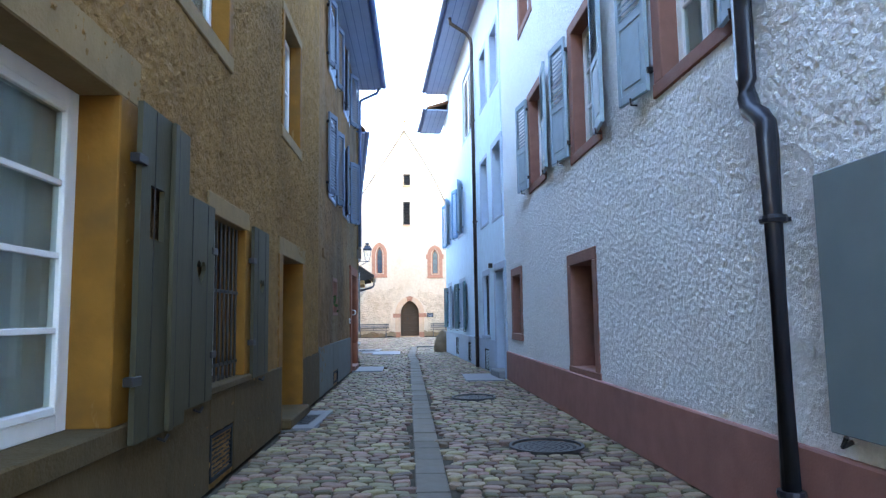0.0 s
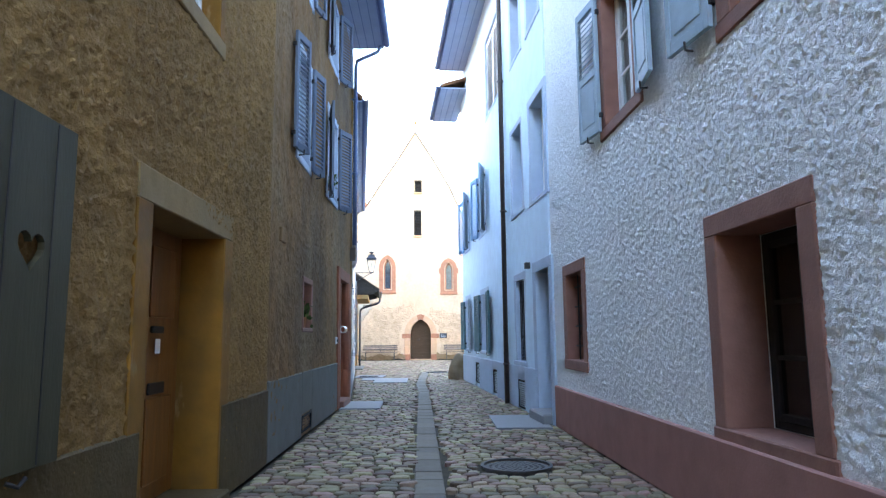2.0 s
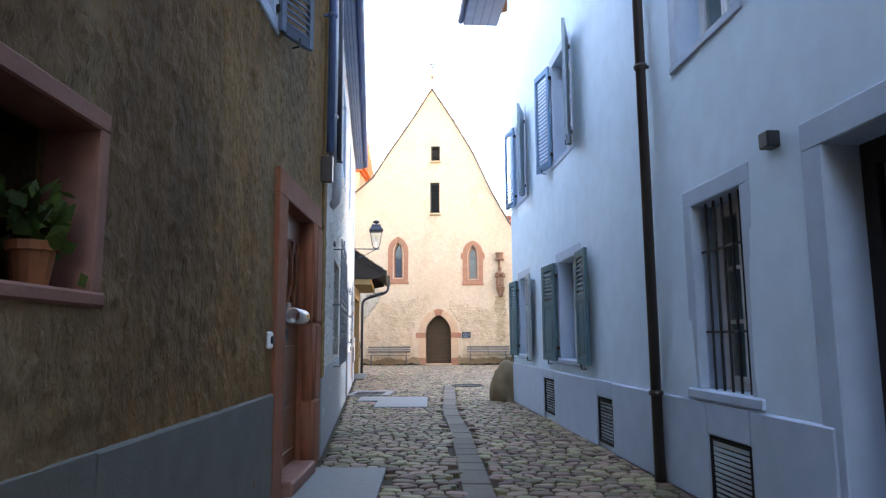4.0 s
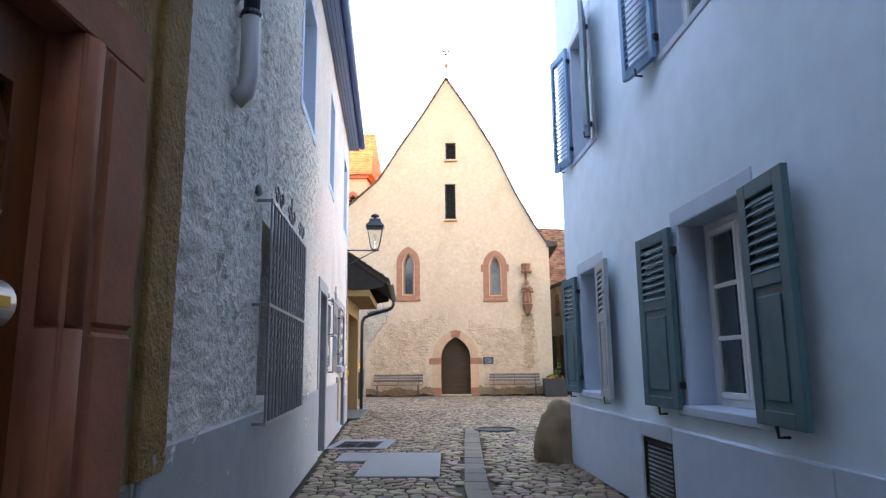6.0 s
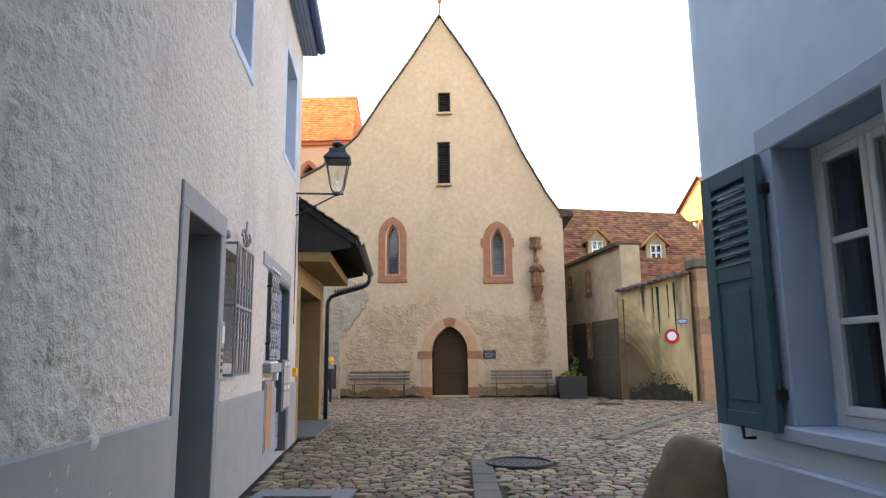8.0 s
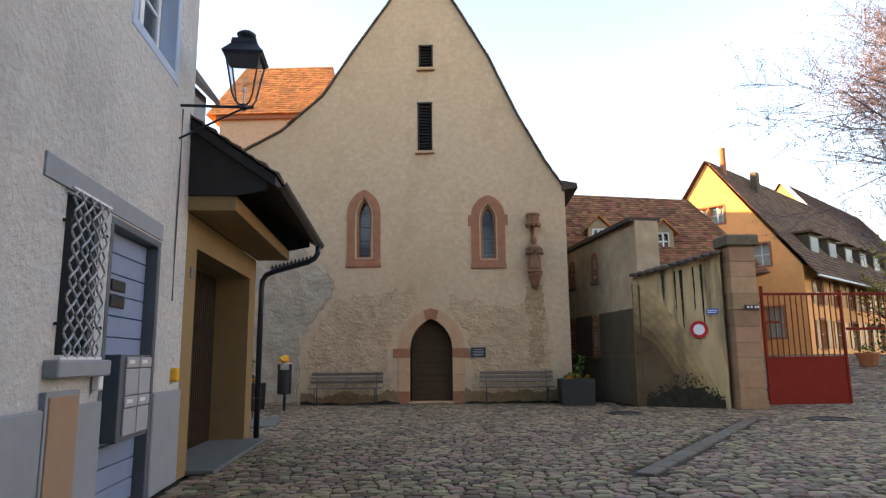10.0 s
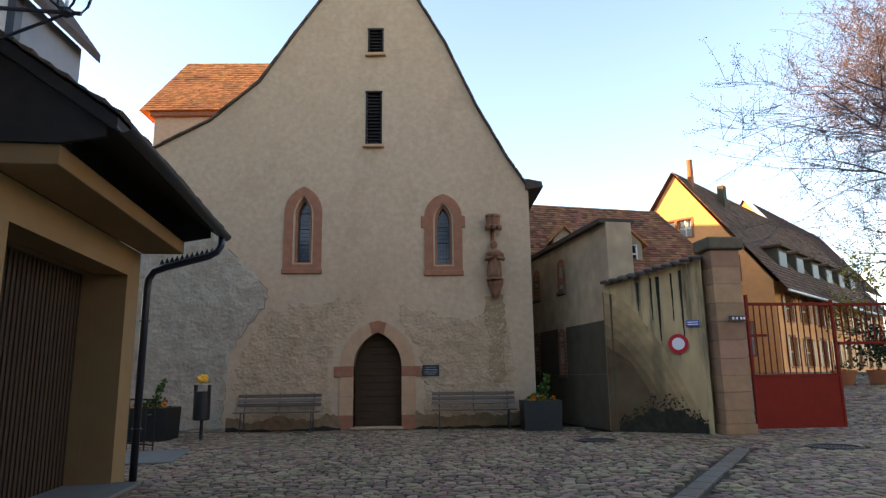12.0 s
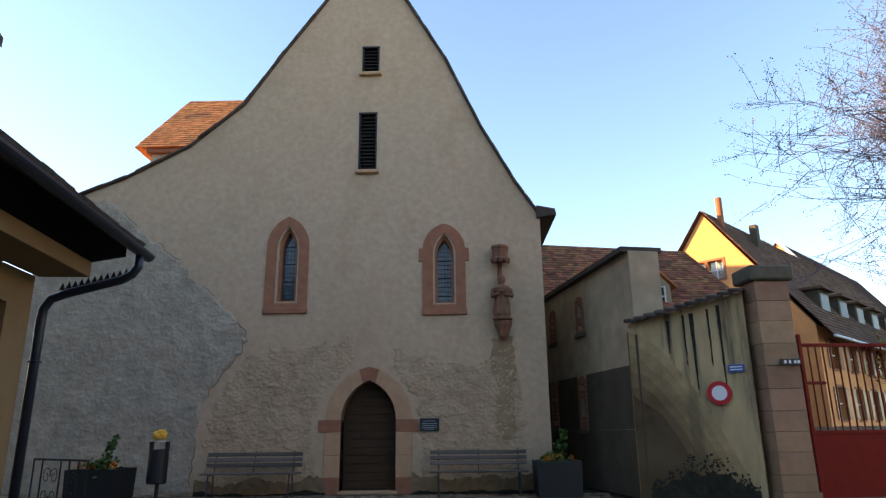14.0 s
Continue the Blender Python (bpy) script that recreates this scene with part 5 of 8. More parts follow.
fl, fr_, bl, br_ = (T0, -2.65, TZ), (T1, -2.65, TZ), (T0, 2.35, TZ), (T1, 2.35, TZ)
rl, rr = (T0 + 0.75, -0.15, TR), (T1 - 0.25, -0.15, TR)
poly(bm, fl, fr_, rr, rl), poly(bm, br_, bl, rl, rr), poly(bm, bl, fl, rl), poly(bm, fr_, br_, rr), poly(bm, fl, bl, br_, fr_)
part("roof", bm, tile_orange, tower, "sunlit orange tiled saddle roof")
for q in ((fl, fr_, rr, rl), (bl, fl, rl, rl), (fr_, br_, rr, rr)):
    me = tile_slope(q[0], q[1], q[2], q[3], 0.2, 0.17)
    me.materials.append(tile_orange)
    tagged(part("tiles", me, tile_orange, tower), kind="stuff")

# wing of the old convent
NW = Wall((3.05, 38.95), (1.95, 44.5), False)
wing = thing("wing_building", NW.at(0), "weathered plaster wing with small brick-framed windows", "building")
WL = NW.len
WING_WIN = ((-2.72, -2.44, 3.3, 3.98), (-4.55, -4.27, 3.3, 3.98), (-2.85, -2.57, 1.2, 2.2), (-4.72, -4.42, 1.22, 2.22))
part("wall", flat_with_holes([(0, 0), (0, 4.5), (-WL, 4.46), (-WL, 0)], [*[rect(*w) for w in WING_WIN]], 0, 0.4), wing_plaster, wing, "stained beige plaster wall")
part("wall", box(bm_new(), 0.002, 0.06, 0.0, 0.62, 2.9, 4.52, 0.01), wing_plaster, wing, "grey cement end wall")
# lower end wall coloured dark, so no lit strip shows beside the garden wall
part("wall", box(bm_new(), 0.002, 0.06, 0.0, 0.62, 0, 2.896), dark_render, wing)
part("wall", box(bm_new(), -WL, 0, 0.58, 0.62, 0, 4.4), room_dark, wing)
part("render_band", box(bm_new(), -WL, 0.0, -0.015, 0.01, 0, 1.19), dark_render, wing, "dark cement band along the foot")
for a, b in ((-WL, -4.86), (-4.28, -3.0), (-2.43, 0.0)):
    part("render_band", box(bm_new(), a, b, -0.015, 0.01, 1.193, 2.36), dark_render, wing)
for x0, x1, z0, z1 in WING_WIN:
    w_ = part("window", box(bm_new(), x0, x1, 0.3, 0.31, z0, z1), dark_wood, wing, "dark blocked window framed in brick")
    z = z0
    while z < z1 - 0.02:
        for xx in (x0 - 0.09 - 0.02 * random.random(), x1):
            part("brick", box(bm_new(), xx, xx + 0.1, -0.03, 0.1, z + 0.005, z + 0.085, 0.006), chapel_red, w_)
        z += 0.095
    for i in range(4):
        xx = x0 - 0.08 + (x1 - x0 + 0.16) * i / 4
        part("brick", box(bm_new(), xx, xx + 0.1, -0.03, 0.1, z1 + 0.06 - 0.05 * abs(i - 1.5), z1 + 0.17 - 0.05 * abs(i - 1.5), 0.006), chapel_red, w_)
    part("sill", box(bm_new(), x0 - 0.12, x1 + 0.12, -0.07, 0.1, z0 - 0.09, z0 - 0.005, 0.01), cap_stone, w_)
bm = prism(bm_new(), [(-WL - 0.2, 4.45), (0.05, 4.5), (0.05, 4.6), (-WL - 0.2, 4.55)], -0.15, 0.7)
part("roof", bm, verge_tile, wing, "thin dark roof edge")

# garden wall with tiled coping
GN = Wall((4.75, 38.05), (2.95, 38.98), False)
gwall = thing("garden_wall", GN.at(0), "streaked yellowish plaster wall with a tiled coping, dark with damp at its foot", "wall")
n = 24
bm = bm_new()
GL = GN.len
outl = [(0, 0), (0, 3.5)] + [(-GL * i / n, 3.5 - 0.42 * i / n + 0.012 * math.sin(i * 1.7)) for i in range(1, n + 1)] + [(-GL, 0)]
prism(bm, outl, 0, 0.35)
part("wall", bm, garden_plaster, gwall)
for i in range(11):
    f = (i + 0.5) / 11
    mtx = Matrix.Translation((-GL * f, -0.02 + 0.01 * (i % 2), 3.53 - 0.42 * f)) @ pose(0, 0, 0, 12, 6.5, random.uniform(-2, 2))
    part("tile", finish(box(bm_new(), -0.11, 0.12, -0.18, 0.3, 0, 0.06, 0.012), "tile", verge_tile), verge_tile, gwall, at=mtx)
# black damp at the foot, as a thin rough coat of moss
mr = random.Random(8)


def moss_top(f):
    return 0.1 + 0.5 * math.sin(3.1416 * min(1.0, 0.1 + f * 0.85)) ** 1.2 + 0.16 * noise.noise(Vector((f * 9, 3, 1))) + 0.07 * noise.noise(Vector((f * 34, 7, 1)))


coat = [(-0.1 - 1.75 * i / 90, max(0.02, 0.8 * moss_top(i / 90) + 0.03 * noise.noise(Vector((i * 0.9, 1, 8))))) for i in range(91)]
part("moss", prism(bm_new(), [(-0.1, 0.005)] + coat + [(-1.85, 0.005)], -0.024, 0.002), black_moss, gwall, "black damp moss along the foot")
bm = bm_new()
for i in range(260):
    f = mr.random()
    cx_, cz_ = -0.1 - 1.75 * f, moss_top(f) * mr.uniform(0.72, 1.25)
    r_ = mr.uniform(0.006, 0.024)
    bm.faces.new([bm.verts.new((cx_ + r_ * mr.uniform(0.6, 1.3) * math.cos(a), -0.0225, max(0.005, cz_ + r_ * mr.uniform(0.6, 1.3) * math.sin(a)))) for a in [q * 0.8976 for q in range(7)]])
tagged(part("moss_specks", bm, black_moss, gwall), kind="stuff")
# nested sheets, each darker than the last towards the wing and the foot
for k_, mt in enumerate(dark_steps):
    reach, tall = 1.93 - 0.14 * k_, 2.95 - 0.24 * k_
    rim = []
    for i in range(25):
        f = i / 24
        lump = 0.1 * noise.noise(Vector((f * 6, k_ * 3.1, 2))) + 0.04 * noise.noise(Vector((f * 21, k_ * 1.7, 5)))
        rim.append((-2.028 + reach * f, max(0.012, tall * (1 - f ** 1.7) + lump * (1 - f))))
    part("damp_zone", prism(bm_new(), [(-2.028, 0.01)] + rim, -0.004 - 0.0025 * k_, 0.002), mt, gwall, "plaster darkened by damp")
# dark cover added on the wall end so no bright line shows there
part("damp_zone", box(bm_new(), -GL - 0.02, -GL - 0.001, -0.021, 0.34, 0.01, 2.95), dark_steps[4], gwall, "plaster darkened by damp")
for x_, top_, ln_, w_ in ((-0.42, 3.3, 1.5, 0.03), (-0.6, 3.25, 1.0, 0.022), (-0.88, 3.2, 1.35, 0.04), (-1.02, 3.18, 0.9, 0.02), (-1.3, 3.1, 0.6, 0.03)):
    rim = [(x_ + w_ * (1 - 0.8 * i / 14) * sg_ + 0.012 * noise.noise(Vector((i * 0.7, x_ * 9, sg_))), top_ - ln_ * i / 14) for sg_, order in ((-1, range(15)), (1, range(14, -1, -1))) for i in order]
    part("run_stain", prism(bm_new(), rim, -0.021, 0.002), black_moss, gwall, "black rain stain under the coping")


# gate pillar of sandstone blocks
pil = thing("gate_pillar", Matrix.Translation((5.17, 38.1, 0)) @ pose(0, 0, 0, 0, 0, 5), "tall banded sandstone gate pillar with a mossy cap", "pillar")
z, i = 0.0, 0
for h, w in ((0.2, 0.335), (0.26, 0.305), (0.35, 0.3), (0.32, 0.3), (0.33, 0.305), (0.36, 0.305), (0.38, 0.305), (0.37, 0.305), (0.38, 0.305), (0.35, 0.305), (0.36, 0.305)):
    part("stone", box(bm_new(), -w + random.uniform(0, 0.012), w - random.uniform(0, 0.012), -w + 0.06, w - 0.06, z, z + h - 0.004, 0.007), pillar_pink, pil)
    z += h
part("cap", box(bm_new(), -0.39, 0.39, -0.33, 0.33, z, z + 0.26, 0.03), cap_stone, pil, "dark mossy capstone")

# red steel gate, standing open
gate = thing("gate", pose(5.7, 38.35, 0.06, 0, 0, 6), "red painted steel gate leaf with vertical bars", "gate", kind="thing")
GWD = 2.0
part("panel", box(bm_new(), 0.08, GWD, -0.012, 0.012, 0.0, 1.02, 0.004), gate_red, gate, "solid red sheet panel")
part("stile", box(bm_new(), 0.04, 0.1, -0.03, 0.03, 0.0, 2.72, 0.006), gate_red, gate)
part("stile", box(bm_new(), GWD - 0.04, GWD + 0.02, -0.03, 0.03, 0.0, 2.62, 0.006), gate_red, gate)
for z in (1.02, 2.5):
    part("rail", box(bm_new(), 0.1, GWD - 0.04, -0.025, 0.025, z, z + 0.06, 0.005), gate_red, gate)
part("rail", box(bm_new(), 0.1, 0.45, -0.022, 0.022, 1.85, 1.9, 0.004), gate_red, gate)
bar_me = finish(tube(bm_new(), [(0, 0, 1.08), (0, 0, 2.5)], 0.014, 8), "bar", gate_red)
for i in range(13):
    part("bar", bar_me, gate_red, gate, at=Matrix.Translation((0.22 + i * 0.136, 0, 0)))
for z in (0.3, 2.3):
    part("hinge", box(bm_new(), -0.16, 0.05, -0.02, 0.02, z, z + 0.05, 0.005), iron, gate)
gate2 = thing("gate", pose(7.78, 38.62, 0.06, 0, 0, 2), "raised red steel barrier section beside the gate", "gate")
for z in (1.68, 2.5):
    part("rail", box(bm_new(), 0.0, 3.2, -0.025, 0.025, z, z + 0.06, 0.005), gate_red, gate2)
part("post", box(bm_new(), 3.14, 3.24, -0.04, 0.04, -0.06, 2.7, 0.005), gate_red, gate2)
bar2 = finish(tube(bm_new(), [(0, 0, 1.74), (0, 0, 2.5)], 0.014, 8), "bar", gate_red)
for i in range(22):
    part("bar", bar2, gate_red, gate2, at=Matrix.Translation((0.14 + i * 0.137, 0, 0)))

# long roof behind the wing
barn = thing("convent_building", Matrix.Translation((6.5, 56, 0)), "long convent building with a brown tiled roof and dormers", "building")
part("wall", box(bm_new(), -6.0, 5.2, -2.6, 6, 0, 5.0), wing_plaster, barn, "plain plaster walls")
A, B, C, D = (-6.2, -2.9, 4.9), (6.3, -2.9, 4.9), (4.3, 1.5, 9.45), (-6.2, 1.5, 10.15)
bm = bm_new()
poly(bm, A, B, C, D), poly(bm, D, C, (6.3, 6, 4.9), (-6.2, 6, 4.9)), poly(bm, B, (6.3, 6, 4.9), C), poly(bm, A, D, (-6.2, 6, 4.9))
part("roof", bm, tile_roof, barn, "weathered brown plain-tile roof")
me = tile_slope(A, B, C, D, 0.24, 0.2, 0.03)
me.materials.append(tile_roof)
tagged(part("tiles", me, tile_roof, barn), kind="stuff")


def dormer(parent, x, y, z, w=1.0, h=1.05):
    d = part("dormer", flat_with_holes([(x - w / 2, z), (x - w / 2, z + h), (x, z + h + 0.55), (x + w / 2, z + h), (x + w / 2, z)], [rect(x - w / 2 + 0.2, x + w / 2 - 0.2, z + 0.12, z + h - 0.02)], y, y + 1.6), wing_plaster, parent, "small gabled dormer")
    part("pane", box(bm_new(), x - w / 2 + 0.22, x + w / 2 - 0.22, y + 0.1, y + 0.12, z + 0.12, z + h - 0.02), glass, d)
    b = bm_new()
    for xx in (x - w / 2 + 0.2, x - 0.025, x + w / 2 - 0.26):
        box(b, xx, xx + 0.06, y + 0.03, y + 0.1, z + 0.12, z + h - 0.02)
    for zz in (z + 0.12, z + 0.55, z + h - 0.08):
        box(b, x - w / 2 + 0.261, x + w / 2 - 0.261, y + 0.031, y + 0.09, zz, zz + 0.05)
    part("window_frame", b, white_paint, d)
    b = bm_new()
    for s in (-1, 1):
        prism(b, [(x, z + h + 0.56), (x + s * (w / 2 + 0.22), z + h - 0.16), (x + s * (w / 2 + 0.22), z + h - 0.08), (x, z + h + 0.66)], y - 0.22, y + 1.9)
    part("dormer_roof", b, tile_orange, d)
    return d


dormer(barn, -1.15, -1.55, 6.35)
dormer(barn, 1.95, -1.55, 6.1)
part("chimney", box(bm_new(), 2.35, 2.5, -1.0, -0.85, 6.2, 7.6, 0.01), dark_render, barn, "slim flue pipe")

# big yellow house, its gable turned towards the square
RD = Vector((0.70, 0.714, 0)).normalized()
GD = Vector((-RD.y, RD.x, 0))
yh = thing("yellow_house", Matrix(((RD.x, GD.x, 0, 16.46), (RD.y, GD.y, 0, 57.38), (0, 0, 1, 1.1), (0, 0, 0, 1))), "large yellow plastered house with a steep brown tiled roof", "house")
W2, EZ, RZ, LN = 9.4, 4.7, 11.25, 26.0
gab = [(0, 0), (0, EZ), (W2 / 2, RZ), (W2, EZ), (W2, 0)]
bm = flat_with_holes(gab, [rect(3.9, 4.7, 7.6, 8.6), rect(4.85, 5.65, 7.6, 8.6), rect(1.6, 2.5, 4.9, 6.1), rect(1.2, 2.1, 1.0, 2.6)], 0, 0.4)
bmesh.ops.transform(bm, matrix=Matrix(((0, 1, 0, 0), (1, 0, 0, 0), (0, 0, 1, 0), (0, 0, 0, 1))), verts=bm.verts)
part("wall", bm, yellow_wall, yh, "sunlit yellow gable wall")
fh = []
for i in range(8):
    x = 1.6 + i * 2.9
    fh += [rect(x, x + 1.0, 0.4, 1.9), rect(x, x + 1.0, 2.75, 4.1)]
part("wall", flat_with_holes([(0.4, 0), (0.4, EZ), (LN, EZ), (LN, 0)], fh, 0.0, 0.35), yellow_wall, yh, "yellow long front")
bm = box(bm_new(), 0.41, LN, W2 - 0.4, W2, 0, EZ)
box(bm, LN, LN + 0.3, 0, W2, 0, EZ)
box(bm, 0.41, LN, 0.36, W2 - 0.41, EZ - 0.2, EZ)
part("wall", bm, yellow_wall, yh)
for i, q in enumerate(fh):
    (x0, z0), (x1, z1) = q[0], q[2]
    w_ = part("window", box(bm_new(), x0, x1, 0.2, 0.22, z0, z1), glass, yh, "window with brown shutters")
    b = bm_new()
    box(b, x0 - 0.1, x0, -0.02, 0.1, z0, z1)
    box(b, x1, x1 + 0.1, -0.02, 0.1, z0, z1)
    box(b, x0 - 0.1, x1 + 0.1, -0.02, 0.1, z1, z1 + 0.12)
    box(b, x0 - 0.1, x1 + 0.1, -0.04, 0.1, z0 - 0.1, z0)
    part("window_frame", b, chapel_red, w_)
    b = bm_new()
    box(b, (x0 + x1) / 2 - 0.03, (x0 + x1) / 2 + 0.03, 0.12, 0.19, z0, z1)
    box(b, x0, x1, 0.121, 0.18, (z0 + z1) / 2 - 0.025, (z0 + z1) / 2 + 0.025)
    part("muntin", b, white_paint, w_)
    for xx in (x0 - 0.62, x1 + 0.12):
        part("shutter", box(bm_new(), xx, xx + 0.5, -0.06, -0.02, z0, z1, 0.006), door_wood, w_)
for y0, y1, z0, z1 in ((3.9, 4.7, 7.6, 8.6), (4.85, 5.65, 7.6, 8.6), (1.6, 2.5, 4.9, 6.1), (1.2, 2.1, 1.0, 2.6)):
    w_ = part("window", box(bm_new(), 0.2, 0.22, y0, y1, z0, z1), glass, yh, "gable window with a sandstone frame")
    b = bm_new()
    box(b, -0.03, 0.1, y0 - 0.12, y0, z0 - 0.1, z1 + 0.1)
    box(b, -0.03, 0.1, y1, y1 + 0.12, z0 - 0.1, z1 + 0.1)
    box(b, -0.031, 0.1, y0, y1, z1, z1 + 0.1)
    box(b, -0.05, 0.1, y0, y1, z0 - 0.1, z0)
    part("window_frame", b, chapel_red, w_)
    b = bm_new()
    box(b, 0.14, 0.19, (y0 + y1) / 2 - 0.03, (y0 + y1) / 2 + 0.03, z0, z1)
    box(b, 0.141, 0.18, y0, y1, (z0 + z1) / 2 - 0.025, (z0 + z1) / 2 + 0.025)
    part("muntin", b, white_paint, w_)
    part("curtain", box(bm_new(), 0.3, 0.31, y0, y1, z0, z1), curtain, w_)
bm = bm_new()
poly(bm, (-0.25, -0.7, EZ - 0.55), (LN + 0.3, -0.7, EZ - 0.55), (LN + 0.3, W2 / 2, RZ + 0.15), (-0.25, W2 / 2, RZ + 0.15))
poly(bm, (-0.25, W2 + 0.7, EZ - 0.55), (LN + 0.3, W2 + 0.7, EZ - 0.55), (LN + 0.3, W2 / 2, RZ + 0.15), (-0.25, W2 / 2, RZ + 0.15))
bmesh.ops.solidify(bm, geom=list(bm.faces), thickness=0.12)
part("roof", bm, shaded_tile, yh, "steep brown tiled roof")
me = tile_slope((-0.25, -0.7, EZ - 0.5), (LN + 0.3, -0.7, EZ - 0.5), (LN + 0.3, W2 / 2, RZ + 0.22), (-0.25, W2 / 2, RZ + 0.22), 0.3, 0.28, 0.04)
me.materials.append(shaded_tile)
tagged(part("tiles", me, shaded_tile, yh), kind="stuff")
part("gutter", tube(bm_new(), [(-0.25, -0.78, EZ - 0.6), (LN, -0.78, EZ - 0.6)], 0.07, 8), white_paint, yh, "pale gutter board")
for i in range(6):
    x = 3.0 + i * 3.2
    d = part("dormer", box(bm_new(), x, x + 1.6, 0.5, 2.4, EZ + 0.9, EZ + 2.2, 0.01), dark_render, yh, "wide dark dormer")
    part("pane", box(bm_new(), x + 0.15, x + 1.45, 0.47, 0.49, EZ + 1.15, EZ + 2.0), dark_frame, d)
    part("dormer_roof", prism(bm_new(), [(x - 0.2, EZ + 2.2), (x + 1.8, EZ + 2.2), (x + 1.8, EZ + 2.32), (x - 0.2, EZ + 2.32)], 0.2, 3.2), shaded_tile, d)
b = box(bm_new(), 4.3, 4.75, W2 / 2 - 1.2, W2 / 2 - 0.8, RZ - 1.6, RZ + 0.1, 0.02)
part("chimney", b, dark_render, yh, "short grey chimney")
b = tube(bm_new(), [(1.2, W2 / 2 - 0.5, RZ - 0.6), (1.2, W2 / 2 - 0.5, RZ + 1.1)], 0.17, 10)
part("flue", b, terracotta, yh)
yh2 = thing("far_house", Matrix(((RD.x, GD.x, 0, 32.6), (RD.y, GD.y, 0, 82.7), (0, 0, 1, 1.2), (0, 0, 0, 1))), "further steep-roofed house with a white gable edge", "house")
b = flat_with_holes([(-1, 0), (-1, 9), (4.3, 16.4), (9.5, 9), (9.5, 0)], [], 0, 0.4)
bmesh.ops.transform(b, matrix=Matrix(((0, 1, 0, 0), (1, 0, 0, 0), (0, 0, 1, 0), (0, 0, 0, 1))), verts=b.verts)
part("wall", b, yellow_wall, yh2, "pale yellow gable")
b = bm_new()
poly(b, (-0.2, -1.6, 8.4), (26, -1.6, 8.4), (26, 4.3, 16.6), (-0.2, 4.3, 16.6))
poly(b, (-0.2, 10.2, 8.4), (26, 10.2, 8.4), (26, 4.3, 16.6), (-0.2, 4.3, 16.6))
bmesh.ops.solidify(b, geom=list(b.faces), thickness=0.12)
part("roof", b, shaded_tile, yh2, "brown tiled roof")
part("verge", tube(bm_new(), [(-0.25, -1.6, 8.5), (-0.25, 4.3, 16.7)], 0.18, 6), white_paint, yh2, "white verge board")

# unseen block added on the sunny side: closes the square, keeps low sun out
bm = box(bm_new(), -30, -22, -8, 46, 0, 16)
solid("wall_square_west", bm, chapel_wall, "plain house wall closing the square", "wall")
bm = box(bm_new(), 22, 30, 5, 36, 0, 9)
solid("wall_square_east", bm, chapel_wall, "plain house wall closing the square", "wall")


# ---- garage ----
def gp(s, z=0.0, d=0.0):
    return GW.at(s, z, d)


wall_object("wall_garage", GW, 0, GW.len, 0, 2.735, [(0.38, 3.1, 0.0, 2.4)], 0.15, None, garage_paint, "warm yellow painted garage front", 0.35)
bm = box(bm_new(), 0, GW.len, 4.5, 4.8, 0, 2.9)
box(bm, GW.len - 0.3, GW.len, 0.352, 4.5, 0, 2.9)
box(bm, 0, GW.len, 0.352, 4.5, 0, 0.02)
solid("wall_garage_rear", bm, garage_paint, "rear and side walls of the garage", "wall", "structure", gp(0))
gd = thing("garage_door", gp(1.74, 0, 0.5), "dark brown ribbed garage door set deep in its opening", "door", kind="structure")
gd.name = "door_1"
part("leaf", box(bm_new(), -1.36, 1.36, 0, 0.05, 0.03, 2.4), garage_wood, gd)
rib = finish(box(bm_new(), -0.012, 0.012, -0.018, 0, 0.04, 2.38, 0.004), "rib", garage_wood)
for i in range(30):
    part("rib", rib, garage_wood, gd, at=Matrix.Translation((-1.3 + i * 0.09, 0, 0)))
solid("door_reveal", box(bm_new(), -0.02, 0.0, 0.351, 0.5, 0, 2.4), garage_paint, "yellow garage reveal", "trim", "structure", gp(0.4))
solid("door_reveal", box(bm_new(), 0.0, 0.02, 0.351, 0.5, 0, 2.4), garage_paint, "yellow garage reveal", "trim", "structure", gp(3.1))
solid("garage_apron", box(bm_new(), 0.35, 3.2, -0.3, 0.5, 0.0, 0.05, 0.01), grey_plinth, "grey concrete garage apron", "pavement", "structure", gp(0))
# overhanging garage roof
def turned_prism(pts, a, b):
    """An outline in depth and height pushed along the wall from a to b."""
    g = prism(bm_new(), pts, a, b)
    bmesh.ops.transform(g, matrix=Matrix(((0, 1, 0, 0), (1, 0, 0, 0), (0, 0, 1, 0), (0, 0, 0, 1))), verts=g.verts)
    return g


def turned_roof(pts, a, b):
    """An outline in x and height pushed along y from a to b."""
    return prism(bm_new(), pts, a, b)


gr = thing("roof_garage", gp(0), "dark tiled garage roof with broad eaves", "roof", kind="structure")
part("soffit", box(bm_new(), -0.03, GW.len + 0.05, -0.5, 0.0, 2.74, 2.9, 0.006), garage_paint, gr, "yellow boxed soffit")
GABLE = [(0.0, 2.9), (-0.5, 2.9), (-0.82, 2.96), (-0.82, 3.08), (0, 3.66), (3.0, 5.6), (3.0, 2.9)]
for xa in (-0.06, GW.len + 0.02):
    part("gable_boards", turned_prism(GABLE, xa, xa + 0.04), dark_wood, gr, "dark boarded gable")
part("slope", turned_prism([(-0.91, 2.99), (3.1, 5.73), (3.1, 5.85), (-0.91, 3.1)], -0.1, GW.len + 0.2), dark_wood, gr)
me = tile_slope((-0.12, -0.93, 3.11), (GW.len + 0.22, -0.93, 3.11), (GW.len + 0.22, 3.1, 5.87), (-0.12, 3.1, 5.87), 0.18, 0.16, 0.025)
me.materials.append(verge_tile)
tagged(part("tiles", me, verge_tile, gr, "dark weathered roof tiles"), kind="stuff")
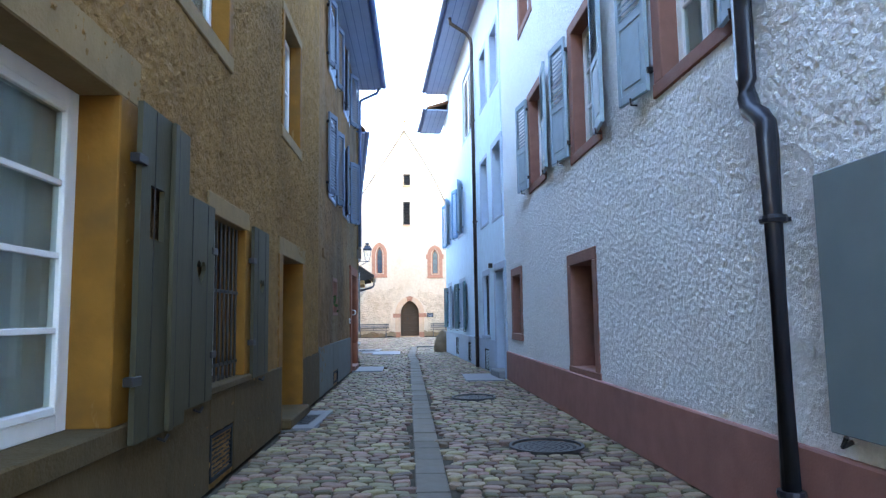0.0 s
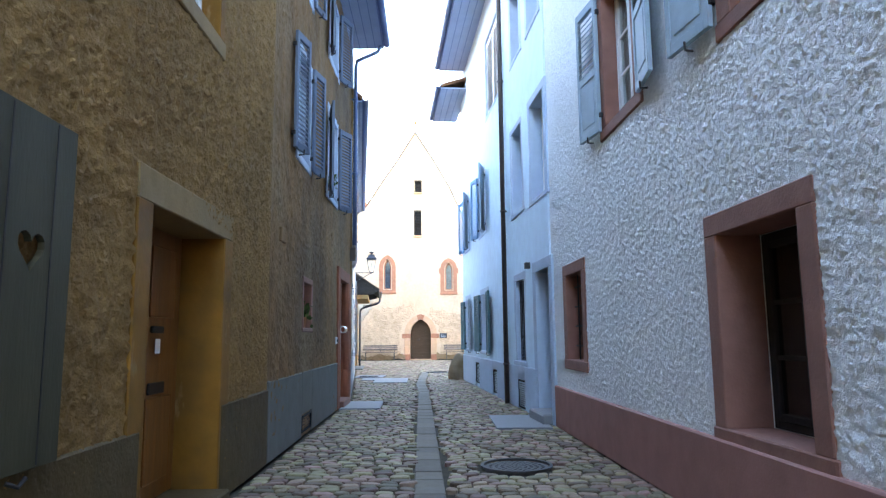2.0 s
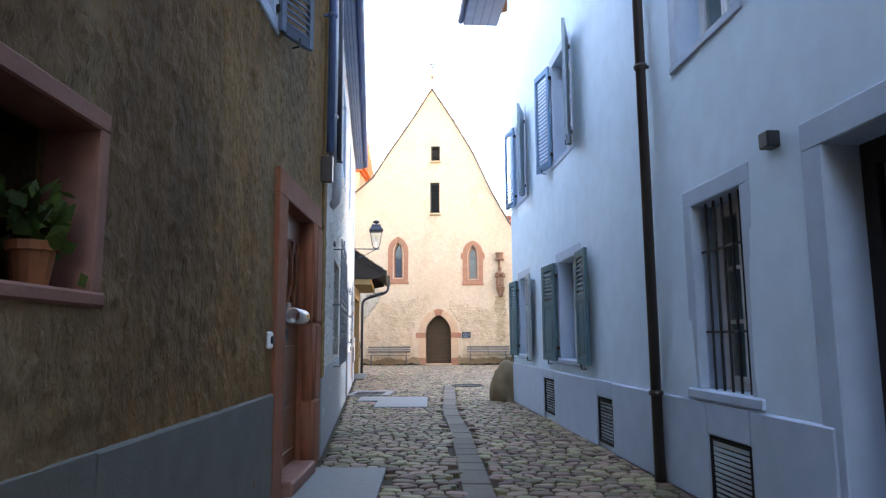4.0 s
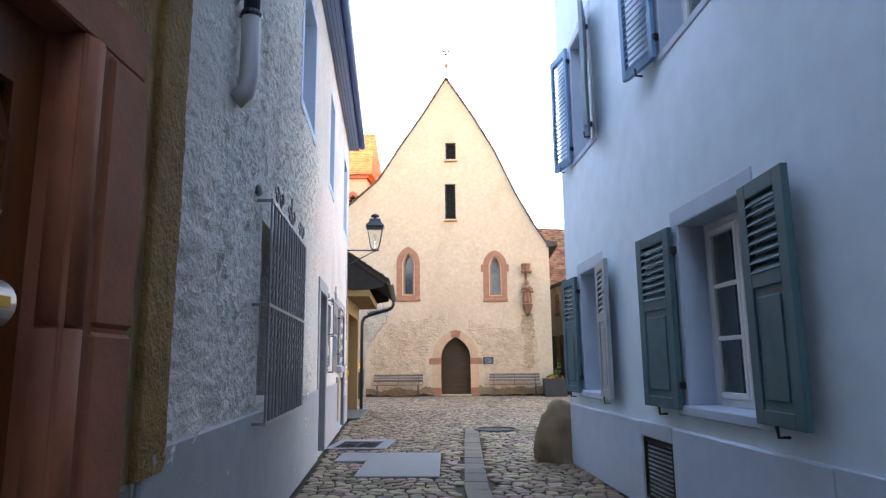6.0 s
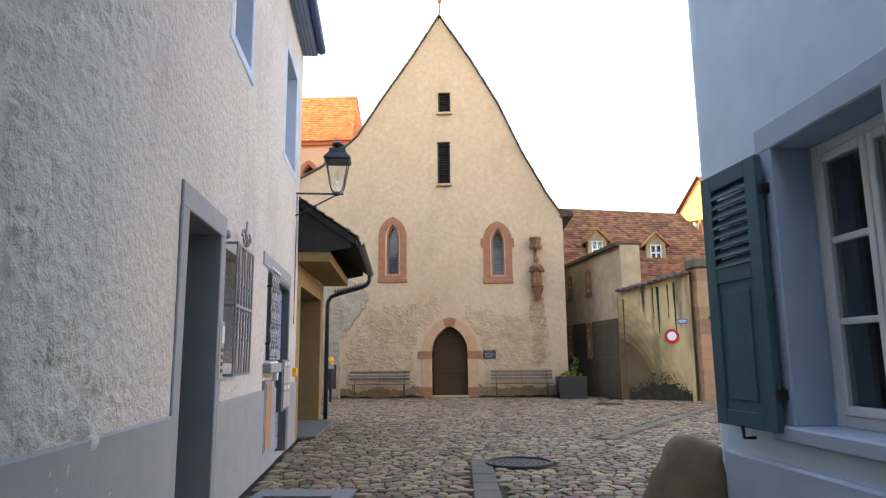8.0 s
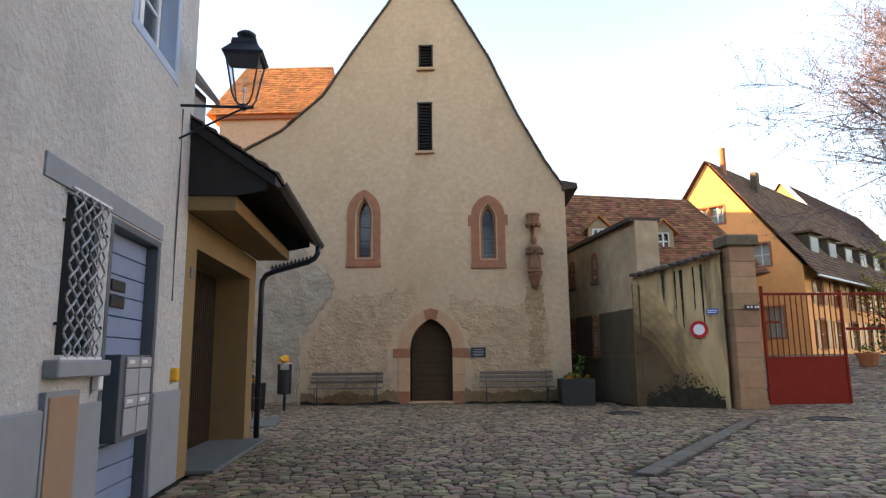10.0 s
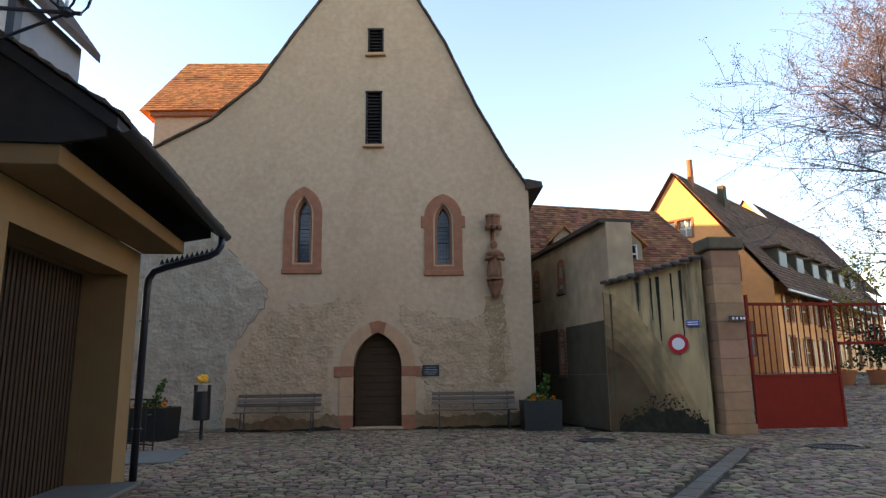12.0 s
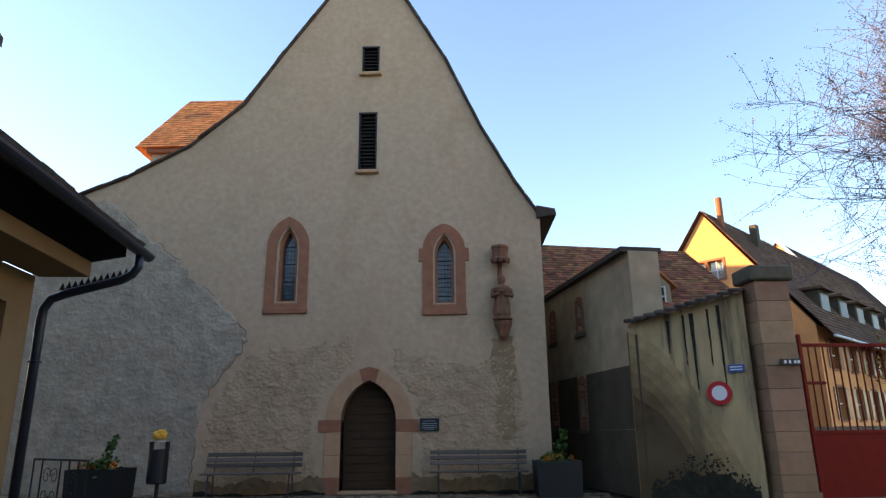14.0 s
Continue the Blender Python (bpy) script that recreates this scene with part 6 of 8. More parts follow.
b = bm_new()
prof = [(0.065 * math.cos(radians(a)), 0.065 * math.sin(radians(a))) for a in range(180, 361, 20)]
rings = []
for x in (-0.12, GW.len + 0.28):
    rings.append([b.verts.new((x, -0.97 + c, 3.03 + s)) for c, s in prof] + [b.verts.new((x, -0.97 + c * 0.85, 3.03 + s * 0.85)) for c, s in prof[::-1]])
k = len(rings[0])
for i in range(k):
    b.faces.new((rings[0][i], rings[0][(i + 1) % k], rings[1][(i + 1) % k], rings[1][i]))
for r in rings:
    b.faces.new(r)
part("gutter", b, pipe_navy, gr, "dark gutter")
gdm = thing("dormer_garage", Matrix.Translation((-5.22, 31.2, 3.95)), "grey dormer with dark blue verge boards above the garage roof", "dormer", kind="structure")
part("cheek", flat_with_holes([(-1.6, 0.0), (0.0, 0.0), (0.0, 1.36), (-0.36, 1.86), (-0.9, 2.6), (-1.6, 2.6)], [rect(-0.42, -0.12, 0.5, 1.32)], 0.0, 0.12), dark_frame, gdm)
part("front", box(bm_new(), -0.1, 0.0, 0.123, 1.3, 0.0, 1.36), grey_paint, gdm)
part("pane", box(bm_new(), -0.42, -0.12, 0.07, 0.08, 0.5, 1.32), lead_glass, gdm, "dark window")
part("window_frame", box(bm_new(), -0.285, -0.255, 0.04, 0.068, 0.5, 1.32, 0.004), dark_frame, gdm)
part("roof", turned_roof([(0.14, 1.26), (0.14, 1.38), (-0.95, 2.88), (-0.95, 2.74)], -0.14, 1.5), verge_tile, gdm, "dark blue verge and roof edge")
dp = thing("downpipe", gp(GW.len - 0.05), "dark garage downpipe with a spiked bend", "pipe")
part("pipe", tube(bm_new(), [(0.12, -0.95, 2.99), (0.12, -0.95, 2.86), (0.12, -0.9, 2.78), (0.12, -0.8, 2.72), (0.12, -0.3, 2.58), (0.12, -0.15, 2.52), (0.12, -0.09, 2.42), (0.12, -0.08, 2.3), (0.12, -0.08, 0.0)], 0.045, 10), pipe_navy, dp, smooth=True)
sp = finish(prism(bm_new(), [(-0.032, 0), (0.032, 0), (0, 0.075)], -0.004, 0.004), "spike", pipe_navy)
for i in range(11):
    f = i / 10
    part("spike", sp, pipe_navy, dp, at=Matrix.Translation((0.12, -0.84 + 0.6 * f, 2.765 - 0.155 * f)) @ pose(0, 0, 0, 0, 0, 90))
for z in (0.6, 1.9):
    part("bracket", tube(bm_new(), [(0.12 + 0.055 * math.cos(a), -0.08 + 0.055 * math.sin(a), z) for a in [j * 0.6283 for j in range(10)]], 0.01, 5, True), pipe_navy, dp)

# ---- paving ----
def stone_mesh(cx, cy, w, d, z, h, rng, verts, faces):
    """One rounded cobble appended to the lists."""
    s = len(verts)
    rot = rng.uniform(-0.12, 0.12)
    ca, sa = math.cos(rot), math.sin(rot)
    tilt = rng.uniform(-0.006, 0.006)
    for k, (f, zz) in enumerate(((1.0, -0.03), (0.95, h * 0.5), (0.74, h))):
        for (px, py) in ((-1, -0.6), (-0.6, -1), (0.6, -1), (1, -0.6), (1, 0.6), (0.6, 1), (-0.6, 1), (-1, 0.6)):
            x, y = px * w / 2 * f, py * d / 2 * f
            verts.append((cx + x * ca - y * sa, cy + x * sa + y * ca, z + zz + tilt * px))
    for k in range(2):
        for i in range(8):
            j = (i + 1) % 8
            faces.append((s + k * 8 + i, s + k * 8 + j, s + k * 8 + 8 + j, s + k * 8 + 8 + i))
    faces.append(tuple(s + 16 + i for i in range(8)))


GUT = [(-0.02, -6), (-0.06, 0), (-0.09, 4.75), (-0.74, 16.6), (-0.88, 19.2), (-1.08, 21.65), (-1.2, 25.4), (-1.25, 27.6)]
SLABS = [(-2.2, -1.5, 15.5, 16.8), (0.39, 1.14, 12.9, 14.35), (-2.5, -1.55, 22.2, 24.15), (-2.95, -2.51, 23.36, 24.15), (-3.35, -2.45, 24.6, 25.8), (-2.2, -1.52, 7.65, 9.05)]
HOLES = [(0.964, 6.46, 0.36), (0.44, 10.33, 0.34), (-0.8, 27.47, 0.4), (2.17, 37.1, 0.35), (5.56, 35.5, 0.4)]
PLAZA_STRIP = ((0.66, 29.8), (4.1, 35.5))


def strip_dist(x, y):
    (x0, y0), (x1, y1) = PLAZA_STRIP
    f = max(0, min(1, ((x - x0) * (x1 - x0) + (y - y0) * (y1 - y0)) / ((x1 - x0) ** 2 + (y1 - y0) ** 2)))
    return math.hypot(x - x0 - f * (x1 - x0), y - y0 - f * (y1 - y0))


def blocked(x, y):
    if abs(x - lerp_x(y, GUT)) < 0.165 and y < 27.6:
        return True
    if any(a - 0.03 < x < b + 0.03 and c - 0.03 < y < d + 0.03 for a, b, c, d in SLABS):
        return True
    if any(math.hypot(x - a, y - b) < r + 0.05 for a, b, r in HOLES):
        return True
    return strip_dist(x, y) < 0.2


rng = random.Random(4)
near_v, far_v, far_f = [], [], []
singles = []
y = -6.0
while y < 60:
    d = rng.uniform(0.09, 0.14) if y < 33 else rng.uniform(0.11, 0.16) if y < 42 else rng.uniform(0.2, 0.28)
    if y < 23.6:
        x0, x1 = lerp_x(y, LEFT_EDGE) + 0.03, lerp_x(y, RIGHT_EDGE) - 0.03
    elif y < 29.4:
        x0, x1 = lerp_x(y, LEFT_EDGE) + 0.03, 9.5
    elif y < 33:
        x0, x1 = lerp_x(y, LEFT_EDGE) + 0.03, 9.5
    elif y < 40.4:
        x0, x1 = -7.5, 9.5
    else:
        x0, x1 = 5.7, 19.0
    x = x0 + rng.uniform(0, 0.06)
    while x < x1 - 0.04:
        w = rng.uniform(0.1, 0.2) * (1 if y < 42 else 1.7)
        cx, cy = x + w / 2, y + d / 2 + 0.02 * math.sin(x * 2.1 + y)
        skip = blocked(cx, cy) or (y > 37.6 and 2.6 < cx < 5.6 and cy > 38.9) or (-6.8 < cx < -4.95 and 34.6 < cy < 36.6)
        if not skip:
            z = rise(cx, cy) + 0.006 * math.sin(cx * 1.3) * math.cos(cy * 0.9) - 0.012
            h = rng.uniform(0.006, 0.018)
            if 3.6 < cy < 6.2 and len(singles) < 300:
                singles.append((cx, cy, w, d, z, h))
            else:
                stone_mesh(cx, cy, w - 0.009, d - 0.008, z, h, rng, far_v, far_f)
        x += w
    y += d
me = bpy.data.meshes.new("cobbles")
me.from_pydata(far_v, [], far_f)
me.materials.append(cobble)
tagged(part("cobbles", me, cobble, ground, "grey and brown worn cobblestones"), kind="stuff")
shapes = []
for i in range(10):
    v, f = [], []
    stone_mesh(0, 0, 1.0 * rng.uniform(0.9, 0.94), rng.uniform(0.88, 0.92), 0, 0.018, rng, v, f)
    sm = bpy.data.meshes.new("cobblestone")
    sm.from_pydata(v, [], f)
    sm.materials.append(cobble_one)
    shapes.append(sm)
for i, (cx, cy, w, d, z, h) in enumerate(singles):
    part("cobblestone", shapes[i % 10], cobble_one, ground, at=Matrix.Translation((cx, cy, z)) @ Matrix.Diagonal((w, d, h / 0.018, 1)))
# central gutter of flat slabs
yy = -6.0
while yy < 27.5:
    ln = rng.uniform(0.32, 0.6)
    xm = lerp_x(yy + ln / 2, GUT)
    sl = (lerp_x(yy + ln, GUT) - lerp_x(yy, GUT)) / ln
    b = box(bm_new(), -0.125, 0.125, -ln / 2 + 0.006, ln / 2 - 0.006, -0.05, 0.0, 0.008)
    for v in b.verts:
        v.co.x += v.co.y * sl
        v.co.z -= 0.008 * (1 - abs(v.co.x) / 0.125) if v.co.z > -0.02 else 0
    part("gutter_slab", b, gutter_stone, ground, at=Matrix.Translation((xm, yy + ln / 2, -0.004 + rng.uniform(-0.003, 0.003))))
    yy += ln
(x0, y0), (x1, y1) = PLAZA_STRIP
L = math.hypot(x1 - x0, y1 - y0)
k = 14
for i in range(k):
    f = (i + 0.5) / k
    b = box(bm_new(), -L / k / 2 + 0.006, L / k / 2 - 0.006, -0.1, 0.1, -0.05, 0.004, 0.01)
    part("gutter_slab", b, gutter_stone, ground, at=Matrix.Translation((x0 + (x1 - x0) * f, y0 + (y1 - y0) * f, 0.0)) @ Matrix.Rotation(math.atan2(y1 - y0, x1 - x0), 4, "Z"))
# light slabs over cellar openings
for i, (a, b_, c, d) in enumerate(SLABS[:4]):
    m = Matrix.Translation(((a + b_) / 2, (c + d) / 2, 0))
    bm = box(bm_new(), -(b_ - a) / 2, (b_ - a) / 2, -(d - c) / 2, (d - c) / 2, -0.04, 0.012, 0.006)
    for v in bm.verts:
        v.co.x += v.co.y * (-0.06 if a < 0 else -0.03)
    tagged(solid("cover_slab", bm, slab_stone, "smooth pale grey stone slab set in the cobbles", "slab", "thing", m))
for (a, b_, c, d, ax0, ax1, ay0, ay1) in ((-2.2, -1.52, 7.65, 9.05, 0.13, 0.1, 0.25, 0.35), (-3.35, -2.45, 24.6, 25.8, 0.1, 0.16, 0.1, 0.3)):
    t = thing("floor_drain", Matrix.Translation(((a + b_) / 2, (c + d) / 2, 0)), "dark iron grating framed in pale stone", "drain")
    k, l2 = (b_ - a) / 2, (d - c) / 2
    fr = bm_new()
    box(fr, -k, -k + ax0, -l2, l2, -0.04, 0.012, 0.005)
    box(fr, k - ax1, k, -l2, l2, -0.04, 0.012, 0.005)
    box(fr, -k + ax0, k - ax1, -l2, -l2 + ay0, -0.04, 0.012, 0.005)
    box(fr, -k + ax0, k - ax1, l2 - ay1, l2, -0.04, 0.012, 0.005)
    part("stone_frame", fr, slab_stone, t)
    gr_ = bm_new()
    xa, xb, ya, yb = -k + ax0, k - ax1, -l2 + ay0, l2 - ay1
    n_ = int((yb - ya) / 0.03)
    for i in range(n_):
        box(gr_, xa, xb, ya + i * 0.03, ya + i * 0.03 + 0.014, -0.02, 0.005)
    for xx in (xa, (xa + xb) / 2 - 0.01, xb - 0.02):
        box(gr_, xx, xx + 0.02, ya, yb, -0.02, 0.006)
    part("grating", gr_, iron, t)
    part("pit", box(bm_new(), xa, xb, ya, yb, -0.034, -0.03), iron, t)
for i, (x, y, r) in enumerate(HOLES):
    t = thing("manhole_cover", Matrix.Translation((x, y, -0.022)), "round dark iron manhole cover flush with the cobbles", "manhole", "manhole covers")
    part("frame", prism(bm_new(), [(r * math.cos(a), r * math.sin(a)) for a in [j * 0.19635 for j in range(32)]], 0, 0.02, [((r - 0.03) * math.cos(a), (r - 0.03) * math.sin(a)) for a in [j * 0.19635 for j in range(32)]]), cast_iron, t, at=pose(0, 0, 0.018, 90, 0, 0))
    part("lid", lathe(bm_new(), [(r - 0.035, -0.02), (r - 0.035, 0.014), (r - 0.06, 0.017)], 32), cast_iron, t)
    kn = bm_new()
    for j in range(5):
        for q in range(6 + 6 * j):
            a = 6.2832 * q / (6 + 6 * j)
            rr = (r - 0.06) * (j + 0.6) / 5.2
            box(kn, rr * math.cos(a) - 0.014, rr * math.cos(a) + 0.014, rr * math.sin(a) - 0.014, rr * math.sin(a) + 0.014, 0.017, 0.021)
    tagged(part("studs", kn, cast_iron, t), kind="stuff")


# ---- things along the lane ----
def heart(cx, cz, w, n=22):
    pts = []
    for i in range(n):
        t = 6.2832 * i / n
        pts.append((cx + w / 32 * 16 * math.sin(t) ** 3, cz + w / 32 * (13 * math.cos(t) - 5 * math.cos(2 * t) - 2 * math.cos(3 * t) - math.cos(4 * t))))
    return pts


def board_shutter(wall, s0, s1, z0, z1, hole, label, strip=False, d=-0.06, hinge_side=-1):
    t = thing("board_shutter", wall.mid(s0, s1, z0, d), label, "shutter", "olive board shutters")
    k, h = (s1 - s0) / 2, z1 - z0
    part("leaf", flat_with_holes(rect(-k, k, 0, h), [hole(k, h)], 0, 0.03), olive_shutter, t)
    for i in range(1, 4):
        x = -k + 2 * k * i / 4
        if abs(x) > 0.12:
            part("batten_line", box(bm_new(), x - 0.004, x + 0.004, -0.003, 0.0, 0.01, h - 0.01), dark_wood, t)
    if strip:
        part("cover_strip", box(bm_new(), k - 0.33, k - 0.26, -0.03, 0.0, 0.0, h + 0.0, 0.006), olive_shutter, t)
    for z in (0.3, h - 0.35):
        part("hinge", box(bm_new(), hinge_side * k - 0.06, hinge_side * k + 0.06, -0.012, 0.04, z, z + 0.05, 0.004), iron, t, "black iron strap hinge")
    part("stay", tube(bm_new(), [(0, 0.02, -0.03), (0.03, -0.01, -0.05), (0.06, -0.02, -0.02)], 0.01, 6), iron, t, "iron shutter stay")
    return t


board_shutter(LW, 3.46, 4.2, 0.62, 2.45, lambda k, h: rect(-k + 0.13, -k + 0.33, 1.09, 1.39), "tall olive-grey board shutter with a square hole, folded open", True, -0.09)
board_shutter(LW, 4.23, 4.87, 0.68, 2.09, lambda k, h: heart(0.03, 0.92, 0.19), "olive-grey board shutter with a heart cut-out, folded open", False, -0.055, 1)
board_shutter(LW, 6.08, 6.68, 0.72, 2.12, lambda k, h: heart(0.02, 0.85, 0.18), "olive-grey board shutter with a heart cut-out, folded open", False, -0.055)

bars = thing("window_bars", LW.mid(5.0, 5.94, 0.76, 0.06), "black iron bars before the window", "bars")
bar_m = finish(tube(bm_new(), [(0, 0, 0.0), (0, 0, 1.3)], 0.011, 8), "bar", iron)
for i in range(8):
    part("bar", bar_m, iron, bars, at=Matrix.Translation((-0.41 + i * 0.117, 0, 0)))
for z in (0.12, 0.72):
    part("rail", box(bm_new(), -0.47, 0.47, -0.006, 0.006, z, z + 0.025), iron, bars)


def vent(wall, s0, s1, z0, z1, label, mesh=False, d=0.0):
    t = thing("cellar_vent", wall.mid(s0, s1, z0, d), label, "vent", "cellar vents")
    k, h = (s1 - s0) / 2, z1 - z0
    f = bm_new()
    box(f, -k, -k + 0.03, -0.02, 0.03, 0, h, 0.003)
    box(f, k - 0.03, k, -0.02, 0.03, 0, h, 0.003)
    box(f, -k + 0.03, k - 0.03, -0.02, 0.03, 0, 0.03, 0.003)
    box(f, -k + 0.03, k - 0.03, -0.02, 0.03, h - 0.03, h, 0.003)
    part("frame", f, vent_black, t)
    part("backing", box(bm_new(), -k + 0.03, k - 0.03, 0.02, 0.028, 0.03, h - 0.03), vent_black, t)
    sl = finish(box(bm_new(), -k + 0.03, k - 0.03, -0.008, 0.015, 0, 0.008), "slat", vent_black)
    z = 0.05
    while z < h - 0.04:
        part("slat", sl, vent_black, t, at=Matrix.Translation((0, 0, z)) @ pose(0, 0, 0, 25, 0, 0))
        z += 0.035
    return t


vent(LW, 4.99, 5.58, 0.05, 0.4, "rusty dark cellar vent low in the ochre wall")
vent(LW, 12.22, 12.88, 0.05, 0.26, "dark cellar vent in the grey plinth")
vent(BW, 1.73, 2.29, 0.02, 0.49, "black louvred cellar vent in the blue plinth")
vent(BW, 4.39, 4.89, 0.06, 0.54, "black louvred cellar vent in the blue plinth")
vent(BW, 6.87, 7.5, 0.1, 0.59, "black louvred cellar vent in the blue plinth")

DOOR_NO = [1]


def door_thing(wall, s0, s1, z0, z1, depth, label):
    DOOR_NO[0] += 1
    return thing("door_%d" % DOOR_NO[0], wall.mid(s0, s1, z0, depth), label, "door", "", "structure"), (s1 - s0) / 2 - 0.005, z1 - z0 - 0.005


# ochre house: double-leaf door
t, k, h = door_thing(LW, 7.6, 8.95, 0.12, 2.0, 0.32, "brown double-leaf wooden door, glazed slit in one leaf")
part("leaf", flat_with_holes(rect(-k, -0.02, 0, h), [rect(-k + 0.15, -k + 0.42, 0.75, h - 0.2)], 0, 0.05), door_wood, t)
part("pane", box(bm_new(), -k + 0.15, -k + 0.42, 0.02, 0.026, 0.75, h - 0.2), glass, t)
part("leaf", box(bm_new(), -0.012, k, 0.0, 0.05, 0, h, 0.006), door_wood, t)
part("cover_strip", box(bm_new(), -0.035, 0.02, -0.02, 0.0, 0, h, 0.006), door_wood, t)
for (a, b, c, d) in ((0.12, k - 0.12, 0.12, 0.7), (0.12, k - 0.12, 1.25, h - 0.12), (-k + 0.13, -0.12, 0.1, 0.6)):
    part("panel", box(bm_new(), a, b, -0.012, 0.0, c, d, 0.011), door_wood, t)
part("handle", tube(bm_new(), [(-0.09, 0, 0.93), (-0.09, -0.05, 0.93), (-0.2, -0.05, 0.92)], 0.01, 8), iron, t)
part("letter_slot", box(bm_new(), 0.14, 0.4, -0.02, 0.0, 0.72, 0.8, 0.006), iron, t)
part("name_plate", box(bm_new(), 0.22, 0.3, -0.016, -0.012, 1.0, 1.1), sign_white, t)
part("knocker", box(bm_new(), 0.15, 0.33, -0.03, 0.0, 1.14, 1.19, 0.008), iron, t)
solid("door_step", box(bm_new(), -0.66, 0.66, -0.12, 0.4, 0, 0.115, 0.015), ochre_plinth, "worn stone door step", "step", "structure", LW.mid(7.6, 8.95, 0))
# brown house: small niche window with plants
niche = thing("window_recess", LW.mid(12.25, 12.82, 1.35, 0.2), "small dark window recess", "window", "", "structure")
part("pane", box(bm_new(), -0.28, 0.28, 0.02, 0.03, 0, 0.59), glass, niche)
part("window_frame", box(bm_new(), -0.02, 0.02, 0.0, 0.02, 0, 0.59), dark_wood, niche)
pot = thing("flower_pot", LW.mid(12.5, 12.75, 1.35, 0.09), "terracotta flower pot with a small green plant", "flower pot")
part("pot", lathe(bm_new(), [(0.05, 0.0), (0.068, 0.12), (0.078, 0.12), (0.078, 0.15), (0.06, 0.15)], 14), terracotta, pot)


def leaf_mesh(spots, size, seed):
    """Many small pointed leaves round the given spots: one mesh."""
    r = random.Random(seed)
    v, f = [], []
    for (x, y, z, n, rad) in spots:
        for _ in range(n):
            c = Vector((x + r.gauss(0, rad), y + r.gauss(0, rad), z + r.gauss(0, rad)))
            a = Vector((r.uniform(-1, 1), r.uniform(-1, 1), r.uniform(-0.3, 1))).normalized() * size * r.uniform(0.6, 1.3)
            b = a.cross(Vector((r.uniform(-1, 1), r.uniform(-1, 1), r.uniform(-1, 1)))).normalized() * size * 0.35
            s = len(v)
            v += [tuple(c), tuple(c + a * 0.5 + b), tuple(c + a), tuple(c + a * 0.5 - b)]
            f.append((s, s + 1, s + 2, s + 3))
    me = bpy.data.meshes.new("leaves")
    me.from_pydata(v, [], f)
    return me


def leaves_part(name, parent, spots, size, mat, seed, label=""):
    me = leaf_mesh(spots, size, seed)
    me.materials.append(mat)
    return tagged(part(name, me, mat, parent, label), kind="stuff")


leaves_part("leaves", pot, [(0, 0, 0.2, 40, 0.05), (0.02, 0, 0.27, 20, 0.05)], 0.09, leaf, 3)
pot2 = thing("flower_pot", LW.mid(12.3, 12.42, 1.35, 0.08), "small pale pink pot", "flower pot")
part("pot", lathe(bm_new(), [(0.03, 0.0), (0.045, 0.05), (0.035, 0.09), (0.02, 0.1)], 12), pink_stone, pot2, smooth=True)
pot3 = thing("flower_pot", LW.mid(14.4, 14.6, 3.6, 0.02), "pot with green leaves on the upper sill", "flower pot")
part("pot", lathe(bm_new(), [(0.05, 0.0), (0.07, 0.13), (0.06, 0.13)], 12), terracotta, pot3)
leaves_part("leaves", pot3, [(0, 0, 0.17, 60, 0.06)], 0.08, leaf, 5)

# brown house: mahogany door with a lattice of octagon lights
t, k, h = door_thing(LW, 15.6, 16.66, 0.12, 2.28, 0.1, "reddish mahogany door with an octagonal latticed light")
lat = bm_new()
zt0, zt1 = 1.36, 1.93
part("leaf", flat_with_holes(rect(-k, k, 0, h), [rect(-k + 0.13, k - 0.13, zt0, zt1)], 0, 0.05), red_wood, t)
part("pane", box(bm_new(), -k + 0.13, k - 0.13, 0.025, 0.03, zt0, zt1), glass, t)
nx = 4
for i in range(nx + 1):
    x = -k + 0.13 + (2 * k - 0.26) * i / nx
    if 0 < i < nx:
        b = box(bm_new(), x - 0.014, x + 0.014, -0.01, 0.02, zt0 + 0.18, zt1 - 0.18)
        part("lattice_bar", b, red_wood, t)
    if i < nx:
        x2 = -k + 0.13 + (2 * k - 0.26) * (i + 1) / nx
        xm = (x + x2) / 2
        for (za, zb) in ((zt0 + 0.18, zt0), (zt1 - 0.18, zt1)):
            part("lattice_bar", tube(bm_new(), [(x, 0.005, za), (xm, 0.005, zb)], 0.015, 4), red_wood, t)
            part("lattice_bar", tube(bm_new(), [(x2, 0.005, za), (xm, 0.005, zb)], 0.015, 4), red_wood, t)
part("curtain", box(bm_new(), -k + 0.16, k - 0.16, 0.034, 0.038, zt0, zt1), beige, t, "pale curtain behind the lattice")
part("rail", box(bm_new(), -k + 0.12, k - 0.12, -0.02, 0, zt0 - 0.12, zt0 - 0.07, 0.008), red_wood, t)
for a, b in ((0.12, 0.5), (0.56, 1.02)):
    part("panel", box(bm_new(), -k + 0.16, k - 0.16, -0.014, 0, a, b, 0.013), red_wood, t)
part("letter_plate", box(bm_new(), -0.12, 0.1, -0.012, 0, 1.06, 1.15, 0.004), iron, t)
tubey = thing("newspaper_tube", LW.mid(16.0, 16.42, 1.38, 0.03), "shiny aluminium newspaper tube fixed to the door", "newspaper tube")
tb = bm_new()
ring_o = [(0.066 * math.cos(a), 0.066 * math.sin(a)) for a in [i * 0.3142 for i in range(20)]]
ring_i = [(0.06 * math.cos(a), 0.06 * math.sin(a)) for a in [i * 0.3142 for i in range(20)]]
g = prism(tb, ring_o, -0.2, 0.2, ring_i)
part("tube", g, alu, tubey, at=pose(0, -0.02, 0, 0, 0, 90), smooth=True)
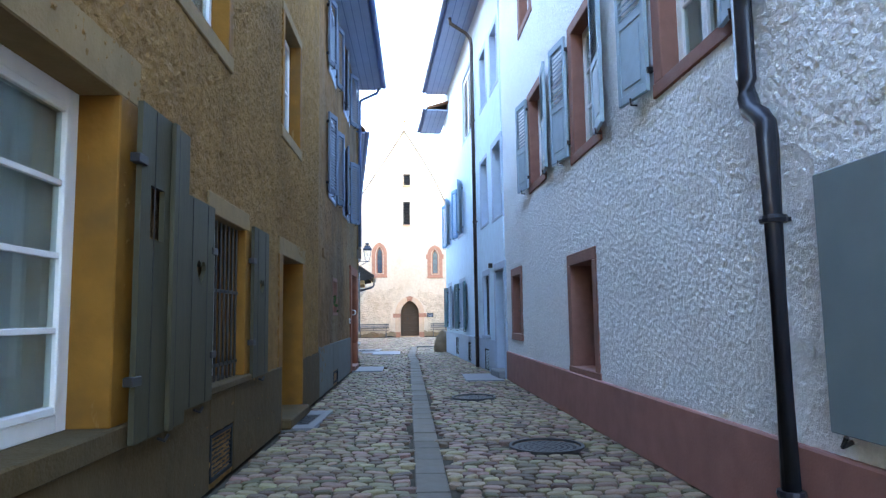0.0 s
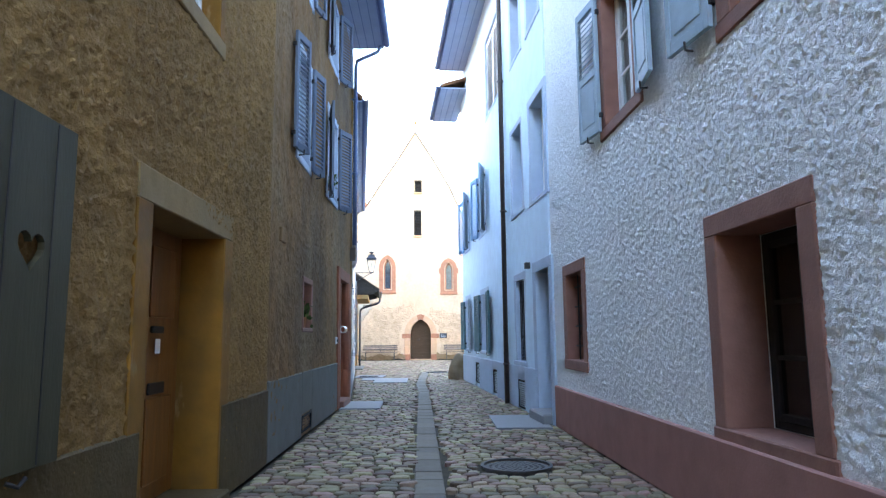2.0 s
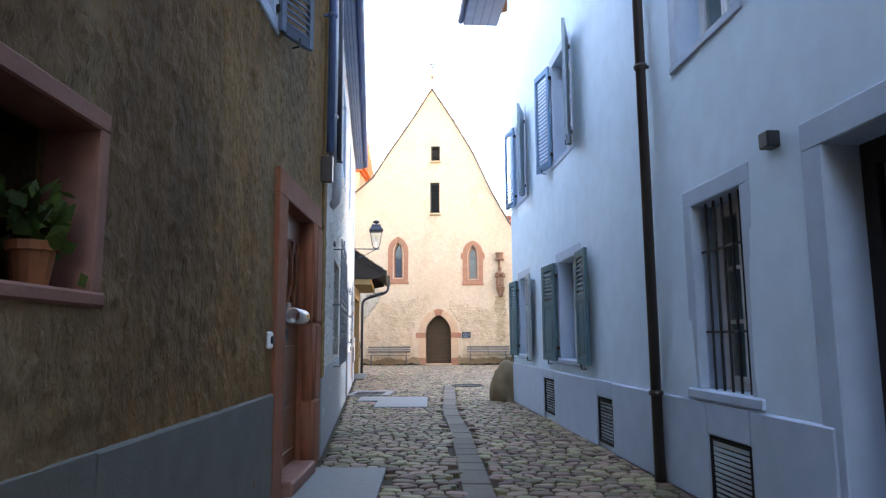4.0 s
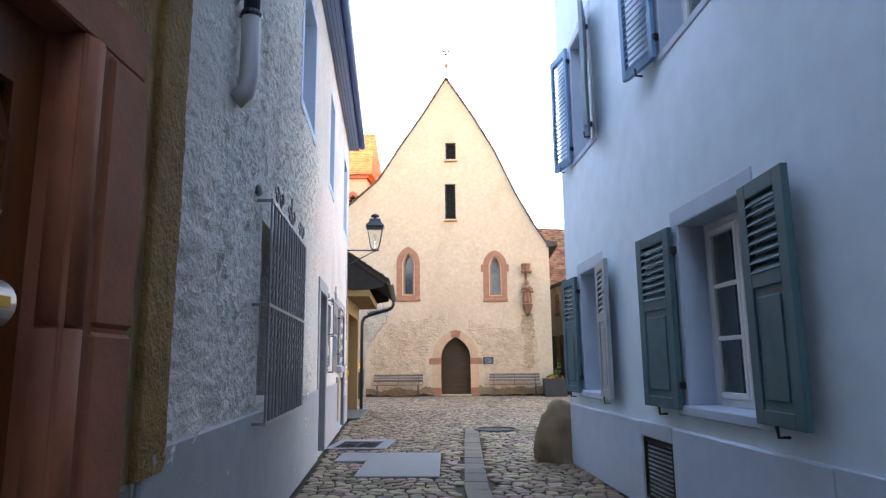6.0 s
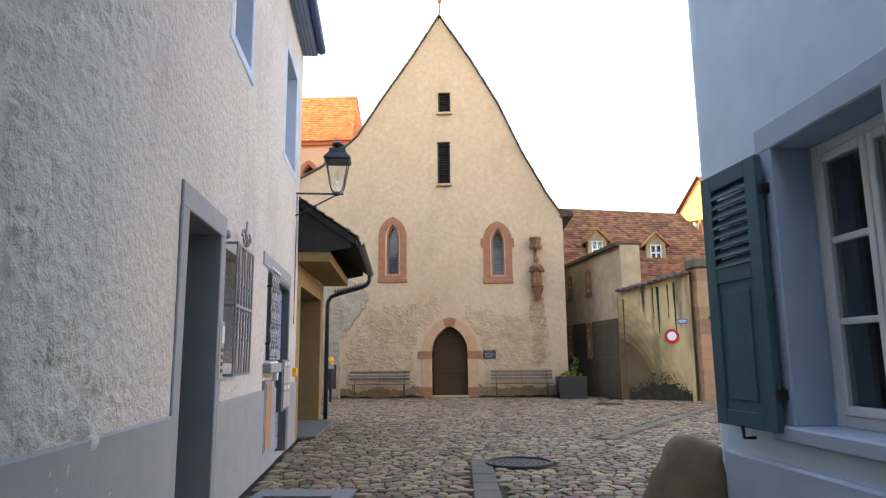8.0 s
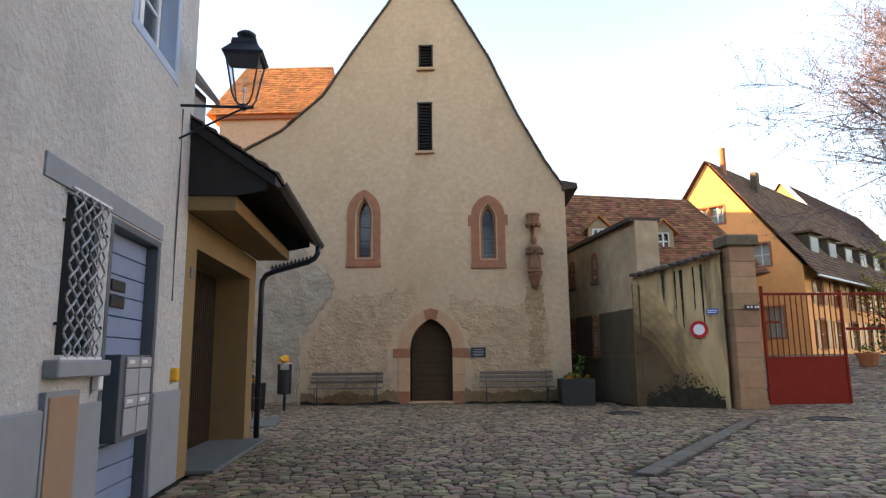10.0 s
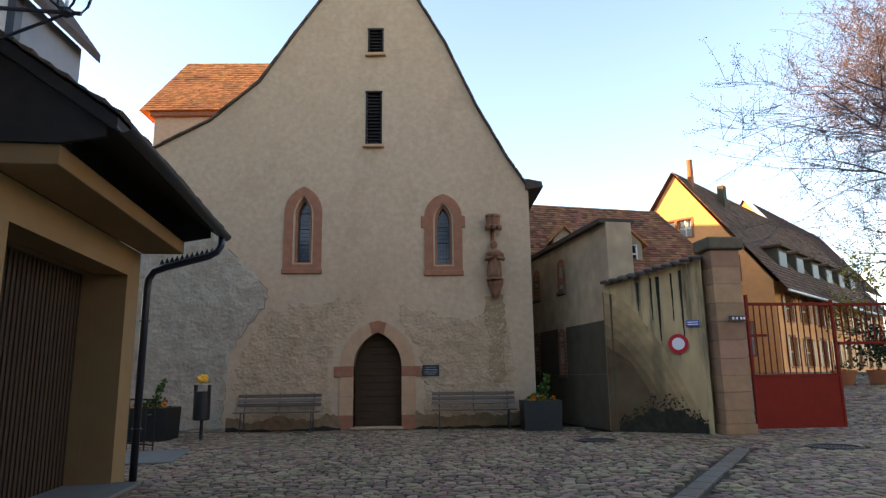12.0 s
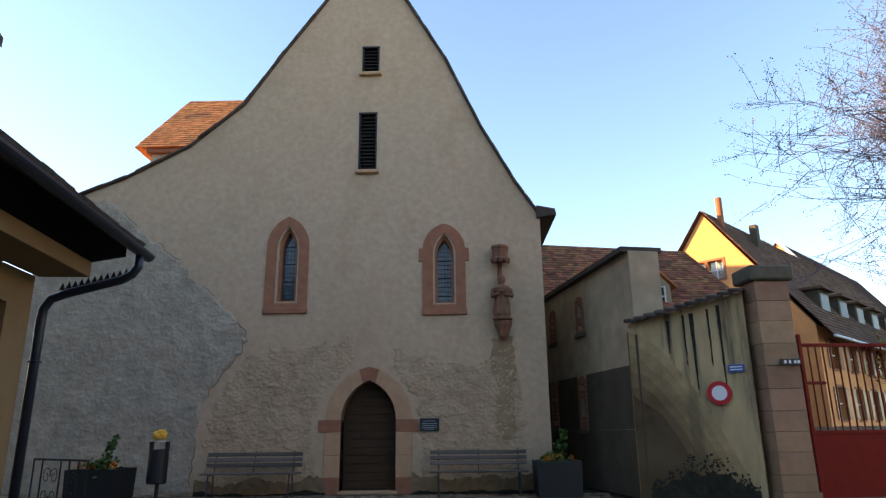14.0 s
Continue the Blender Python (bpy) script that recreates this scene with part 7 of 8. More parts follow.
part("bracket", box(bm_new(), -0.06, 0.06, 0.05, 0.08, -0.03, 0.12, 0.005), alu, tubey)
part("sticker", box(bm_new(), 0.09, 0.17, -0.09, -0.085, -0.012, 0.016), yellow_plastic, tubey)
bell = thing("door_bell", LW.at(15.2, 1.18, -0.02), "round black door bell on a white plate", "door bell")
part("plate", box(bm_new(), -0.05, 0.05, -0.01, 0.02, -0.06, 0.06, 0.01), white_paint, bell)
part("button", lathe(bm_new(), [(0.03, 0), (0.03, 0.012), (0.02, 0.02)], 14), iron, bell, at=pose(0, -0.01, 0, 90, 0, 0))
solid("door_step", box(bm_new(), -0.47, 0.47, -0.1, 0.3, 0, 0.115, 0.015), red_stone, "worn sandstone door step", "step", "structure", LW.mid(15.6, 16.66, 0))
bm = bm_new()
rows_, cols_ = 300, 13
grid = []
for i in range(rows_):
    z = 0.8 + 6.4 * i / (rows_ - 1)
    wide = 0.3 + 0.035 * noise.noise(Vector((z * 1.3, 3, 1))) + 0.02 * noise.noise(Vector((z * 7, 5, 1)))
    row_ = [bm.verts.new((-0.03, 0.02, z))]
    for j in range(cols_):
        f = j / (cols_ - 1)
        x = -0.03 + (wide + 0.03) * f
        lump = 0.5 + 0.6 * noise.noise(Vector((x * 34, z * 34, 2.0))) + 0.3 * noise.noise(Vector((x * 80, z * 80, 4.0)))
        row_.append(bm.verts.new((x, -0.018 - 0.02 * lump * min(1.0, 4 * f + 0.3, 5 * (1 - f) + 0.3), z)))
    row_.append(bm.verts.new((wide, 0.02, z)))
    grid.append(row_)
for a, b in zip(grid, grid[1:]):
    for j in range(len(a) - 1):
        bm.faces.new((a[j], a[j + 1], b[j + 1], b[j]))
solid("corner_strip", bm, ochre, "rough ochre plaster strip at the corner", "trim", "structure", LV.at(0.0), smooth=True)
trim("wall_plate", LW, 10.85, 11.07, 2.26, 2.42, umber, "small plaster-covered stone plate", 0.03, 0.02, 0.01)


# ---- louvred shutters ----
def louvre_shutter(wall, s0, s1, z0, z1, mat, label, group, angle=0.0, hinge=1, slats=None, panel=0.45, d=-0.045):
    """A framed shutter with slats above and a raised panel below. hinge: 1 where it hangs at s1, -1 at s0; angle: how far it stands off the wall."""
    w, h = s1 - s0, z1 - z0
    side = hinge if wall.left else -hinge
    m = wall.at(s1 if hinge > 0 else s0, z0, d) @ pose(0, 0, 0, 0, 0, side * angle)
    t = thing("shutter", m, label, "shutter", group)
    x0, x1 = (-w, 0.0) if side > 0 else (0.0, w)
    e = 0.1 if slats else 0.055
    part("stile", box(bm_new(), x0, x0 + e, -0.02, 0.02, 0, h, 0.004), mat, t)
    part("stile", box(bm_new(), x1 - e, x1, -0.02, 0.02, 0, h, 0.004), mat, t)
    zp = h * panel
    for z, q in ((0, 0.08), (zp - 0.04, 0.08), (h - 0.09, 0.09)):
        part("rail", box(bm_new(), x0 + e, x1 - e, -0.019, 0.019, z, z + q, 0.004), mat, t)
    if panel > 0.1:
        part("panel", box(bm_new(), x0 + e, x1 - e, -0.008, 0.008, 0.08, zp - 0.04), mat, t)
        part("panel", box(bm_new(), x0 + e + 0.04, x1 - e - 0.04, -0.016, 0.012, 0.13, zp - 0.09, 0.006), mat, t, "raised field")
    n = slats or int((h - zp - 0.13) / 0.055)
    sm = finish(box(bm_new(), x0 + e, x1 - e, -0.034, 0.034, -0.004, 0.004), "slat", mat)
    for i in range(n):
        z = zp + 0.04 + (h - zp - 0.13) * (i + 0.5) / n
        part("slat", sm, mat, t, at=Matrix.Translation((0, 0, z)) @ pose(0, 0, 0, 52, 0, 0))
    for z in (0.15, h - 0.2):
        part("hinge", box(bm_new(), (x1 if side > 0 else x0) - 0.02, (x1 if side > 0 else x0) + 0.02, -0.01, 0.045, z, z + 0.05, 0.004), iron, t)
    xm = (x0 + x1) / 2
    part("catch", tube(bm_new(), [(xm, 0.03, -0.05), (xm, -0.03, -0.05), (xm, -0.035, 0.01)], 0.009, 6), iron, t, "iron shutter catch")
    return t


LAB = {"pale": "pale grey-blue louvred shutter beside an upper window, open", "blue": "slate-blue louvred shutter beside an upper window, open", "teal": "dark teal wooden shutter with slats above a panel, open"}
for (a, b, z0, z1, hg, an) in ((10.48, 10.98, 3.3, 4.78, -1, 8), (8.87, 9.36, 3.28, 4.78, 1, 8), (7.98, 8.5, 3.2, 4.75, -1, 8), (6.38, 6.88, 3.16, 4.75, 1, 8), (5.36, 5.86, 3.12, 4.75, -1, 8), (3.62, 4.12, 3.1, 4.75, 1, 8)):
    louvre_shutter(RW, a, b, z0, z1, pale_shutter, LAB["pale"], "pale shutters", an, hg)
for (a, b) in ((11.32, 11.7), (12.5, 12.88), (13.68, 14.08), (15.12, 15.52)):
    for z0, z1 in ((3.45, 4.9), (5.8, 7.05)):
        hg = 1 if (a < 11.3 or 13 < a < 14) else -1
        louvre_shutter(LW, a, b, z0, z1, blue_shutter, LAB["blue"], "blue shutters of the brown house", 24 if a > 15 else 14, hg, panel=0.02)
for (a, b, z0, z1, hg, an, pn) in ((5.12, 5.6, 3.62, 5.12, 1, 20, 0.02), (6.62, 7.12, 3.62, 5.12, -1, 10, 0.02), (8.1, 8.58, 3.62, 5.12, 1, 20, 0.02), (9.42, 9.9, 3.62, 5.12, -1, 10, 0.02)):
    louvre_shutter(BW, a, b, z0, z1, upper_blue if an < 15 else pale_shutter, LAB["blue"], "upper shutters of the blue house", an, hg, panel=pn)
for (a, b, hg, an, mt) in ((4.96, 5.5, 1, 4, teal_shutter), (6.58, 7.2, -1, 3, teal_shutter), (8.06, 8.56, 1, 6, teal_pale), (9.44, 9.96, -1, 4, teal_shutter)):
    louvre_shutter(BW, a, b, 0.87, 2.22, mt, LAB["teal"], "teal shutters of the blue house", an, hg, slats=8, panel=0.58)
louvre_shutter(BW, 3.69, 4.5, 6.21, 7.99, white_paint, "closed white-framed louvred shutter under the eaves", "closed shutters", 0, 1, panel=0.02, d=0.06)
louvre_shutter(BW, 4.5, 5.31, 6.21, 7.99, white_paint, "closed white-framed louvred shutter under the eaves", "closed shutters", 0, -1, panel=0.02, d=0.06)

# iron bars in the small windows
for wl, a, b, z0, z1, nv, nh, dd in ((RW, 11.6, 12.38, 0.92, 1.98, 3, 4, 0.1), (BW, 1.7, 2.42, 0.8, 2.18, 5, 2, 0.06)):
    t = thing("window_bars", wl.mid(a, b, z0, dd), "black iron grid before the small window", "bars")
    k, h = (b - a) / 2, z1 - z0
    for i in range(nv):
        x = -k + 2 * k * (i + 1) / (nv + 1)
        part("bar", tube(bm_new(), [(x, 0, 0), (x, 0, h)], 0.01, 8), iron, t)
    for j in range(nh):
        z = h * (j + 0.7) / (nh + 0.3)
        part("rail", tube(bm_new(), [(-k, 0.01, z), (k, 0.01, z)], 0.01, 6), iron, t)

# blue house door
t, k, h = door_thing(BW, 0.02, 0.84, 0.15, 2.2, 0.2, "dark glazed front door, deep in its reveal")
part("leaf", flat_with_holes(rect(-k, k, 0, h), [rect(-k + 0.1, k - 0.1, 0.75, h - 0.12)], 0, 0.05), dark_wood, t)
part("pane", box(bm_new(), -k + 0.1, k - 0.1, 0.02, 0.026, 0.75, h - 0.12), glass, t)
part("handle", tube(bm_new(), [(k - 0.06, 0, 0.95), (k - 0.06, -0.05, 0.95), (k - 0.17, -0.05, 0.95)], 0.01, 8), alu, t)
solid("door_step", box(bm_new(), -0.43, 0.43, -0.16, 0.3, 0, 0.145, 0.02), slab_stone, "worn grey stone door step", "step", "structure", BW.mid(0.02, 0.84, 0))
bx = thing("wall_lamp", BW.at(1.26, 2.3, -0.02), "small dark door lamp box", "lamp")
part("body", box(bm_new(), -0.05, 0.05, -0.06, 0.03, 0, 0.1, 0.008), bin_grey, bx)


# ---- pipes ----
def pipe(wall, s, pts, r, mat, label, collars=(), name="downpipe"):
    t = thing(name, wall.at(s), label, "pipe")
    part("pipe", tube(bm_new(), pts, r, 14), mat, t, smooth=True)
    for z, x, y in collars:
        part("collar", lathe(bm_new(), [(r + 0.012, z - 0.02), (r + 0.018, z), (r + 0.012, z + 0.02)], 14, (x, y)), mat, t)
        part("bracket", box(bm_new(), x - 0.012, x + 0.012, y, 0.03, z - 0.012, z + 0.012), mat, t)
    return t


pipe(RW, 3.58, [(-0.2, -0.09, 8.1), (-0.2, -0.09, 2.62), (-0.195, -0.09, 2.52), (-0.15, -0.1, 2.42), (-0.06, -0.1, 2.36), (-0.01, -0.1, 2.3), (0, -0.1, 2.2), (0, -0.1, 0.0)], 0.058, pipe_navy, "dark navy rain downpipe with an offset bend", [(1.76, 0, -0.1), (0.3, 0, -0.1)])
pipe(BW, 3.1, [(0, -0.62, 8.9), (0, -0.6, 8.75), (0, -0.2, 8.5), (0, -0.09, 8.35), (0, -0.07, 8.2), (0, -0.07, 0.0)], 0.045, pipe_brown, "dark brown rain downpipe", [(0.72, 0, -0.07), (3.6, 0, -0.07), (6.2, 0, -0.07)])
pipe(LW, 17.12, [(0, -0.62, 7.4), (0, -0.55, 7.25), (0, -0.12, 7.05), (0, -0.09, 6.9), (0, -0.09, 3.1)], 0.04, gutter_blue, "blue-grey painted rain downpipe", [(6.2, 0, -0.09), (4.6, 0, -0.09)])
pipe(LV, 0.25, [(0, -0.08, 6.1), (0, -0.08, 3.05)], 0.045, zinc, "zinc pipe end on the house corner", [(3.6, 0, -0.08)])
part("end_piece", box(bm_new(), -0.04, 0.04, -0.12, 0.0, 2.78, 3.05, 0.006), pipe_brown, bpy.data.objects["downpipe.003"] if "downpipe.003" in bpy.data.objects else None)
dpw = pipe(LV, 1.25, [(0, -0.08, 6.1), (0, -0.08, 3.35)], 0.05, pipe_navy, "dark downpipe ending in a white outlet", [(3.36, 0, -0.08)])
part("outlet", tube(bm_new(), [(0, -0.08, 3.34), (0, -0.08, 2.95), (0, -0.06, 2.86), (0.0, 0.0, 2.8)], 0.06, 12), mail_paint, dpw, "grey-white plastic outlet", smooth=True)
panel_box = thing("wall_cabinet", RW.mid(2.35, 3.27, 0.67), "grey-green metal panel fixed to the roughcast wall", "cabinet")
part("door", box(bm_new(), -0.46, 0.46, -0.07, -0.03, 0, 1.27, 0.006), panel_green, panel_box)
part("body", box(bm_new(), -0.44, 0.44, -0.03, 0.02, 0.02, 1.25), panel_green, panel_box)
part("catch", tube(bm_new(), [(-0.36, -0.03, -0.03), (-0.36, -0.08, -0.05), (-0.33, -0.08, 0.0)], 0.012, 6), iron, panel_box)

# ---- grey house: cage, grilles, doors, boxes ----
def scroll(cx, cz, r, turns, sgn, y, n=20):
    return [(cx + sgn * r * (1 - 0.75 * i / n) * math.cos(turns * 6.2832 * i / n), y, cz + r * (1 - 0.75 * i / n) * math.sin(turns * 6.2832 * i / n)) for i in range(n + 1)]


def twisted_bar(x, y, z0, z1, r):
    """A square bar with a twist in its middle."""
    b = bm_new()
    n = 26
    rings = []
    for i in range(n + 1):
        f = i / n
        a = 6.2832 * 2.5 * max(0, min(1, (f - 0.2) / 0.6))
        z = z0 + (z1 - z0) * f
        rings.append([b.verts.new((x + r * math.cos(a + j * 1.5708), y + r * math.sin(a + j * 1.5708), z)) for j in range(4)])
    for p, q in zip(rings, rings[1:]):
        for j in range(4):
            b.faces.new((p[j], p[(j + 1) % 4], q[(j + 1) % 4], q[j]))
    b.faces.new(rings[0])
    b.faces.new(rings[-1])
    return b


def cage(wall, s0, s1, z0, z1, out, n, label, knobs=True):
    t = thing("window_grille", wall.mid(s0, s1, z0), label, "grille", "wrought-iron grilles")
    k, h = (s1 - s0) / 2, z1 - z0
    for z in (0.0, h * 0.52, h):
        part("rail", box(bm_new(), -k, k, -out - 0.008, -out + 0.008, z, z + 0.022), steel, t)
        for x in (-k, k - 0.016):
            part("arm", box(bm_new(), x, x + 0.016, -out + 0.008, 0.02, z, z + 0.02), steel, t)
    for i in range(n):
        x = -k + 0.02 + (2 * k - 0.04) * i / (n - 1)
        if i % 2:
            part("twisted_bar", twisted_bar(x, -out, 0.02, h, 0.012), steel, t)
        else:
            part("bar", tube(bm_new(), [(x, -out, 0.02), (x, -out, h)], 0.009, 6), steel, t)
    m = max(1, int(k / 0.28))
    for i in range(m):
        c = -k + 2 * k * (i + 0.5) / m
        for sg in (-1, 1):
            part("scroll", tube(bm_new(), scroll(c + sg * 0.1, h + 0.1, 0.085, 1.2, sg, -out), 0.008, 6), steel, t)
    part("spire", tube(bm_new(), [(0, -out, h), (-0.03, -out, h + 0.14), (0, -out, h + 0.26)], 0.009, 6), steel, t)
    for x in (-k, k):
        part("boss", lathe(bm_new(), [(0.02, -0.02), (0.045, 0.0), (0.03, 0.03)], 12), steel, t, at=Matrix.Translation((x, -0.01, h + 0.08)) @ pose(0, 0, 0, 90, 0, 0), smooth=True)
    return t


cage(LV, 2.0, 3.9, 0.82, 2.36, 0.11, 14, "wide grey wrought-iron window cage with twisted bars and scrolls")
cage(LV, 7.48, 8.2, 1.1, 2.18, 0.1, 7, "narrow grey wrought-iron window grille with scrolls")
t = thing("window_grille", LV.mid(9.6, 10.17, 1.2), "white lattice window grille of wavy bars", "grille", "wrought-iron grilles")
# black sheet added behind the bars to give the opening its interior darkness
part("backing", box(bm_new(), -0.26, 0.26, 0.03, 0.04, 0.02, 1.05), vent_black, t, "dark insect mesh")
for i in range(4):
    x = -0.21 + 0.14 * i
    for sg in (-1, 1):
        part("wavy_bar", tube(bm_new(), [(x + sg * 0.058 * math.sin(3.1416 * j / 5), -0.05 + 0.004 * sg, 1.07 * j / 50) for j in range(51)], 0.0085, 5), mail_paint, t)
for z in (0.0, 1.07):
    part("rail", box(bm_new(), -0.31, 0.31, -0.06, -0.04, z - 0.008, z + 0.008), white_paint, t)
for x in (-0.29, 0.29):
    for z in (0.2, 0.85):
        part("arm", box(bm_new(), x - 0.01, x + 0.01, -0.05, 0.03, z, z + 0.02), iron, t)
trim("window_sill", LV, 9.5, 10.3, 1.08, 1.19, grey_paint, "grey concrete window sill", 0.09, 0.05, 0.01)
cab = thing("meter_cabinet", LV.mid(9.5, 9.95, 0.25), "flat beige meter cabinet door", "cabinet")
part("door", box(bm_new(), -0.2, 0.2, -0.045, -0.02, 0, 0.72, 0.005), beige, cab)
part("frame", box(bm_new(), -0.23, 0.23, -0.035, 0.02, -0.03, 0.75, 0.004), grey_paint, cab)
swt = thing("key_switch", LV.at(10.22, 0.98, -0.03), "small white key switch", "switch")
part("body", box(bm_new(), -0.04, 0.04, -0.03, 0.02, 0, 0.12, 0.008), white_paint, swt)
t, k, h = door_thing(LV, 6.38, 7.3, 0.04, 2.22, 0.3, "reddish brown panelled front door, deep in a grey reveal")
part("leaf", box(bm_new(), -k, k, 0, 0.05, 0, h), dark_oak, t)
for a, b in ((0.1, 0.62), (0.72, 1.0)):
    part("panel", box(bm_new(), -k + 0.12, k - 0.12, -0.02, 0, a, b, 0.018), dark_oak, t)
part("panel", prism(bm_new(), pointed(-k + 0.12, k - 0.12, 1.1, 1.75, 2.0), -0.018, 0), dark_oak, t)
part("moulding", box(bm_new(), -k + 0.06, k - 0.06, -0.03, 0, 1.02, 1.07, 0.012), dark_oak, t)
part("handle", tube(bm_new(), [(-k + 0.07, 0, 1.05), (-k + 0.07, -0.05, 1.05), (-k + 0.18, -0.05, 1.05)], 0.01, 8), alu, t)
inter = thing("intercom", LV.at(7.4, 1.08, -0.01), "beige intercom panel with a row of bell buttons", "intercom")
part("plate", box(bm_new(), -0.07, 0.07, -0.02, 0.02, 0, 0.46, 0.006), mail_paint, inter)
part("speaker", box(bm_new(), -0.045, 0.045, -0.03, -0.02, 0.28, 0.42, 0.004), white_paint, inter)
for i in range(4):
    part("button", box(bm_new(), -0.02, 0.04, -0.028, -0.02, 0.05 + i * 0.055, 0.08 + i * 0.055, 0.003), dark_frame, inter)
t, k, h = door_thing(LV, 10.4, 11.45, 0.04, 2.2, 0.1, "grey-blue metal door with horizontal grooves and dark letter slots")
n = 13
bd = finish(box(bm_new(), -k, k, 0, 0.04, 0.004, h / n - 0.004, 0.005), "board", grey_door)
for i in range(n):
    part("board", bd, grey_door, t, at=Matrix.Translation((0, 0, h * i / n)))
for z in (1.56, 1.69):
    part("letter_slot", box(bm_new(), -0.26, 0.02, -0.02, 0.0, z, z + 0.09, 0.006), iron, t)
part("handle", tube(bm_new(), [(k - 0.06, 0, 0.98), (k - 0.06, -0.05, 0.98), (k - 0.06, -0.05, 0.85)], 0.012, 8), iron, t)
mb = thing("letter_boxes", LV.mid(10.55, 11.25, 0.6), "block of four grey letter boxes on the door", "letter box")
part("body", box(bm_new(), -0.34, 0.34, -0.06, 0.095, -0.02, 0.63, 0.006), dark_frame, mb)
for i in range(2):
    for j in range(2):
        x, z = -0.25 + i * 0.29, 0.02 + j * 0.3
        part("door", box(bm_new(), x, x + 0.27, -0.075, -0.061, z, z + 0.2, 0.004), mail_paint, mb)
        part("flap", box(bm_new(), x, x + 0.27, -0.078, -0.061, z + 0.21, z + 0.29, 0.004), mail_paint, mb)
        part("name_plate", box(bm_new(), x + 0.03, x + 0.15, -0.082, -0.078, z + 0.24, z + 0.27), sign_white, mb)
yb = thing("emergency_box", LV.at(12.08, 0.98, -0.02), "small yellow plastic box on the wall", "box")
part("body", box(bm_new(), -0.05, 0.05, -0.04, 0.03, 0, 0.13, 0.012), yellow_plastic, yb)
hn = thing("house_number", GW.at(0.22, 2.05, -0.002), "small dark house number plate", "sign")
part("plate", box(bm_new(), -0.05, 0.05, -0.01, 0.0, 0, 0.12, 0.003), dark_frame, hn)
cable = thing("cable", LV.at(11.9), "thin grey cable running down the wall", "cable")
part("strand", tube(bm_new(), [(0, -0.015, 3.7), (0.01, -0.014, 3.0), (-0.01, -0.015, 2.2), (0.0, -0.014, 1.75)], 0.008, 6), dark_frame, cable)

# street lantern on its bracket
ln = thing("street_lantern", LV.at(11.85, 3.72), "dark blue four-sided street lantern on a wall bracket, unlit", "lamp")
part("bracket", tube(bm_new(), [(0, 0.02, 0.0), (0, -0.72, 0.0)], 0.016, 8), pipe_navy, ln)
part("brace", tube(bm_new(), [(0, 0.02, -0.36), (0, -0.62, -0.01)], 0.012, 8), pipe_navy, ln)
LX = -0.62


def frustum(b, r0, r1, z0, z1):
    lo_ = [b.verts.new((sx * r0, LX + sy * r0, z0)) for sx, sy in ((-1, -1), (1, -1), (1, 1), (-1, 1))]
    hi_ = [b.verts.new((sx * r1, LX + sy * r1, z1)) for sx, sy in ((-1, -1), (1, -1), (1, 1), (-1, 1))]
    for i in range(4):
        b.faces.new((lo_[i], lo_[(i + 1) % 4], hi_[(i + 1) % 4], hi_[i]))
    b.faces.new(lo_)
    b.faces.new(hi_)
    return b


for sx in (-1, 1):
    for sy in (-1, 1):
        part("leg", tube(bm_new(), [(0, LX, 0.0), (sx * 0.07, LX + sy * 0.07, 0.04), (sx * 0.1, LX + sy * 0.1, 0.11)], 0.009, 6), pipe_navy, ln)
        part("corner_bar", tube(bm_new(), [(sx * 0.1, LX + sy * 0.1, 0.11), (sx * 0.165, LX + sy * 0.165, 0.5)], 0.01, 6), pipe_navy, ln)
for i in range(4):
    b = bm_new()
    a, c = ((-1, -1), (1, -1), (1, 1), (-1, 1))[i], ((-1, -1), (1, -1), (1, 1), (-1, 1))[(i + 1) % 4]
    poly(b, (a[0] * 0.098, LX + a[1] * 0.098, 0.115), (c[0] * 0.098, LX + c[1] * 0.098, 0.115), (c[0] * 0.162, LX + c[1] * 0.162, 0.5), (a[0] * 0.162, LX + a[1] * 0.162, 0.5))
    pn = part("pane", b, lamp_glass, ln)
    pn.visible_shadow = False
part("collar", frustum(bm_new(), 0.18, 0.2, 0.5, 0.53), pipe_navy, ln)
part("roof", frustum(bm_new(), 0.205, 0.125, 0.53, 0.64), pipe_navy, ln)
part("hood", frustum(bm_new(), 0.13, 0.12, 0.64, 0.7), pipe_navy, ln)
part("finial", lathe(bm_new(), [(0.03, 0.7), (0.03, 0.74), (0.09, 0.76), (0.1, 0.79), (0.06, 0.82), (0.02, 0.84)], 14, (0, LX)), pipe_navy, ln, smooth=True)
part("base_ring", lathe(bm_new(), [(0.02, -0.03), (0.05, -0.01), (0.05, 0.02), (0.02, 0.04)], 12, (0, LX)), pipe_navy, ln)
part("bulb", lathe(bm_new(), [(0.015, 0.2), (0.03, 0.26), (0.035, 0.31), (0.02, 0.36), (0.005, 0.38)], 12, (0, LX)), lamp_glass, ln, smooth=True)
part("socket", lathe(bm_new(), [(0.012, 0.04), (0.012, 0.17), (0.02, 0.17), (0.02, 0.21)], 10, (0, LX)), white_paint, ln)

# guard stone at the corner
gs = thing("guard_stone", Matrix.Translation((-0.02, 23.5, 0)), "rounded worn brown guard stone at the house corner", "stone")
b = bm_new()
bmesh.ops.create_icosphere(b, subdivisions=4, radius=1.0)
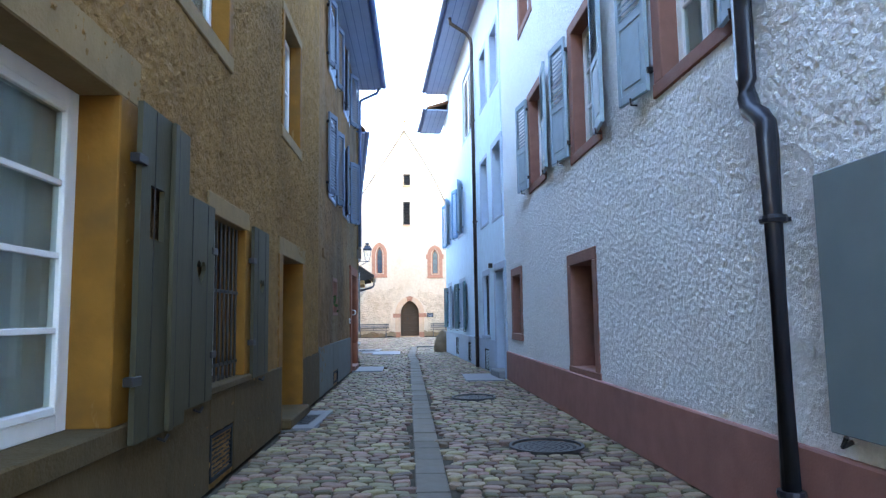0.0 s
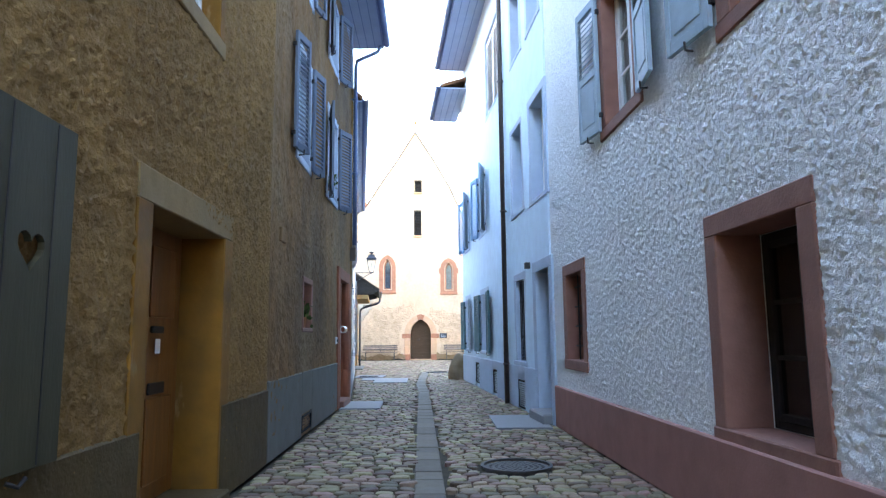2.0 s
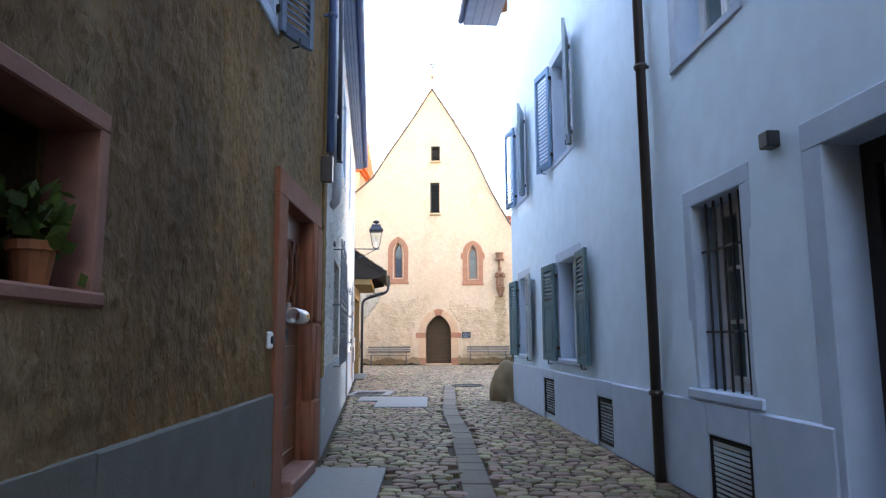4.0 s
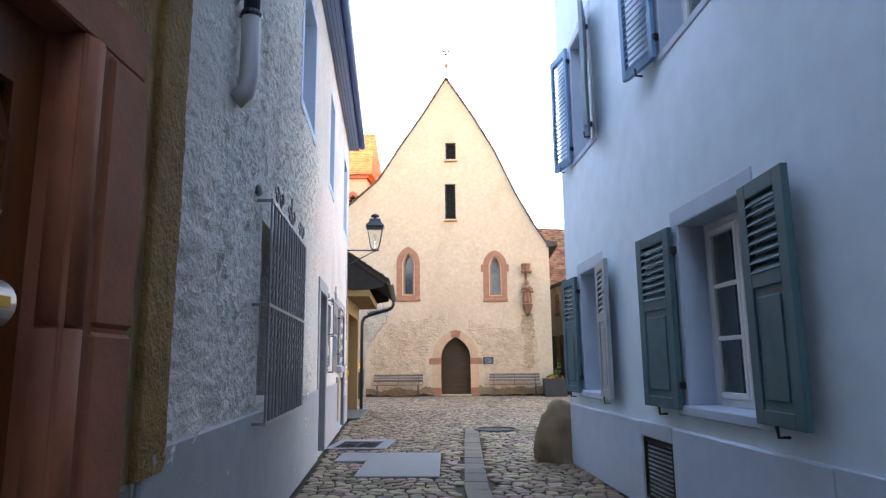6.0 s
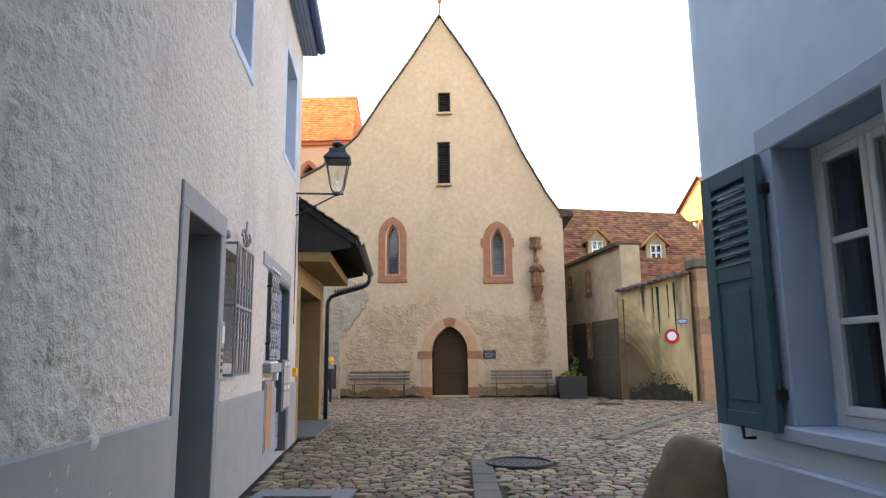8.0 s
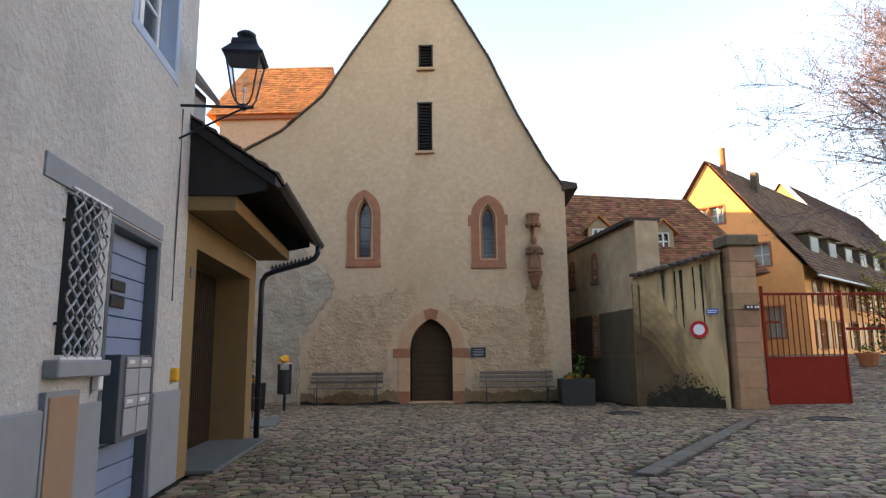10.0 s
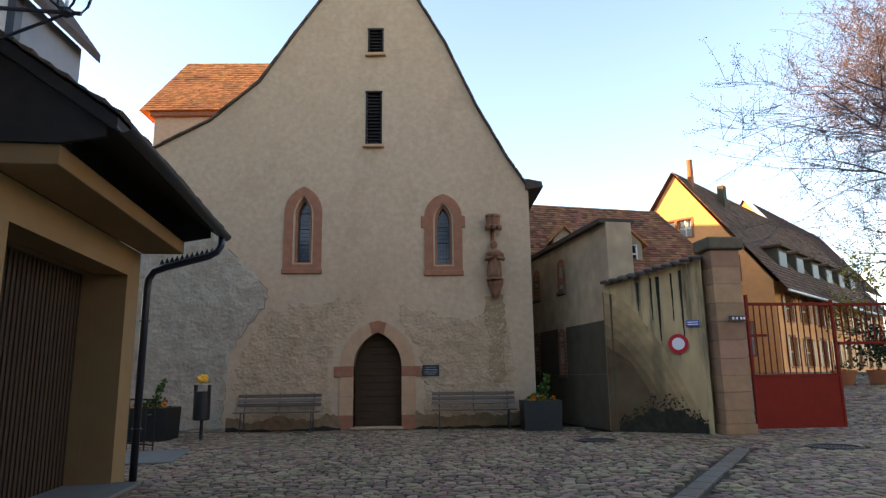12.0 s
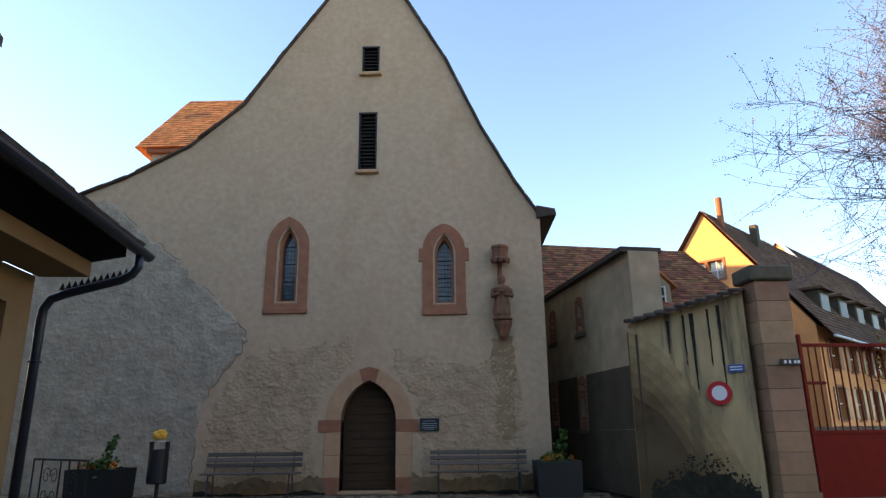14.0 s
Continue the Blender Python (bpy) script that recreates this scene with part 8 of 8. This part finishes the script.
for v in b.verts:
    z = v.co.z
    w = 1.0 if z < 0 else (1 - z ** 2.6) ** 0.5 if z < 1 else 0
    q = Vector((v.co.x, v.co.y, 0))
    q = q.normalized() * w if q.length > 1e-6 else q
    nz = 0.1 * noise.noise(v.co * 1.6) + 0.03 * noise.noise(v.co * 6)
    v.co = Vector((q.x * (0.31 + nz), q.y * (0.36 + nz), max(-0.02, z * 0.76 * (1 + nz * 0.6)) if z > 0 else -0.02))
part("stone", b, boulder_stone, gs, smooth=True)


# ---- things on the square ----
bench = thing("bench", Matrix.Translation((-4.3, 40.02, 0)), "weathered grey slatted wooden bench with thin metal legs", "bench", "benches by the chapel")
slat_m = finish(box(bm_new(), -0.95, 0.95, -0.035, 0.035, -0.014, 0.014, 0.005), "slat", bench_wood)
for i, y in enumerate((-0.22, -0.13, -0.04, 0.05)):
    part("seat_slat", slat_m, bench_wood, bench, at=Matrix.Translation((0, y, 0.45)))
for z in (0.6, 0.7, 0.8):
    part("back_slat", slat_m, bench_wood, bench, at=Matrix.Translation((0, 0.12 + (z - 0.6) * 0.25, z)) @ pose(0, 0, 0, 75, 0, 0))
for x in (-0.78, 0.0, 0.78):
    part("support", tube(bm_new(), [(x, -0.24, 0.43), (x, 0.06, 0.43), (x, 0.11, 0.5), (x, 0.2, 0.86)], 0.014, 6), bench_iron, bench)
for x in (-0.78, 0.78):
    part("leg", tube(bm_new(), [(x, -0.22, 0.43), (x, -0.26, 0.0)], 0.015, 6), bench_iron, bench)
    part("leg", tube(bm_new(), [(x, 0.05, 0.43), (x, 0.1, 0.0)], 0.015, 6), bench_iron, bench)
copy_thing(bench, Matrix.Translation((0.12, 40.02, 0)))

wb = thing("litter_bin", Matrix.Translation((-5.5, 38.5, 0)), "anthracite litter bin on a post, a yellow bag on top", "litter bin")
part("post", tube(bm_new(), [(0, 0.05, 0), (0, 0.05, 0.5)], 0.035, 10), bin_grey, wb)
part("body", lathe(bm_new(), [(0.15, 0.38), (0.165, 0.4), (0.165, 0.95), (0.15, 0.95)], 20), bin_grey, wb, smooth=False)
part("slot_post", box(bm_new(), -0.16, -0.12, -0.05, 0.05, 0.95, 1.08), bin_grey, wb)
part("slot_post", box(bm_new(), 0.12, 0.16, -0.05, 0.05, 0.95, 1.08), bin_grey, wb)
part("lid", lathe(bm_new(), [(0.17, 1.08), (0.17, 1.11), (0.05, 1.13)], 20), alu, wb)
bag = thing("plastic_bag", Matrix.Translation((-5.5, 38.5, 1.13)), "crumpled yellow plastic bag lying on the bin", "bag")
b = bm_new()
bmesh.ops.create_icosphere(b, subdivisions=3, radius=0.12)
for v in b.verts:
    v.co *= 1 + 0.35 * noise.noise(v.co * 14)
    v.co.z = max(0, v.co.z * 0.8 + 0.06)
part("bag", b, yellow_plastic, bag)


def planter(x, y, label, seed):
    t = thing("planter", Matrix.Translation((x, y, 0)), label, "planter", "square planters")
    b = bm_new()
    o, i_ = 0.42, 0.37
    lo_, hi_, hi2, in_ = ([b.verts.new((sx * w, sy * w, z)) for sx, sy in ((-1, -1), (1, -1), (1, 1), (-1, 1))] for w, z in ((0.4, 0.0), (o, 0.64), (i_, 0.64), (i_, 0.56)))
    for p, q in ((lo_, hi_), (hi_, hi2), (hi2, in_)):
        for j in range(4):
            b.faces.new((p[j], p[(j + 1) % 4], q[(j + 1) % 4], q[j]))
    b.faces.new(lo_)
    part("box", b, bin_grey, t)
    part("soil", box(bm_new(), -i_ + 0.002, i_ - 0.002, -i_ + 0.002, i_ - 0.002, 0.5, 0.58), soil, t)
    r = random.Random(seed)
    leaves_part("leaves", t, [(r.uniform(-0.25, 0.25), r.uniform(-0.25, 0.25), 0.6, 40, 0.07) for _ in range(8)] + [(0.0 + 0.02 * j, 0, 0.6 + 0.06 * j, 16, 0.07 * (1 - j / 11)) for j in range(10)], 0.09, leaf, seed)
    leaves_part("flowers", t, [(r.uniform(-0.3, 0.3), r.uniform(-0.3, -0.1), 0.68, 14, 0.03) for _ in range(6)], 0.05, flower, seed + 1, "orange and yellow flowers")
    return t


planter(-6.5, 38.55, "square anthracite planter with a small fir and flowers", 21)
planter(1.6, 39.85, "square anthracite planter with orange flowers by the chapel corner", 31)

# low scrollwork railing beside the chapel
rl_ = thing("railing", pose(-6.1, 36.65, 0, 0, 0, -34), "low dark iron railing with scrollwork", "railing")
part("top_rail", box(bm_new(), -0.9, 0.72, -0.015, 0.015, 0.84, 0.87), iron, rl_)
part("bottom_rail", box(bm_new(), -0.9, 0.72, -0.01, 0.01, 0.1, 0.125), iron, rl_)
for x in (-0.9, -0.62, -0.05, 0.2, 0.46, 0.71):
    part("post", tube(bm_new(), [(x, 0, 0), (x, 0, 0.86)], 0.012, 6), iron, rl_)
for cx_, cz_, r_, tn, sg in ((-0.45, 0.62, 0.13, 1.3, 1), (-0.22, 0.62, 0.13, 1.3, -1), (-0.45, 0.34, 0.13, -1.3, 1), (-0.22, 0.34, 0.13, -1.3, -1), (0.33, 0.6, 0.1, 1.3, 1), (0.33, 0.35, 0.1, -1.3, 1)):
    part("scroll", tube(bm_new(), scroll(cx_, cz_, r_, tn, sg, 0), 0.007, 5), iron, rl_)
solid("side_pavement", box(bm_new(), -2.2, 0.1, -0.85, 0.95, -0.05, 0.02, 0.01), grey_plinth, "grey asphalt strip beside the garage", "pavement", "structure", pose(-4.85, 35.5, 0, 0, 0, 12))

# plaque, signs
pq = thing("plaque", Matrix.Translation((-0.85, CY, 1.2)), "dark blue enamel plaque with pale lines", "plaque")
part("plate", box(bm_new(), -0.2, 0.2, -0.03, 0.0, 0, 0.26, 0.004), sign_dark, pq)
for z, w in ((0.2, 0.12), (0.15, 0.15), (0.11, 0.14), (0.07, 0.15), (0.04, 0.1)):
    part("text_line", box(bm_new(), -w, w, -0.033, -0.03, z, z + 0.01), zinc, pq)
sg = thing("traffic_sign", GN.at(0.55, 1.78, -0.03), "round red-rimmed no-vehicles sign, white in the middle", "sign")
disc = finish(lathe(bm_new(), [(0.19, 0), (0.2, 0.005), (0.2, 0.012), (0.0005, 0.013)], 32), "disc", sign_red)
part("disc", disc, sign_red, sg, at=pose(0, 0, 0, 90, 0, 0))
part("field", lathe(bm_new(), [(0.125, 0), (0.125, 0.016), (0.0005, 0.0165)], 32), sign_white, sg, at=pose(0, 0, 0, 90, 0, 0))
bs_ = thing("street_sign", GN.at(0.24, 2.12, -0.02), "small weathered blue street name plate", "sign")
part("plate", box(bm_new(), -0.13, 0.13, -0.01, 0.02, 0, 0.13, 0.003), sign_blue, bs_)
for z in (0.035, 0.08):
    part("text_line", box(bm_new(), -0.1, 0.1, -0.013, -0.01, z, z + 0.02), sign_white, bs_)
ps = thing("number_sign", pil.matrix_basis @ Matrix.Translation((0.1, -0.32, 2.2)), "small dark sign on the gate pillar", "sign")
part("plate", box(bm_new(), -0.17, 0.17, -0.012, 0.02, 0, 0.1, 0.003), sign_dark, ps)
for x in (-0.12, -0.04, 0.05, 0.11):
    part("text_line", box(bm_new(), x, x + 0.04, -0.015, -0.012, 0.025, 0.075), sign_white, ps)

# carved statue with canopy and console: one plain mesh
st = bm_new()
lathe(st, [(0.04, 3.02), (0.1, 3.1), (0.13, 3.22), (0.18, 3.34), (0.19, 3.42), (0.13, 3.44)], 14, (0.72, CY - 0.13))
lathe(st, [(0.2, 3.44), (0.21, 3.47), (0.16, 3.5), (0.175, 3.56), (0.165, 3.7), (0.15, 3.86), (0.13, 3.95), (0.15, 3.98), (0.2, 4.03), (0.21, 4.1), (0.15, 4.16), (0.06, 4.19), (0.055, 4.22), (0.08, 4.26), (0.09, 4.32), (0.075, 4.39), (0.01, 4.43)], 24, (0.71, CY - 0.15))
for v in st.verts:
    if 3.5 < v.co.z < 3.97:
        a = math.atan2(v.co.y - CY + 0.15, v.co.x - 0.71)
        k = 1 + 0.13 * math.sin(7 * a + 3 * v.co.z)
        v.co.x, v.co.y = 0.71 + (v.co.x - 0.71) * k, CY - 0.15 + (v.co.y - CY + 0.15) * k
for sx in (-1, 1):
    tube(st, [(0.71 + sx * 0.17, CY - 0.16, 4.08), (0.71 + sx * 0.2, CY - 0.22, 3.95), (0.71 + sx * 0.06, CY - 0.33, 3.98)], 0.05, 8, radii=[0.06, 0.055, 0.04])
box(st, 0.65, 0.74, CY - 0.06, CY + 0.02, 4.3, 4.72, 0.02)
lathe(st, [(0.19, 4.72), (0.2, 4.76), (0.16, 4.8), (0.17, 4.98), (0.19, 5.0), (0.19, 5.05), (0.05, 5.07)], 8, (0.7, CY - 0.16))
for i in range(5):
    a = 3.3 + i * 0.72
    lathe(st, [(0.02, 4.66), (0.045, 4.7), (0.045, 4.76), (0.02, 4.8)], 6, (0.7 + 0.17 * math.cos(a), CY - 0.16 + 0.17 * math.sin(a)))
for v in st.verts:
    v.co += Vector((noise.noise(v.co * 9), noise.noise(v.co * 9 + Vector((5, 0, 0))), 0)) * 0.012
solid("statue", st, statue_stone, "weathered painted stone figure on a console under a canopy", "statue", "thing")

# yard: pots, shrub
pt = thing("flower_pot", Matrix.Translation((14.9, 50.0, rise(14.9, 50.0))), "large terracotta pot with a shrub", "flower pot")
part("pot", lathe(bm_new(), [(0.3, 0.0), (0.42, 0.45), (0.46, 0.45), (0.46, 0.55), (0.36, 0.55)], 16), terracotta, pt)
leaves_part("leaves", pt, [(0, 0, 0.62, 60, 0.12)], 0.12, leaf, 41)
sh = thing("shrub", Matrix.Translation((16.4, 50.0, rise(16.4, 50.0))), "dark rounded evergreen shrub in a tub", "shrub")
part("tub", lathe(bm_new(), [(0.45, 0.0), (0.55, 0.55), (0.48, 0.55)], 16), terracotta, sh)
leaves_part("crown", sh, [(0, 0, 1.45, 900, 0.42)], 0.16, shrub_dark, 43)


# ---- trees ----
def tree(name, at, height, seed, label, leaf_mat, leaf_size, levels, spread, first=0.35, trunk_r=0.3, per_tip=5, lean=(0, 0), kids=(5, 5, 4, 4)):
    """A tree grown by branching: trunk and limbs as tapered tubes, with leaves or buds at the tips."""
    r = random.Random(seed)
    t = thing(name, Matrix.Translation(at), label, "tree")
    lim = bm_new()
    tw = []
    tips = []

    def grow(p, d, ln, rad, lev):
        n = 4 if lev < 2 else 3
        pts, rr = [p], [rad]
        dd = d.copy()
        for i in range(n):
            dd = (dd + Vector((r.gauss(0, 0.16), r.gauss(0, 0.16), r.gauss(0.04, 0.1)))).normalized()
            p = p + dd * ln / n
            pts.append(p)
            rr.append(rad * (1 - 0.55 * (i + 1) / n))
        tube(lim, pts, rad, 8 if lev == 0 else 5 if lev < 3 else 3, radii=rr)
        if lev >= levels:
            tips.extend(pts[1:])
            return
        for i in range(kids[min(lev, len(kids) - 1)]):
            f = r.uniform(0.35 if lev else 0.55, 1.0)
            k = min(n - 1, int(f * n))
            q = pts[k].lerp(pts[k + 1], f * n - k)
            side = Vector((r.gauss(0, 1), r.gauss(0, 1), r.gauss(0.15, 0.5))).normalized()
            nd = (dd * (0.75 if lev else 0.55) + side * spread).normalized()
            grow(q, nd, ln * r.uniform(0.55, 0.78), max(0.009, rr[k] * r.uniform(0.48, 0.68)), lev + 1)
    grow(Vector((0, 0, 0)), Vector((lean[0], lean[1], 1)).normalized(), height * first, trunk_r, 0)
    part("trunk", lim, bark, t, "branching brown trunk and limbs")
    leaves_part("crown", t, [(p.x, p.y, p.z, per_tip, leaf_size * 1.4) for p in tips], leaf_size, leaf_mat, seed + 5)
    return t


tree("tree", (20.0, 41.0, 0.1), 22.5, 12, "large spreading tree with bare twigs and pinkish buds", bud, 0.05, 5, 0.9, 0.34, 0.36, 9, (-0.05, 0.0), (7, 7, 6, 5, 4))
tree("tree", (26.5, 62.0, 1.0), 12.0, 27, "yellow-green tree in spring leaf behind the houses", leaf_yellow, 0.2, 3, 0.8, 0.35, 0.25, 8)

# the plan above is drawn a little large; bring the whole place to true size
TRUE_SIZE = Matrix.Scale(0.88, 4)
for ob in list(scene.objects):
    if ob.parent is None and ob.type in {"MESH", "EMPTY"}:
        ob.matrix_basis = TRUE_SIZE @ ob.matrix_basis
